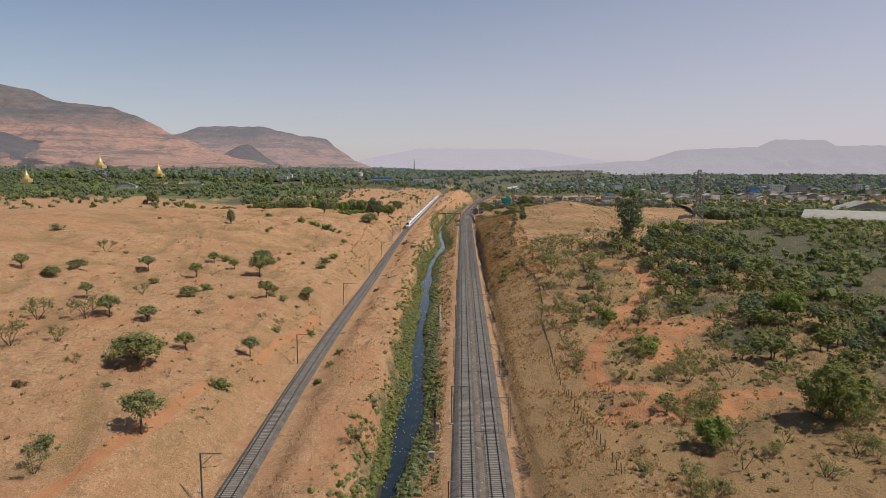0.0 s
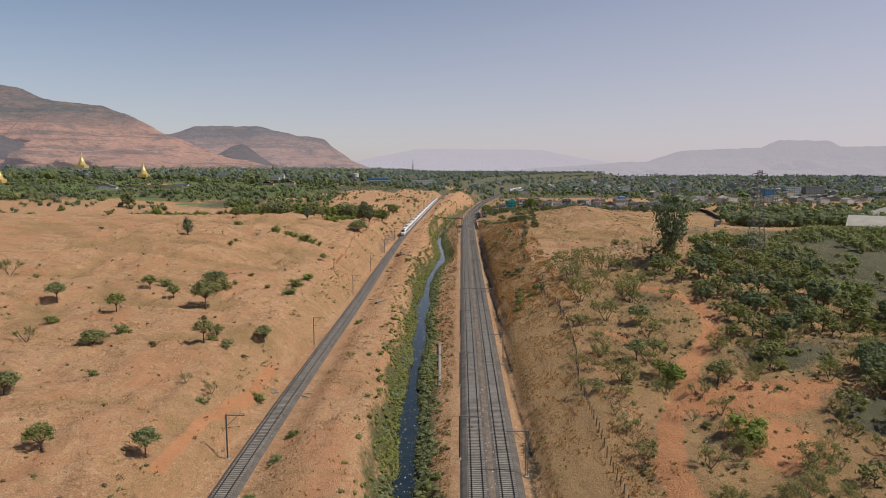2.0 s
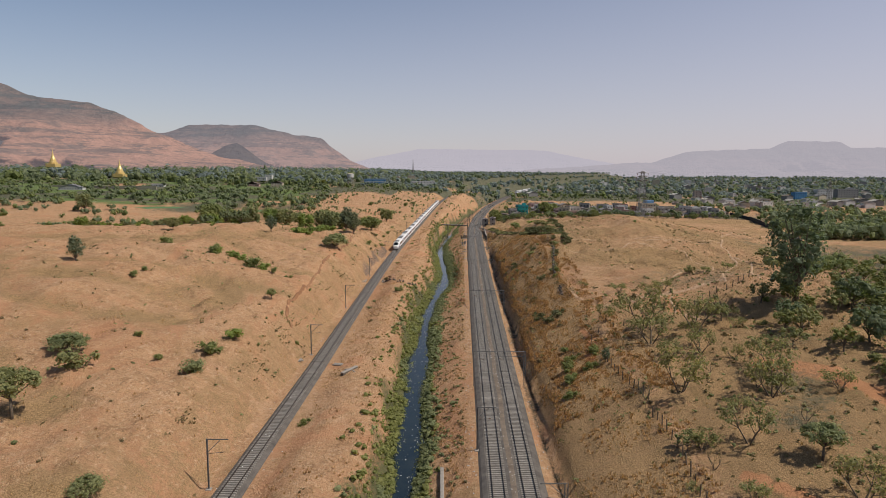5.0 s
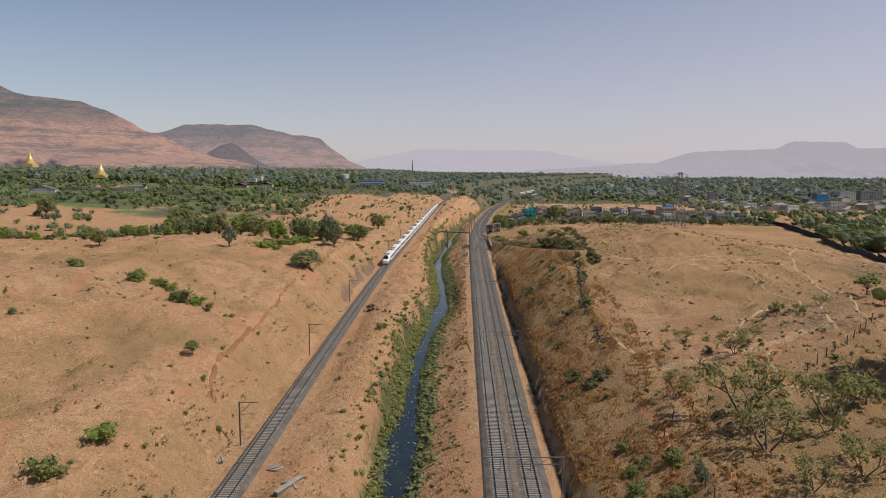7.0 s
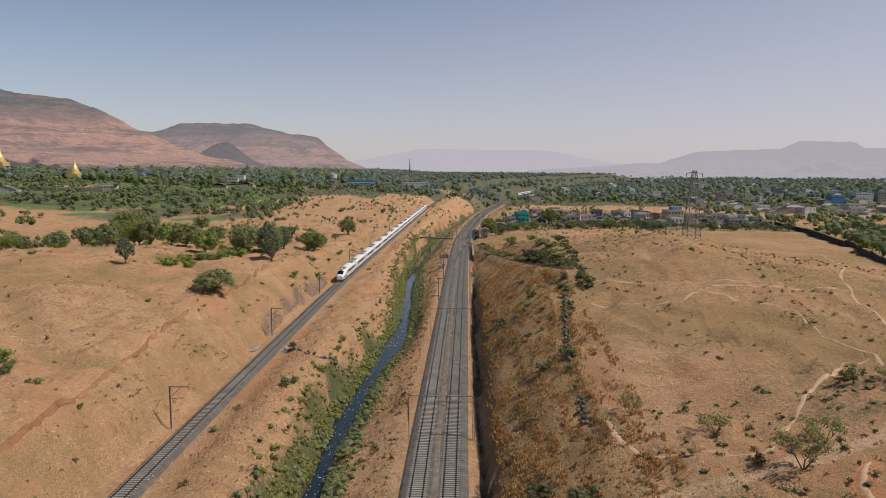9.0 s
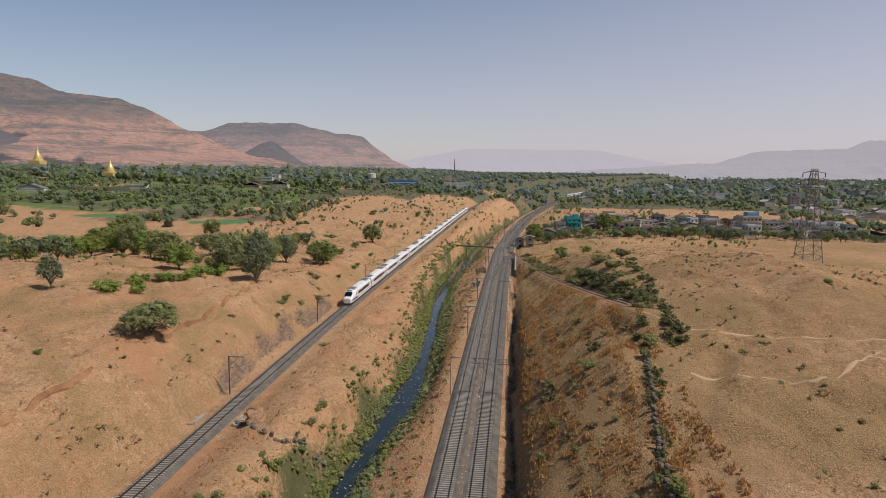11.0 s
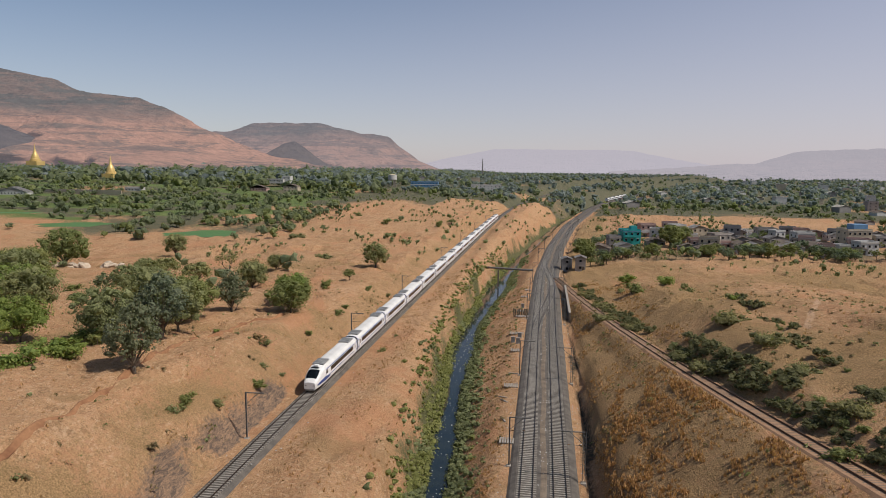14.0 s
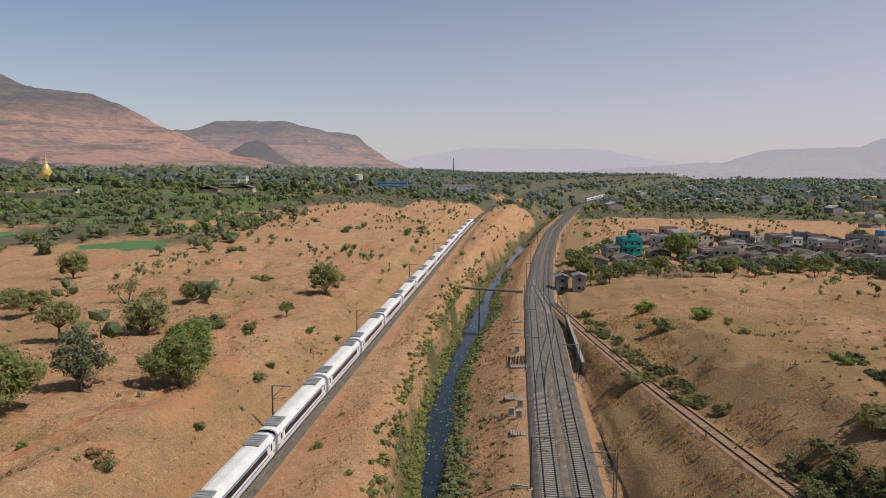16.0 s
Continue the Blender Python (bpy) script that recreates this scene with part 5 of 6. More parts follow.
rubble_wall([(41.5, 380), (38.3, 360), (36.6, 350), (35.2, 339)], "tumbled dark field wall across the slope")
rubble_wall([(34.4, 325.5), (34.0, 319)], "short remnant of a dark field wall")
rubble_wall([(-24.5, 380.5), (-19, 374.5), (-14, 372), (-10.5, 375.5), (-8, 381)], "low stone edge of a drain running to the stream")
cv = thing("culvert", "grey concrete culvert ends under the single track", "culvert", m=Matrix.Translation((XL(381), 381, ZL(381))))
for sx in (-1, 1):
    part("headwall", box(sx * 3.3, 0, -0.75, 0.4, 4.2, 0.9, bevel=0.05), M["concrete"], cv)
    part("wing", box(sx * 4.1, -2.0, -0.85, 1.5, 0.35, 0.7, bevel=0.05), M["concrete"], cv)
    part("slab", box(sx * 4.0, 0.9, -0.8, 1.2, 0.9, 0.25, bevel=0.04), M["concrete"], cv)


def boulder(x, y, r, mat, label, seed):
    bm = bmesh.new()
    bmesh.ops.create_icosphere(bm, subdivisions=3, radius=r)
    for v in bm.verts:
        v.co *= 1 + 0.6 * noise.noise(v.co * (1.5 / r) + Vector((seed, 0, 0)))
        v.co.z *= 0.7
    ob = tagged(new("boulder", finish("boulder", bm, mat)), label, "boulder", "boulders")
    ob.matrix_basis = Matrix.Translation((x, y, gz(x, y) + 0.25 * r))


boulder(-20.5, 378.5, 1.7, M["earth"], "big lump of orange earth and rock", 3)
for k, (x, y, r) in enumerate(((-162, 580, 2.2), (-157, 582, 1.9), (-152, 581, 2.5), (-140, 579, 2.3), (-136, 580, 1.6))):
    boulder(x, y, r, M["pale_rock"], "pale cream boulder on bare ground", 10 + 3 * k)
boulder(6.1, 359, 1.0, M["red_earth"], "small heap of dark red soil", 40)
SPARE = mesh_from("spare_rail", *ribbon(lambda y: (0, 0.17), -6.0, 6.0, 3, RAIL, True), M["rust"])
for x, y, rz in ((3.9, 357, -2), (4.6, 358, -3), (6.8, 350, 4)):
    ob = tagged(new("spare_rail", SPARE), "rusty spare rail lying beside the track", "rail", "spare rails")
    ob.matrix_basis = Matrix.Translation((x, y, gz(x, y) + 0.05)) @ Matrix.Rotation(radians(rz), 4, "Z")
pts = [(140, 386), (180, 474), (212, 545), (238, 638), (250, 700)]
bw = thing("boundary_wall", "long dark boundary wall along the hill foot", "wall", kind="structure")
for (x0, y0), (x1, y1) in zip(pts, pts[1:]):
    n = 6
    for k in range(n):
        xa, ya = x0 + (x1 - x0) * k / n, y0 + (y1 - y0) * k / n
        xb, yb = x0 + (x1 - x0) * (k + 1) / n, y0 + (y1 - y0) * (k + 1) / n
        zc = min(gz(xa, ya), gz(xb, yb))
        L = math.hypot(xb - xa, yb - ya)
        part("panel", box(0, 0, 0, L, 0.3, 4.0, bevel=0.04), M["dark_wall"], bw, m=Matrix.Translation(((xa + xb) / 2, (ya + yb) / 2, zc + 1.0)) @ Matrix.Rotation(math.atan2(yb - ya, xb - xa), 4, "Z"))
for k, (cx, cy, rx, ry, zw) in enumerate(PONDS):
    nm = f"pond_water_{k + 1}"
    rim = [(cx + rx * 1.04 * math.cos(0.1309 * a), cy + ry * 1.04 * math.sin(0.1309 * a), zw) for a in range(48)]
    tagged(new(nm, mesh_from(nm, [(cx, cy, zw)] + rim, [(0, a + 1, (a + 1) % 48 + 1) for a in range(48)], M["pond"])), "opaque green pond among dry fields", "pond", kind="structure")

# ---- houses ----


def plaster(name, c):
    return varied(name, tuple(v * 0.82 for v in c), c, 0.35, 0.9, bump=0.1, fine=8, local=True, rand=0.25)


WALLS = [plaster("plaster_white", (0.66, 0.64, 0.60)), plaster("plaster_cream", (0.58, 0.49, 0.36)), plaster("plaster_grey", (0.33, 0.31, 0.29)), plaster("plaster_pink", (0.50, 0.33, 0.28)),
         plaster("plaster_teal", (0.04, 0.36, 0.34)), plaster("plaster_blue", (0.12, 0.30, 0.52)), plaster("raw_block", (0.38, 0.34, 0.30))]
ROOFS = [varied("tin_roof_grey", (0.36, 0.34, 0.32), (0.55, 0.52, 0.49), 0.4, 0.6, 0.2, local=True, rand=0.4), varied("tin_roof_rust", (0.26, 0.205, 0.17), (0.40, 0.33, 0.27), 0.4, 0.8, local=True, rand=0.4),
         varied("roof_slab", (0.36, 0.33, 0.30), (0.50, 0.47, 0.43), 0.3, 0.9, local=True, rand=0.3), varied("tin_roof_blue", (0.10, 0.20, 0.34), (0.16, 0.29, 0.44), 0.3, 0.6, local=True), varied("sheet_roof_white", (0.62, 0.58, 0.50), (0.76, 0.72, 0.64), 0.2, 0.6, local=True)]
WINDOW = M["glass"]


HOUSES = []


def house(x, y, w, d, storeys, wall, roof, rz=0.0, label="", pitched=True, name="house", bays=None, z=None, windows=True):
    h = 2.9 * storeys
    if y > 820:
        HOUSES.append((x / y, y, w * 0.55 / y))
    t = thing(name, label, "house" if name == "house" else "building", "houses of the settlement" if name == "house" else "", m=Matrix.Translation((x, y, gz(x, y) if z is None else z)) @ Matrix.Rotation(radians(rz), 4, "Z"))
    bm = bmesh.new()
    add_box(bm, 0, 0, h / 2 - 0.6, w, d, h + 1.2)
    wl = part("wall", bm, WALLS[wall], t)
    if pitched:
        bm = bmesh.new()
        n = 8
        lo, hi, ov = h - 0.05, h + w * 0.16, 0.45
        prof = [(-w / 2 - ov, lo - 0.12), (0, hi), (w / 2 + ov, lo - 0.12)]
        for a, b in ((0, 1), (1, 2)):
            (xa, za), (xb, zb) = prof[a], prof[b]
            vs = [bm.verts.new(p) for p in ((xa, -d / 2 - ov, za), (xb, -d / 2 - ov, zb), (xb, d / 2 + ov, zb), (xa, d / 2 + ov, za))]
            f = bm.faces.new(vs)
        bmesh.ops.solidify(bm, geom=bm.faces[:], thickness=0.08)
        rf = part("roof", bm, ROOFS[roof], t)
        for s in (-1, 1):
            bm = bmesh.new()
            v = [bm.verts.new(p) for p in ((-w / 2, s * d / 2, lo - 0.1), (w / 2, s * d / 2, lo - 0.1), (0, s * d / 2, hi - 0.05))]
            bm.faces.new(v)
            bmesh.ops.solidify(bm, geom=bm.faces[:], thickness=0.05)
            part("gable", bm, WALLS[wall], t)
    else:
        part("roof", box(0, 0, h + 0.08, w + 0.5, d + 0.5, 0.2, bevel=0.03), ROOFS[roof], t)
        for cx, cy, sx, sy in ((0, -d / 2, w, 0.15), (0, d / 2, w, 0.15), (-w / 2, 0, 0.15, d - 0.3), (w / 2, 0, 0.15, d - 0.3)):
            part("parapet", box(cx, cy, h + 0.55, sx, sy, 0.75), WALLS[wall], t)
    if windows:
        n = bays or max(1, int(w / 2.8))
        for s in range(storeys):
            for k in range(n):
                u = (k + 0.5) / n * w - w / 2
                q = part("window", box(u, -d / 2 - 0.02, 2.9 * s + 1.55, 0.95, 0.08, 1.1), WINDOW, t)
                if y < 720:
                    part("window_hood", box(u, -d / 2 - 0.2, 2.9 * s + 2.18, 1.3, 0.45, 0.08), ROOFS[2], q)
            for k in range(max(1, int(d / 3.4)) if y < 800 else 0):
                u = (k + 0.5) / max(1, int(d / 3.4)) * d - d / 2
                part("window", box(-w / 2 - 0.02, u, 2.9 * s + 1.55, 0.08, 0.95, 1.1), WINDOW, t)
        part("door", box(w * 0.28, -d / 2 - 0.03, 1.0, 0.9, 0.08, 2.0, bevel=0.02), M["bark"], t)
    return t


RV = random.Random(21)
# the painted two-storey house and the cabins by the line
tl = house(68, 702, 9, 9, 3, 4, 3, 8, "bright teal three-storey house with balconies", False)
part("balcony", box(-1, -5.1, 5.9, 6.5, 1.4, 0.2, bevel=0.03), WALLS[4], tl)
part("railing", box(-1, -5.75, 6.45, 6.5, 0.08, 0.9), WALLS[4], tl)
part("stair_tower", box(2.2, 1.5, 9.9, 3.2, 3.6, 2.4, bevel=0.05), WALLS[4], tl)
house(59.5, 698, 6, 6, 2, 2, 2, 8, "grey concrete house beside the teal one", False)
house(31.9, 640, 4.2, 4.5, 2, 2, 0, 4, "two-storey trackside cabin with a sheet roof")
house(37.3, 634, 4.2, 5.5, 2, 6, 0, -4, "two-storey trackside cabin with a rusted roof")
house(178, 704, 12, 10, 3, 1, 2, 6, "tall white apartment block with a rooftop shed", False, "apartment_building", 5)
part("rooftop_shed", box(2, 1, 10.4, 7, 6, 2.6, bevel=0.05), ROOFS[3], bpy.data.objects["apartment_building"])
house(191, 706, 9, 9, 2, 2, 2, 6, "grey plastered two-storey house", False)
for x, y, w, d, st, wa, ro, pi, lab in (
        (51, 684, 10, 7, 1, 6, 1, True, "low house with a patched rusty sheet roof"), (62, 678, 9, 7, 1, 0, 0, True, "low house with a grey sheet roof and open porch"),
        (52, 692, 8, 6, 1, 1, 1, True, "low house with a rusty sheet roof"), (80, 698, 9, 9, 1, 6, 1, True, "low house with a dark sheet roof"),
        (91, 676, 9, 6, 1, 2, 1, True, "low shed with a dark roof among trees"), (103, 752, 8, 8, 2, 0, 2, False, "white two-storey house with a flat roof"),
        (112, 742, 9, 8, 2, 1, 0, True, "cream house with a sheet roof"), (124, 730, 9, 7, 1, 3, 0, True, "pinkish house with a grey sheet roof"),
        (139, 681, 10, 7, 1, 1, 0, True, "low cream house with a pale sheet roof"), (150, 668, 11, 7, 1, 2, 1, True, "long shed with a brown sheet roof"),
        (133, 748, 9, 8, 2, 2, 2, False, "grey two-storey house with a flat roof"), (147, 736, 10, 9, 2, 6, 2, False, "unfinished dark block house"),
        (160, 720, 9, 9, 2, 0, 2, False, "white two-storey house with balconies"), (158, 690, 9, 8, 1, 3, 1, True, "low pink house with a brown roof")):
    house(x, y, w, d, st, wa, ro, RV.uniform(-18, 18), lab, pi)
LABS = ["low house with a grey sheet roof", "low house with a rusty sheet roof", "plain house with a flat concrete roof"]
for k in range(120):
    x, y = RV.uniform(84, 250), RV.uniform(662, 768)
    if x < 92 and y < 712 or math.hypot(x - 178, y - 704) < 14 or math.hypot(x - 68, y - 702) < 16:
        continue
    flat = RV.random() < 0.3
    ro = RV.choice((0, 0, 1, 1))
    house(x, y, RV.uniform(6, 10), RV.uniform(5, 9), 2 if flat and RV.random() < 0.7 else 1, RV.choice((0, 0, 1, 2, 3, 6)), 2 if flat else ro, RV.uniform(-25, 25), LABS[2] if flat else LABS[ro], not flat)
# buildings further off
far = house(-109, 1164, 34, 12, 2, 5, 2, 4, "long blue and white two-storey school building", False, "school_building", 9)
part("white_band", box(0, -6.1, 3.0, 34.2, 0.15, 0.7), WALLS[0], far)
house(-36, 1230, 40, 14, 2, 0, 2, 4, "white hall with a reddish base", False, "hall", 8)
house(-260, 1056, 20, 10, 1, 0, 2, 0, "white flat-roofed villa among trees", False, "villa", 5, 30.5)
house(-248, 1060, 9, 9, 2, 0, 2, 0, "white stair wing of the villa", False, "villa", 2, 30.5)
house(-222, 1002, 15, 10, 2, 1, 1, 0, "cream house with a red tiled roof", True, "villa", 4)
house(-250, 985, 18, 8, 1, 3, 1, 0, "long low house with a brown roof", True)
wt = thing("water_tower", "white round water tank on concrete legs", "water tower", m=Matrix.Translation((-143.5, 1132, gz(-143.5, 1132))))
part("tank", tube((0, 0, 9), (0, 0, 14.5), 5.2, n=24), WALLS[0], wt)
part("lid", tube((0, 0, 14.5), (0, 0, 15.6), 5.4, 1.2, n=24), WALLS[1], wt)
for k in range(6):
    a = k * 1.047
    part("leg", tube((4 * math.cos(a), 4 * math.sin(a), -1), (4 * math.cos(a), 4 * math.sin(a), 9.1), 0.5, n=8), M["concrete"], wt)
mt = thing("radio_mast", "thin lattice radio mast on the skyline", "mast", m=Matrix.Translation((-87, 1983, gz(-87, 1983))))
part("tower", tube((0, 0, 0), (0, 0, 44), 2.2, 0.7, n=4), M["steel"], mt)


def stupa(x, y, z, h):
    t = thing("stupa", "golden bell-shaped stupa rising above trees", "stupa", "golden stupas", m=Matrix.Translation((x, y, z)))
    bm = bmesh.new()
    prof = [(0.60, 0), (0.60, 0.06), (0.50, 0.07), (0.50, 0.14), (0.42, 0.15), (0.40, 0.22), (0.34, 0.32), (0.22, 0.44), (0.16, 0.50), (0.18, 0.52), (0.10, 0.62), (0.07, 0.74), (0.035, 0.86), (0.03, 0.9), (0.0, 1.0)]
    n = 20
    rings = [[bm.verts.new((r * h * 0.5 * math.cos(6.2832 * k / n), r * h * 0.5 * math.sin(6.2832 * k / n), q * h)) for k in range(n)] for r, q in prof]
    for a, b in zip(rings, rings[1:]):
        for k in range(n):
            bm.faces.new((a[k], a[(k + 1) % n], b[(k + 1) % n], b[k]))
    part("dome", bm, M["gold"], t)
    HOUSES.append((x / y, y, 15 / y))
    part("terrace", box(0, 0, -2.4, h * 0.66, h * 0.66, 5.0, bevel=0.2), M["gold"], t)


stupa(-462, 1064, 38, 22)
stupa(-555, 1062, 52, 21)
stupa(-560, 880, 33, 16)
# long white garden wall and sheds in the valley
for x0, y0, x1, y1 in ((-470, 905, -330, 880), (-330, 880, -262, 868)):
    L = math.hypot(x1 - x0, y1 - y0)
    g = tagged(new("garden_wall", finish("garden_wall", box(0, 0, 0.6, L, 0.4, 4.2, bevel=0.05), WALLS[1])), "long pale garden wall across the valley", "wall", "garden walls")
    g.matrix_basis = Matrix.Translation(((x0 + x1) / 2, (y0 + y1) / 2, gz((x0 + x1) / 2, (y0 + y1) / 2))) @ Matrix.Rotation(math.atan2(y1 - y0, x1 - x0), 4, "Z")
house(-420, 868, 26, 9, 1, 0, 0, 5, "long white shed with a pale roof")
house(-352, 935, 16, 8, 1, 0, 2, 0, "low white building among trees", False)
# town across the plain
for k in range(300):
    u = RV.random()
    y = 830 + 1500 * u * u
    x = RV.uniform(0.02, 0.75) * y if k % 4 else RV.uniform(-0.16, 0.12) * y
    if abs(x - XD(y)) < 32 or y < 1010 and x < 260 or x < XD(y) and (y < 1180 or x > -60):
        continue
    big = RV.random() < 0.3
    st = RV.choice((2, 3, 3, 4)) if big and y > 1000 else RV.choice((1, 2, 2))
    w = RV.uniform(9, 16) if big else RV.uniform(7, 14)
    house(x, y, w, RV.uniform(8, 12), st, RV.choice((0, 0, 0, 1, 2, 0, 0, 2) if big else (0, 0, 1, 2)), 2 if big else RV.choice((0, 4, 1)), RV.uniform(-20, 20),
          "multi-storey town building with a flat roof" if big else "low town house with a sheet roof", not big, "house", max(2, int(w / 4)), None, big and y < 1150)
house(494, 1040, 16, 12, 3, 5, 2, 0, "bright blue three-storey town building", False, "building", 5)
house(540, 1062, 22, 12, 4, 0, 2, 0, "white four-storey town building", False, "building", 6)
house(590, 1090, 30, 12, 4, 2, 2, 0, "grey four-storey apartment building", False, "building", 8)
house(296, 440, 34, 90, 1, 2, 4, 55, "large factory shed with a pale roof", True, "factory_shed", 6, gz(284, 435) + 1.0)
house(360, 560, 60, 26, 1, 0, 4, -10, "large white warehouse with a shallow roof", True, "warehouse", 6)

# ---- a second train far down the double line ----
for k in range(5):
    y = 1180 + 24.3 * k
    c = copy_thing(mid, slope_at(lambda v: (XD(v) - 2.3, ZD(v)), y))

# ---- far woods, hedges and orchards: too many to count ----
RW = random.Random(33)


def far_crowns(name, sites, leaf, label):
    """Crowns of clumped leaf sprays, coarser with distance; sites: x, y, height, radius."""
    verts, faces = [], []
    for x, y, h, r in sites:
        z = float(smooth_row(y, np.array([x]))[0])
        fine = y < 900
        k = 1 if h < 2.9 or y > 1150 else 3 if fine else 2
        for q in range(k):
            a = 6.283 * q / k + RW.uniform(-0.6, 0.6)
            e = r * RW.uniform(0.15, 0.55)
            c = (x + e * math.cos(a), y + e * math.sin(a), z + h * RW.uniform(0.22, 0.6))
            rad = r * (RW.uniform(0.48, 0.68) if k > 1 else RW.uniform(0.7, 0.95))
            add_lump(verts, faces, c, rad * (0.48 if y < 640 else 0.62), RW.uniform(0.8, 1.1), RW.uniform(0, 90), 1, 1.0)
            for _ in range(int(16 + 6 * r) if y < 640 else int(9 + 3 * r) if fine else 11 if k == 1 else 8):
                add_spray(RW, verts, faces, c, rad * RW.uniform(0.6, 1.15), 0.9, 0.28 if y < 640 else min(0.3 * rad, 0.5) if fine else 0.36 * rad)
        # a short trunk
        i = len(verts)
        verts += [(x - 0.2, y, z - 0.3), (x + 0.2, y, z - 0.3), (x, y, z + h * 0.6)]
        faces.append((i, i + 1, i + 2))
    tagged(new(name, mesh_from(name, verts, faces, M[leaf])), label, "woods", kind="stuff")


def free_spot(x, y):
    if abs(x - XD(y)) < 12 or abs(x - XL(y)) < 8 or abs(x - XS(y)) < 4:
        return False
    for cx, cy, rx, ry, _ in PONDS:
        if math.hypot((x - cx) / rx, (y - cy) / ry) < 1.25:
            return False
    return True


groves = {"leaf_far": [], "leaf_green": [], "leaf_hazed": []}


def wooded(x, y):
    """How thickly trees stand in the plain, 0 to 1."""
    if not free_spot(x, y) or y < 960 and XL(y) - 40 < x < XD(y) + 14:
        return 0.0
    n = noise.noise((x * 0.011, y * 0.008, 2.0)) + 0.4 * noise.noise((x * 0.05, y * 0.05, 7.0))
    if x < 0:
        edge = -100 - (y - 600) * 0.12          # bare orange ground beside the line
        if y < 1000 and x > edge:
            return 0.07 if n > 0.1 else 0.015
        if y < 520:
            return 0.3 if x < -150 else 0.0
        if any(abs(x / y - cx / cy) < (rx + 3) / cy and cy - ry - 48 < y < cy + ry + 3 for cx, cy, rx, ry, _ in PONDS):
            return 0.0                          # open ground before the ponds
        if y < 660:
            return 0.22 + 0.7 * n
        if y < 900:
            return 1.1 + 0.8 * n
        return 1.2 + 0.5 * n
    if y < 640:
        return 2.0 if x > 150 + (y - 386) * 0.32 + 12 else 0.0
    if y < 800 and x < 260:
        return 0.2 + 0.35 * n
    if 775 < y < 935 and 50 < x < 260:
        return 0.02
    if y < 1000 and x < 240:
        return 0.3 + 0.4 * n
    return 0.95 + 0.8 * n


for _ in range(60000):
    u = RW.random()
    y = 480 + 3600 * u ** 1.9
    x = RW.uniform(-0.80, 0.80) * y
    if RW.random() > wooded(x, y) * (0.35 if y < 700 else 0.8):
        continue
    if any(abs(x / y - hx) < hw and hy - 65 < y < hy + 5 for hx, hy, hw in HOUSES):
        continue          # kept open before the buildings
    big = y > 1000
    h = RW.uniform(8, 14) if big else RW.uniform(3.8, 8.5)
    if x < -200 and y > 900:
        h *= 1.1
    if x > -140 and y > 900:
        h *= 0.68
    if x > 150 and y < 660:
        h *= 1.4
    groves[RW.choice(("leaf_far", "leaf_far", "leaf_green")) if y < 1050 else RW.choice(("leaf_far", "leaf_far", "leaf_hazed") if x < -120 and y < 1500 else ("leaf_hazed", "leaf_hazed", "leaf_far"))].append((x, y, h, h * (RW.uniform(0.6, 1.1) if big else RW.uniform(0.5, 0.85))))
    if sum(map(len, groves.values())) > 13500:
        break
# low bushes dotted over the bare rises
dots = []
while len(dots) < 1300:
    y = RW.uniform(600, 1150)
    x = RW.uniform(-0.2 * y, 0.24 * y)
    if not free_spot(x, y) or noise.noise((x * 0.03, y * 0.02, 31.0)) + RW.uniform(-0.35, 0.35) < 0.05:
        continue
    h = RW.uniform(1.0, 2.8)
    dots.append((x, y, h, h * RW.uniform(0.5, 0.9)))
far_crowns("far_scrub", dots, "leaf_olive", "low olive bushes dotted over bare rises")
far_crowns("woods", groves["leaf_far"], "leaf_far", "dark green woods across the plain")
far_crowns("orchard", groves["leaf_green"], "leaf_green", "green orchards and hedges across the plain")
far_crowns("grove", groves["leaf_hazed"], "leaf_hazed", "grey-green groves across the plain in haze-paled colour")

# the wooded back of the hill
sites = {"leaf_green": [], "leaf_olive": []}
for _ in range(2300):
    x, y = RW.uniform(88, 300), RW.uniform(100, 440)
    if noise.noise((x * 0.04, y * 0.04, 15)) < -0.32 or y > 330 and x < 150 + (y - 330) * 0.7 or math.hypot((x - 286) / 60, (y - 432) / 40) < 1 or x < 96 + 14 * noise.noise((y * 0.05, 1, 1)):
        continue
    h = RW.uniform(2.6, 5.6)
    sites["leaf_green" if RW.random() < 0.45 else "leaf_olive"].append((x, y, h, h * RW.uniform(0.5, 0.85)))
far_crowns("hill_woods", sites["leaf_green"], "leaf_green", "dense green scrub woods on the hill")
far_crowns("hill_scrub", sites["leaf_olive"], "leaf_olive", "dense olive scrub woods on the hill")

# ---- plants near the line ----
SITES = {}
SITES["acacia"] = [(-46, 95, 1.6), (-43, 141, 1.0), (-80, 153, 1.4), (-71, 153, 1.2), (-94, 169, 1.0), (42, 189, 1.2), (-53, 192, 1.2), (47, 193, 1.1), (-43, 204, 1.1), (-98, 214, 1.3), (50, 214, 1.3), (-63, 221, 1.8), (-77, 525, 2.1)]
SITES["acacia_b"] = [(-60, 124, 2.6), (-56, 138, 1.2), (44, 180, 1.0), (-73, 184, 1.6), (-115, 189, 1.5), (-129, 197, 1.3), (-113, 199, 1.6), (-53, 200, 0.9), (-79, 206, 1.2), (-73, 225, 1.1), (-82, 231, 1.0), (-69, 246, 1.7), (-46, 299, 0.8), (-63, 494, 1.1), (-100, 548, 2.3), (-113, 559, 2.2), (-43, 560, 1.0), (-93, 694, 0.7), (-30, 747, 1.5)]
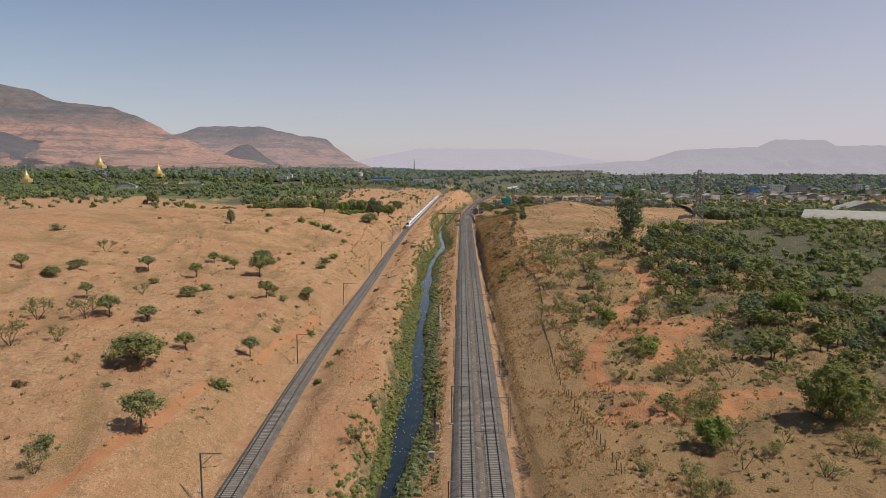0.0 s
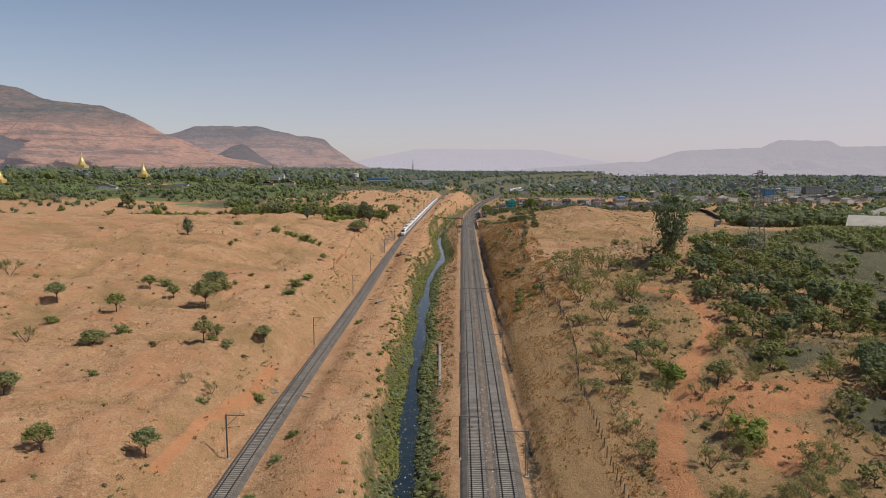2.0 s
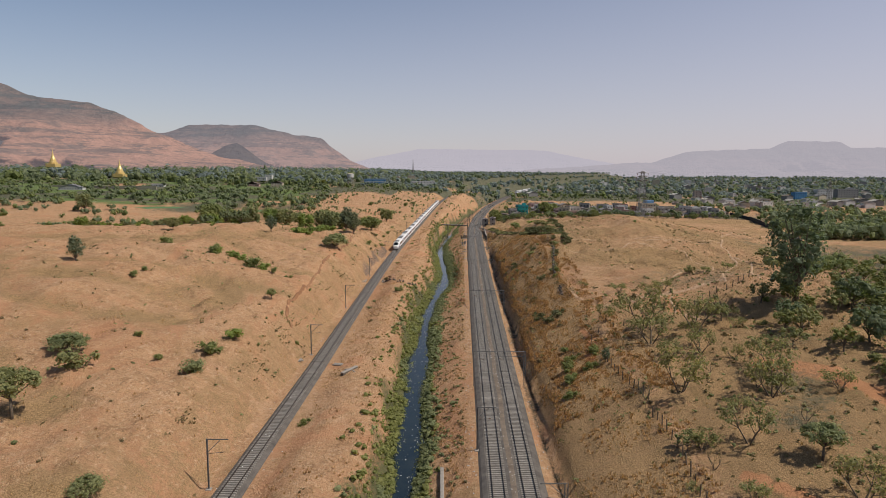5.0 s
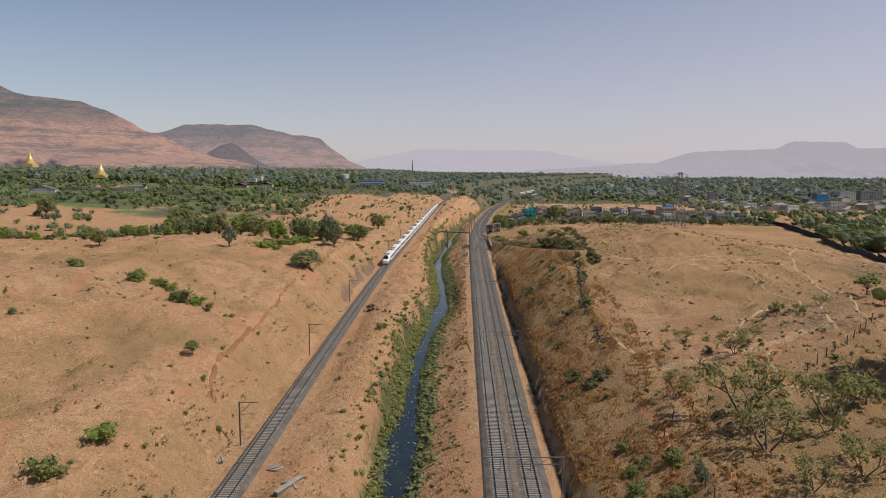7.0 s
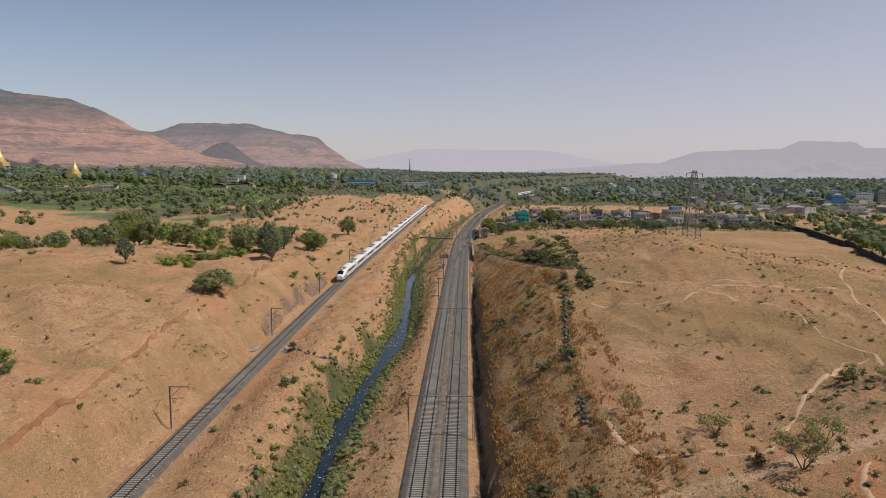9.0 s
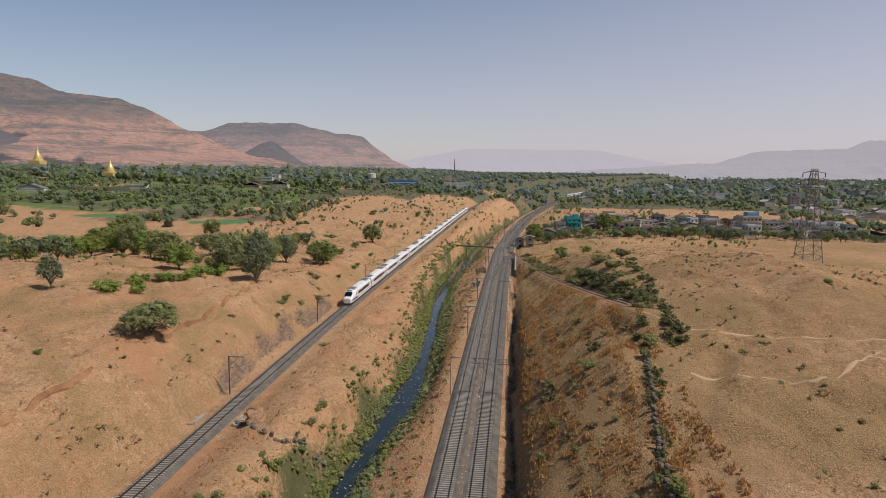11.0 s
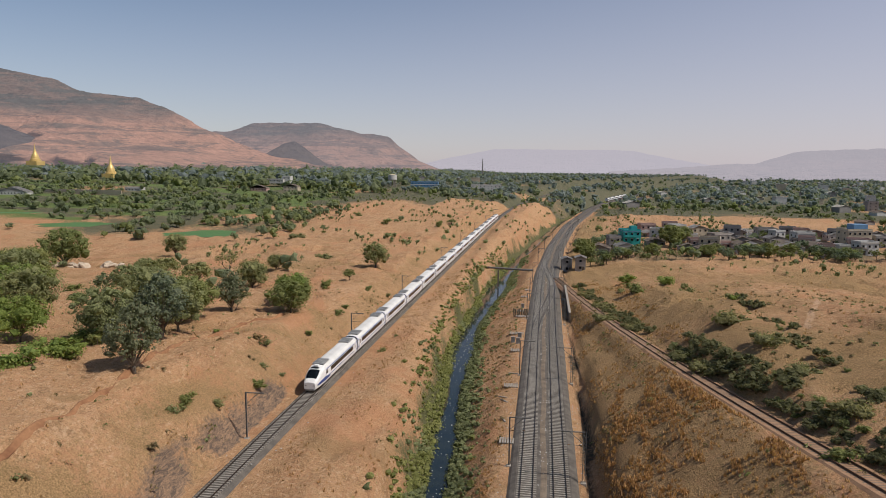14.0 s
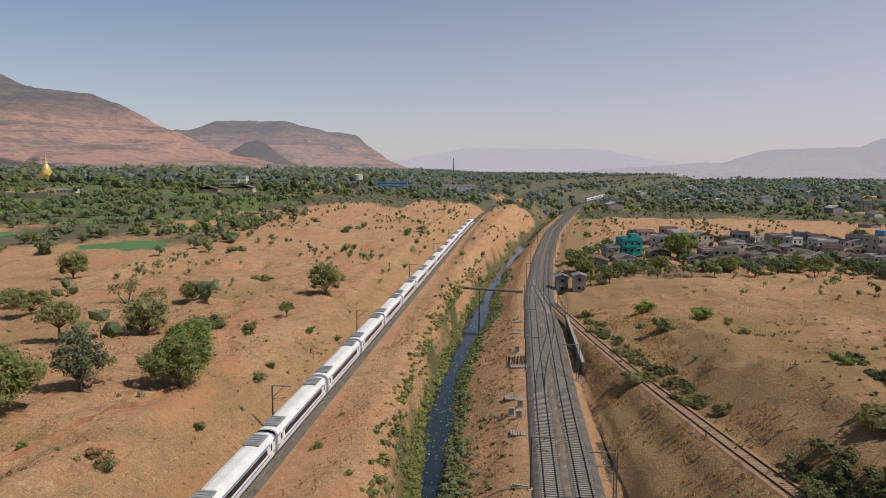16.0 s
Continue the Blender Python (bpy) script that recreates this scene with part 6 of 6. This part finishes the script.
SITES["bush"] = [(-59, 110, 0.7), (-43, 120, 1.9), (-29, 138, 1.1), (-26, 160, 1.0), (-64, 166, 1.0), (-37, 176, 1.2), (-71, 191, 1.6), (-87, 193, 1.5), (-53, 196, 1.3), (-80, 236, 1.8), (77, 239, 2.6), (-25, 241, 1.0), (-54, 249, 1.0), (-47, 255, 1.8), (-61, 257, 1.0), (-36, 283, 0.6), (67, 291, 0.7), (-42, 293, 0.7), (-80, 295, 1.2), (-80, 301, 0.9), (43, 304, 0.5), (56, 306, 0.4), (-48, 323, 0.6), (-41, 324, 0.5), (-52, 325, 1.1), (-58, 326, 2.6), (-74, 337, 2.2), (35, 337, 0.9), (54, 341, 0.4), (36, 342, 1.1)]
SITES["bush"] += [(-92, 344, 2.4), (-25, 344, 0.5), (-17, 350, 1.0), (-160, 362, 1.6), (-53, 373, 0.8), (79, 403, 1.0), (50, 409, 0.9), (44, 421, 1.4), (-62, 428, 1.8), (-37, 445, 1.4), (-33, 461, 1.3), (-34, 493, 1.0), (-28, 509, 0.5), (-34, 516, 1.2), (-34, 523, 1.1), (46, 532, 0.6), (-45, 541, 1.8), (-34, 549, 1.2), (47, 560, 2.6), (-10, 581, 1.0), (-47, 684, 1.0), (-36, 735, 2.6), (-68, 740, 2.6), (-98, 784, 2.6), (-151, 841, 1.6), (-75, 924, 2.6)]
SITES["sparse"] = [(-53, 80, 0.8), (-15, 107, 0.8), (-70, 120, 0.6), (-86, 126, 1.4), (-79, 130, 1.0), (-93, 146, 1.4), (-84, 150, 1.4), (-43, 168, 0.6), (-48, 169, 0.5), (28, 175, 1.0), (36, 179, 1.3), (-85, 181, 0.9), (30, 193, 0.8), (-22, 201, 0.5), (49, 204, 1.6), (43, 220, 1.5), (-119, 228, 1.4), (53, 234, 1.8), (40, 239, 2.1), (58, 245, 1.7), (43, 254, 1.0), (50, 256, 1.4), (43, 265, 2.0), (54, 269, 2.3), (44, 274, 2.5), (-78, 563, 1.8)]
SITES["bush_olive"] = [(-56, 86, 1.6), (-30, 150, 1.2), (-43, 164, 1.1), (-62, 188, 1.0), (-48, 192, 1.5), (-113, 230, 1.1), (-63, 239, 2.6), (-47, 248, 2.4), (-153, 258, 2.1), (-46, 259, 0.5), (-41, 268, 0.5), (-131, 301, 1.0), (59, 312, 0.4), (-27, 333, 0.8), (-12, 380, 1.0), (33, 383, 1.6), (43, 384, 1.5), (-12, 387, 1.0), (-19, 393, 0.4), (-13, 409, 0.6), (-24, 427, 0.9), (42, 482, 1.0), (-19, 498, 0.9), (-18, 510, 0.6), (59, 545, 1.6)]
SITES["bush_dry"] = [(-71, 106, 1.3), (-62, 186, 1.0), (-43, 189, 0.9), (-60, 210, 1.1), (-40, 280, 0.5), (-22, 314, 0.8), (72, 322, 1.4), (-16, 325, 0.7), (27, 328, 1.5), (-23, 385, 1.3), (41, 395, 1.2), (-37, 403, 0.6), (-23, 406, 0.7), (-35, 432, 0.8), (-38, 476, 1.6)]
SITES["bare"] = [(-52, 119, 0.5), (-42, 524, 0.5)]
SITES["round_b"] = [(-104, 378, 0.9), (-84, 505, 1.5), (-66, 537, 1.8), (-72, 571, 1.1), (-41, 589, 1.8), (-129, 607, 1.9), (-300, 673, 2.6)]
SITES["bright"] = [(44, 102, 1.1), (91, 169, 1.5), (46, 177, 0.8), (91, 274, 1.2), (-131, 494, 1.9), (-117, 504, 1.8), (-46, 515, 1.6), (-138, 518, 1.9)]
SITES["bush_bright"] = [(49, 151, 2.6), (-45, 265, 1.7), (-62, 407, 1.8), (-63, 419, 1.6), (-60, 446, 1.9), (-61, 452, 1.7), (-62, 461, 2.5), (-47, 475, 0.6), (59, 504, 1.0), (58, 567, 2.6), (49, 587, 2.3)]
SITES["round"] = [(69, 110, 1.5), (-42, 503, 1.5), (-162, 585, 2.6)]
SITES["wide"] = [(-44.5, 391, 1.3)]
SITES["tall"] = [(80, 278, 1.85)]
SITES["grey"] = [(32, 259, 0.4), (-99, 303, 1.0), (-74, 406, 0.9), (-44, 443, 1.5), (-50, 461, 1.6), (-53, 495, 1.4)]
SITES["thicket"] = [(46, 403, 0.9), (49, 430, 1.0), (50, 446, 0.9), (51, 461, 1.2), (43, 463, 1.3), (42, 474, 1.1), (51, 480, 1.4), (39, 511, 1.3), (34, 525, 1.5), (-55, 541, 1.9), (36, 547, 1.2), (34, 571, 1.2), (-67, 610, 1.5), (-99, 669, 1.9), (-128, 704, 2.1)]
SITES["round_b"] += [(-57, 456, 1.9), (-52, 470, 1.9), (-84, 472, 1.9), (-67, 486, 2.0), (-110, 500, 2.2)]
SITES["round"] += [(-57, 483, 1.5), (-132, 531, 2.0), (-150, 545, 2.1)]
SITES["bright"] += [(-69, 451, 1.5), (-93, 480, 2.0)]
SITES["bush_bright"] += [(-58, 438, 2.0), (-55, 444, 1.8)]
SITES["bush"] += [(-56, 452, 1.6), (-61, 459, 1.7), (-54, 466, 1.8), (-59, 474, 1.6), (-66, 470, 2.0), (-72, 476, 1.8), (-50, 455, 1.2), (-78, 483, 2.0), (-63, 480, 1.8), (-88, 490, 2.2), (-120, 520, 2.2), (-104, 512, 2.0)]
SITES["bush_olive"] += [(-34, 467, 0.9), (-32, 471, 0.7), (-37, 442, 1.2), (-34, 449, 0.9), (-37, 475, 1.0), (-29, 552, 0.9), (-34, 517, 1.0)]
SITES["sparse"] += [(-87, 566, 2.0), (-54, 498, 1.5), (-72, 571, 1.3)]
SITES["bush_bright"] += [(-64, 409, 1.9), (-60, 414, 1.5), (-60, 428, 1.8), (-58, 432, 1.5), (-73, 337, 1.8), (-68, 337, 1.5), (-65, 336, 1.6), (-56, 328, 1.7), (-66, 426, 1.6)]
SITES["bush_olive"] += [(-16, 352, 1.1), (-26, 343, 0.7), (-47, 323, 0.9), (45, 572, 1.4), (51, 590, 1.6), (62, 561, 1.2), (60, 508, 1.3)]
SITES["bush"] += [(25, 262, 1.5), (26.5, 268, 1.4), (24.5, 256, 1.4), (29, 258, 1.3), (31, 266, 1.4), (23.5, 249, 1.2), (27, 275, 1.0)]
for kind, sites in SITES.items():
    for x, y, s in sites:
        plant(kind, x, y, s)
# the wooded hill: dense at its back, thin towards the line
RF = random.Random(44)
fill = []
count = 0
while count < 330:
    x, y = RF.uniform(30, 112), RF.uniform(88, 340)
    dense = min(1.0, max(0.0, (x - 46) / 45)) * min(1.0, max(0.15, (y - 95) / 60))
    if y > 285:
        dense *= max(0.0, (x - 85 - (y - 285) * 0.6) / 20)
    red = max(near_line(x, y, RED_PATHS[0][0], 3.4), inside(x, y, 64, 163, 16, 6, 35))
    if red > 0.55 or x < XD(y) + 22 or RF.random() > (0.34 if 175 < y < 285 else 0.14) + 0.66 * min(1.0, dense):
        continue
    if dense > 0.45:
        kind = RF.choice(("lite_olive", "lite_olive", "lite_green", "lite_green", "lite_round", "bush", "bush_olive", "lite_olive"))
        s = RF.uniform(0.8, 1.35)
    else:
        kind = RF.choice(("sparse", "sparse", "sparse_b", "sparse_b", "bare", "bush_olive", "bush_dry", "lite_olive"))
        s = RF.uniform(0.6, 1.15)
    fill.append((kind, x, y, s))
    count += 1
# thin young trees below the wooded hill
count = 0
while count < 265:
    x, y = RF.uniform(30, 118), RF.uniform(86, 215)
    if x < XD(y) + 20 or max(near_line(x, y, RED_PATHS[0][0], 3.0), inside(x, y, 64, 163, 15, 6, 35)) > 0.6:
        continue
    fill.append((RF.choice(("sparse", "sparse", "sparse_b", "bare", "bush_olive", "sparse_b", "bare", "sparse_b")), x, y, RF.uniform(0.5, 1.0)))
    count += 1
joined_plants("hill_trees", fill, "thin trees and scrub over the hill slope")
fill = []
# thorn thickets along the siding and the ridge above it
for k in range(150):
    y = RF.uniform(412, 480) if k % 5 < 3 else RF.uniform(502, 592)
    fill.append((RF.choice(("lite_thicket", "lite_thicket", "lite_thicket", "bush")), XSID(y) + RF.uniform(2.8, 6.2), y, RF.uniform(0.4, 0.75)))
for k in range(60):
    y = RF.uniform(378, 512)
    fill.append((RF.choice(("lite_thicket", "lite_thicket", "bush")), 50 + 0.11 * (y - 407) + RF.uniform(-1.3, 1.3), y, RF.uniform(0.35, 0.65)))
for k in range(30):
    y = RF.uniform(262, 420)
    fill.append((RF.choice(("lite_thicket", "bush_dry", "bush_dry")), XD(y) + RF.uniform(10, 22), y, RF.uniform(0.5, 0.95)))
for k in range(26):
    y = RF.uniform(341, 396)
    fill.append((RF.choice(("lite_thicket", "lite_thicket", "bush")), 35.4 + 0.16 * (y - 339) + RF.uniform(-1.1, 1.1), y, RF.uniform(0.3, 0.55)))
for x, y, q in ((27, 370, 0.8), (31, 378, 0.9), (25, 364, 0.7), (34, 362, 0.6), (29, 360, 0.8), (24, 384, 0.6), (38, 396, 0.7)):
    fill.append(("bush_olive", x, y, q))
joined_plants("thorn_thickets", fill, "dark thorn thickets along the siding bank")
fill = []
# trees in and before the settlement
for k in range(165):
    x, y = RF.uniform(42, 235), RF.uniform(640, 664) if k < 115 else RF.uniform(664, 775)
    if x < 48 and y < 640:
        continue
    fill.append((RF.choice(("lite_round", "lite_green", "lite_green", "lite_olive")), x, y, RF.uniform(0.7, 1.2)))
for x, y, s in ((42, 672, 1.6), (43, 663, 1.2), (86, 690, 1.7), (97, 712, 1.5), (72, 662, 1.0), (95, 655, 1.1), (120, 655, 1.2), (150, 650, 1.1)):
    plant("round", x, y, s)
joined_plants("settlement_trees", fill, "broadleaf trees among the low houses")
fill = []
# scrub behind the left ridge
for k in range(46):
    x, y = RF.uniform(-190, -85), RF.uniform(395, 520)
    fill.append((RF.choice(("bright", "lite_green", "bush", "lite_round", "lite_thicket", "bush_bright")), x, y, RF.uniform(0.7, 1.3)))
joined_plants("ridge_scrub", fill, "green scrub behind the bare ridge")

# ---- low growth: reeds on the banks, dry grass, weeds, litter ----
RG = random.Random(55)


def sprays(name, spots, leaf, size, label, per=7, rise=0.5, category="undergrowth"):
    verts, faces = [], []
    for x, y, s in spots:
        z = gz(x, y)
        for _ in range(per):
            d = rand_dir(RG)
            p = Vector((x + d.x * s * 0.55, y + d.y * s * 0.55, z + abs(d.z) * s * rise + 0.1))
            nrm = (rand_dir(RG) + Vector((0, 0, 0.5))).normalized()
            u = nrm.orthogonal().normalized()
            w = nrm.cross(u)
            q = size * s * RG.uniform(0.6, 1.3)
            i = len(verts)
            verts += [tuple(p + u * q), tuple(p + w * q * 0.5), tuple(p - u * q), tuple(p - w * q * 0.5)]
            faces.append((i, i + 1, i + 2, i + 3))
    tagged(new(name, mesh_from(name, verts, faces, M[leaf])), label, category, kind="stuff")


def blades(name, spots, mat, label):
    verts, faces = [], []
    for x, y, s in spots:
        z = gz(x, y) - 0.05
        for _ in range(5):
            a, t = RG.uniform(0, 6.28), RG.uniform(0.1, 0.5)
            c, n = math.cos(a), math.sin(a)
            ox, oy = x + RG.uniform(-0.3, 0.3) * s, y + RG.uniform(-0.3, 0.3) * s
            h = s * RG.uniform(0.5, 1.1)
            i = len(verts)
            verts += [(ox - 0.22 * s * n, oy + 0.22 * s * c, z), (ox + 0.22 * s * n, oy - 0.22 * s * c, z), (ox + c * h * t, oy + n * h * t, z + h)]
            faces.append((i, i + 1, i + 2))
    tagged(new(name, mesh_from(name, verts, faces, M[mat])), label, "grass", kind="stuff")


bank, bank2 = [], []
for _ in range(10500):
    y = RG.uniform(82, 720)
    side = RG.choice((-1, 1))
    u = 1.6 + 2.6 * max(0.0, 1 - abs(y - 620) / 24) ** 0.5 + abs(RG.gauss(0, 2.7 if side < 0 else 2.0)) + 1.1 * noise.noise((y * 0.06, side * 5, 1))
    x = XS(y) + side * u
    k = noise.noise((x * 0.25, y * 0.1, 9))
    if k < -0.4 or x > XD(y) - 8.0:
        continue
    (bank if k + 0.25 * side < 0.0 else bank2).append((x, y, RG.uniform(0.5, 1.45)))
for _ in range(800):
    y = RG.uniform(82, 590)
    x = XS(y) + RG.uniform(-2.0, 2.0)
    if noise.noise((x * 0.5, y * 0.12, 4)) > 0.22:
        bank.append((x, y, 0.5))


def mounds(name, spots, leaf, label):
    """Low leafy mounds: ragged masses with sprays over them."""
    verts, faces = [], []
    for x, y, q in spots:
        c = (x, y, gz(x, y) + 0.25 * q)
        add_lump(verts, faces, c, 0.45 * q, 0.7, RG.uniform(0, 90), 1, 1.0)
        for _ in range(8):
            add_spray(RG, verts, faces, c, q * RG.uniform(0.4, 1.15), 0.7, 0.25)
    tagged(new(name, mesh_from(name, verts, faces, M[leaf])), label, "undergrowth", kind="stuff")


mounds("bank_reeds", bank, "leaf_green", "rank green weeds along the stream banks")
mounds("bank_weeds", bank2, "leaf_olive", "olive weeds along the stream banks")
low, low2 = [], []
for _ in range(4600):
    r = RG.random()
    y = RG.uniform(86, 320) if r < 0.72 else RG.uniform(86, 600)
    x = RG.uniform(XD(y) + 22, 125) if r < 0.72 else (RG.uniform(XS(y) + 4.5, XD(y) - 7) if r < 0.86 else RG.uniform(-125, XL(y) - 6))
    if max(near_line(x, y, RED_PATHS[0][0], 2.4), inside(x, y, 64, 163, 16, 6, 35)) > 0.6 or 390 < y and abs(x - XSID(y)) < 3:
        continue
    (low if RG.random() < 0.45 else low2).append((x, y, RG.uniform(0.25, 0.8)))
for _ in range(1500):
    y = RG.uniform(335, 560)
    x = RG.uniform(XD(y) + 30, 150)
    if noise.noise((x * 0.05, y * 0.03, 61.0)) > -0.05 and not (390 < y and abs(x - XSID(y)) < 3):
        (low if RG.random() < 0.25 else low2).append((x, y, RG.uniform(0.3, 0.75)))
mounds("low_weeds", low, "leaf_olive", "low olive weeds on the dry slopes")
mounds("withered_weeds", low2, "leaf_dry", "withered brown weeds on the dry slopes")
dry, scrub = [], []
for _ in range(38000):
    y = RG.uniform(85, 600)
    r = RG.random()
    if r < 0.42:
        x = XD(y) + RG.uniform(8, 28)
    elif r < 0.60:
        x = RG.uniform(XS(y) + 4, XD(y) - 6.5)
    elif r < 0.72:
        x = RG.uniform(XL(y) + 4, XS(y) - 5)
    elif r < 0.86:
        x = XL(y) - RG.uniform(4.2, 60)
    else:
        x = XD(y) + RG.uniform(28, 100)
    if not free_spot(x, y) and abs(x - XD(y)) < 6.6 or 400 < y < 600 and abs(x - XSID(y)) < 2.2 or noise.noise((x * 0.12, y * 0.12, 3)) < -0.1:
        continue
    dry.append((x, y, RG.uniform(0.2, 0.5) if r > 0.42 else RG.uniform(0.3, 0.65)))
blades("dry_grass", dry, "straw", "straw-coloured dry grass tufts")
tall, tall2 = [], []
for _ in range(30000):
    y = RG.uniform(240, 470)
    u = RG.uniform(8.5, 30)
    x = XD(y) + u
    if y > 398 and x > XSID(y) - 2.5 or noise.noise((x * 0.55, y * 0.10, 41.0)) + 0.5 * noise.noise((x * 0.07, y * 0.05, 8.0)) < -0.02:
        continue
    (tall if RG.random() < 0.6 else tall2).append((x, y, RG.uniform(0.28, 0.62)))
blades("tall_grass", tall, "straw", "tall dry grass over the cutting side")
blades("withered_grass", tall2, "straw_dark", "tall brown withered grass over the cutting side")
weeds, weeds2 = [], []
for _ in range(2600):
    y = RG.uniform(85, 620)
    x = RG.uniform(-130, 110)
    if abs(x - XD(y)) < 7 or abs(x - XL(y)) < 3.5 or abs(x - XS(y)) < 3 or noise.noise((x * 0.03, y * 0.03, 12)) < -0.05:
        continue
    (weeds if RG.random() < 0.45 else weeds2).append((x, y, RG.uniform(0.3, 0.9)))
for _ in range(1500):
    y = RG.uniform(85, 560)
    x = XD(y) + RG.uniform(7.5, 24) if RG.random() < 0.6 else XL(y) - RG.uniform(4.5, 12)
    if noise.noise((x * 0.1, y * 0.04, 20)) > 0.0:
        (weeds2 if RG.random() < 0.7 else weeds).append((x, y, RG.uniform(0.5, 1.2)))
sprays("weeds", weeds, "leaf_olive", 0.26, "small olive weeds on the dry ground", 8)
sprays("dry_weeds", weeds2, "leaf_dry", 0.26, "brown withered weeds on the dry ground", 8)
verts, faces = [], []
for _ in range(2600):
    y = RG.uniform(84, 640)
    r = RG.random()
    x = XD(y) + RG.choice((-6.2, 5.9, 0.0)) + RG.uniform(-0.8, 0.8) if r < 0.55 else (XS(y) + RG.uniform(-2.2, 2.4) if r < 0.85 else XL(y) + RG.uniform(-4.5, 4.5))
    z = WATER + 0.02 if abs(x - XS(y)) < 2.2 else (ZD(y) - 0.25 if abs(x - XD(y)) < 4.5 else (ZL(y) - 0.25 if abs(x - XL(y)) < 2 else gz(x, y) + 0.03))
    s, a = RG.uniform(0.06, 0.19), RG.uniform(0, 6.28)
    c, n = math.cos(a) * s, math.sin(a) * s
    i = len(verts)
    verts += [(x + c, y + n, z), (x - n * 0.7, y + c * 0.7, z), (x - c, y - n, z), (x + n * 0.7, y - c * 0.7, z), (x, y, z + s * 0.7)]
    faces += [(i, i + 1, i + 4), (i + 1, i + 2, i + 4), (i + 2, i + 3, i + 4), (i + 3, i, i + 4)]
tagged(new("litter", mesh_from("litter", verts, faces, M["paper"])), "pale scattered litter and stones", "litter", kind="stuff")
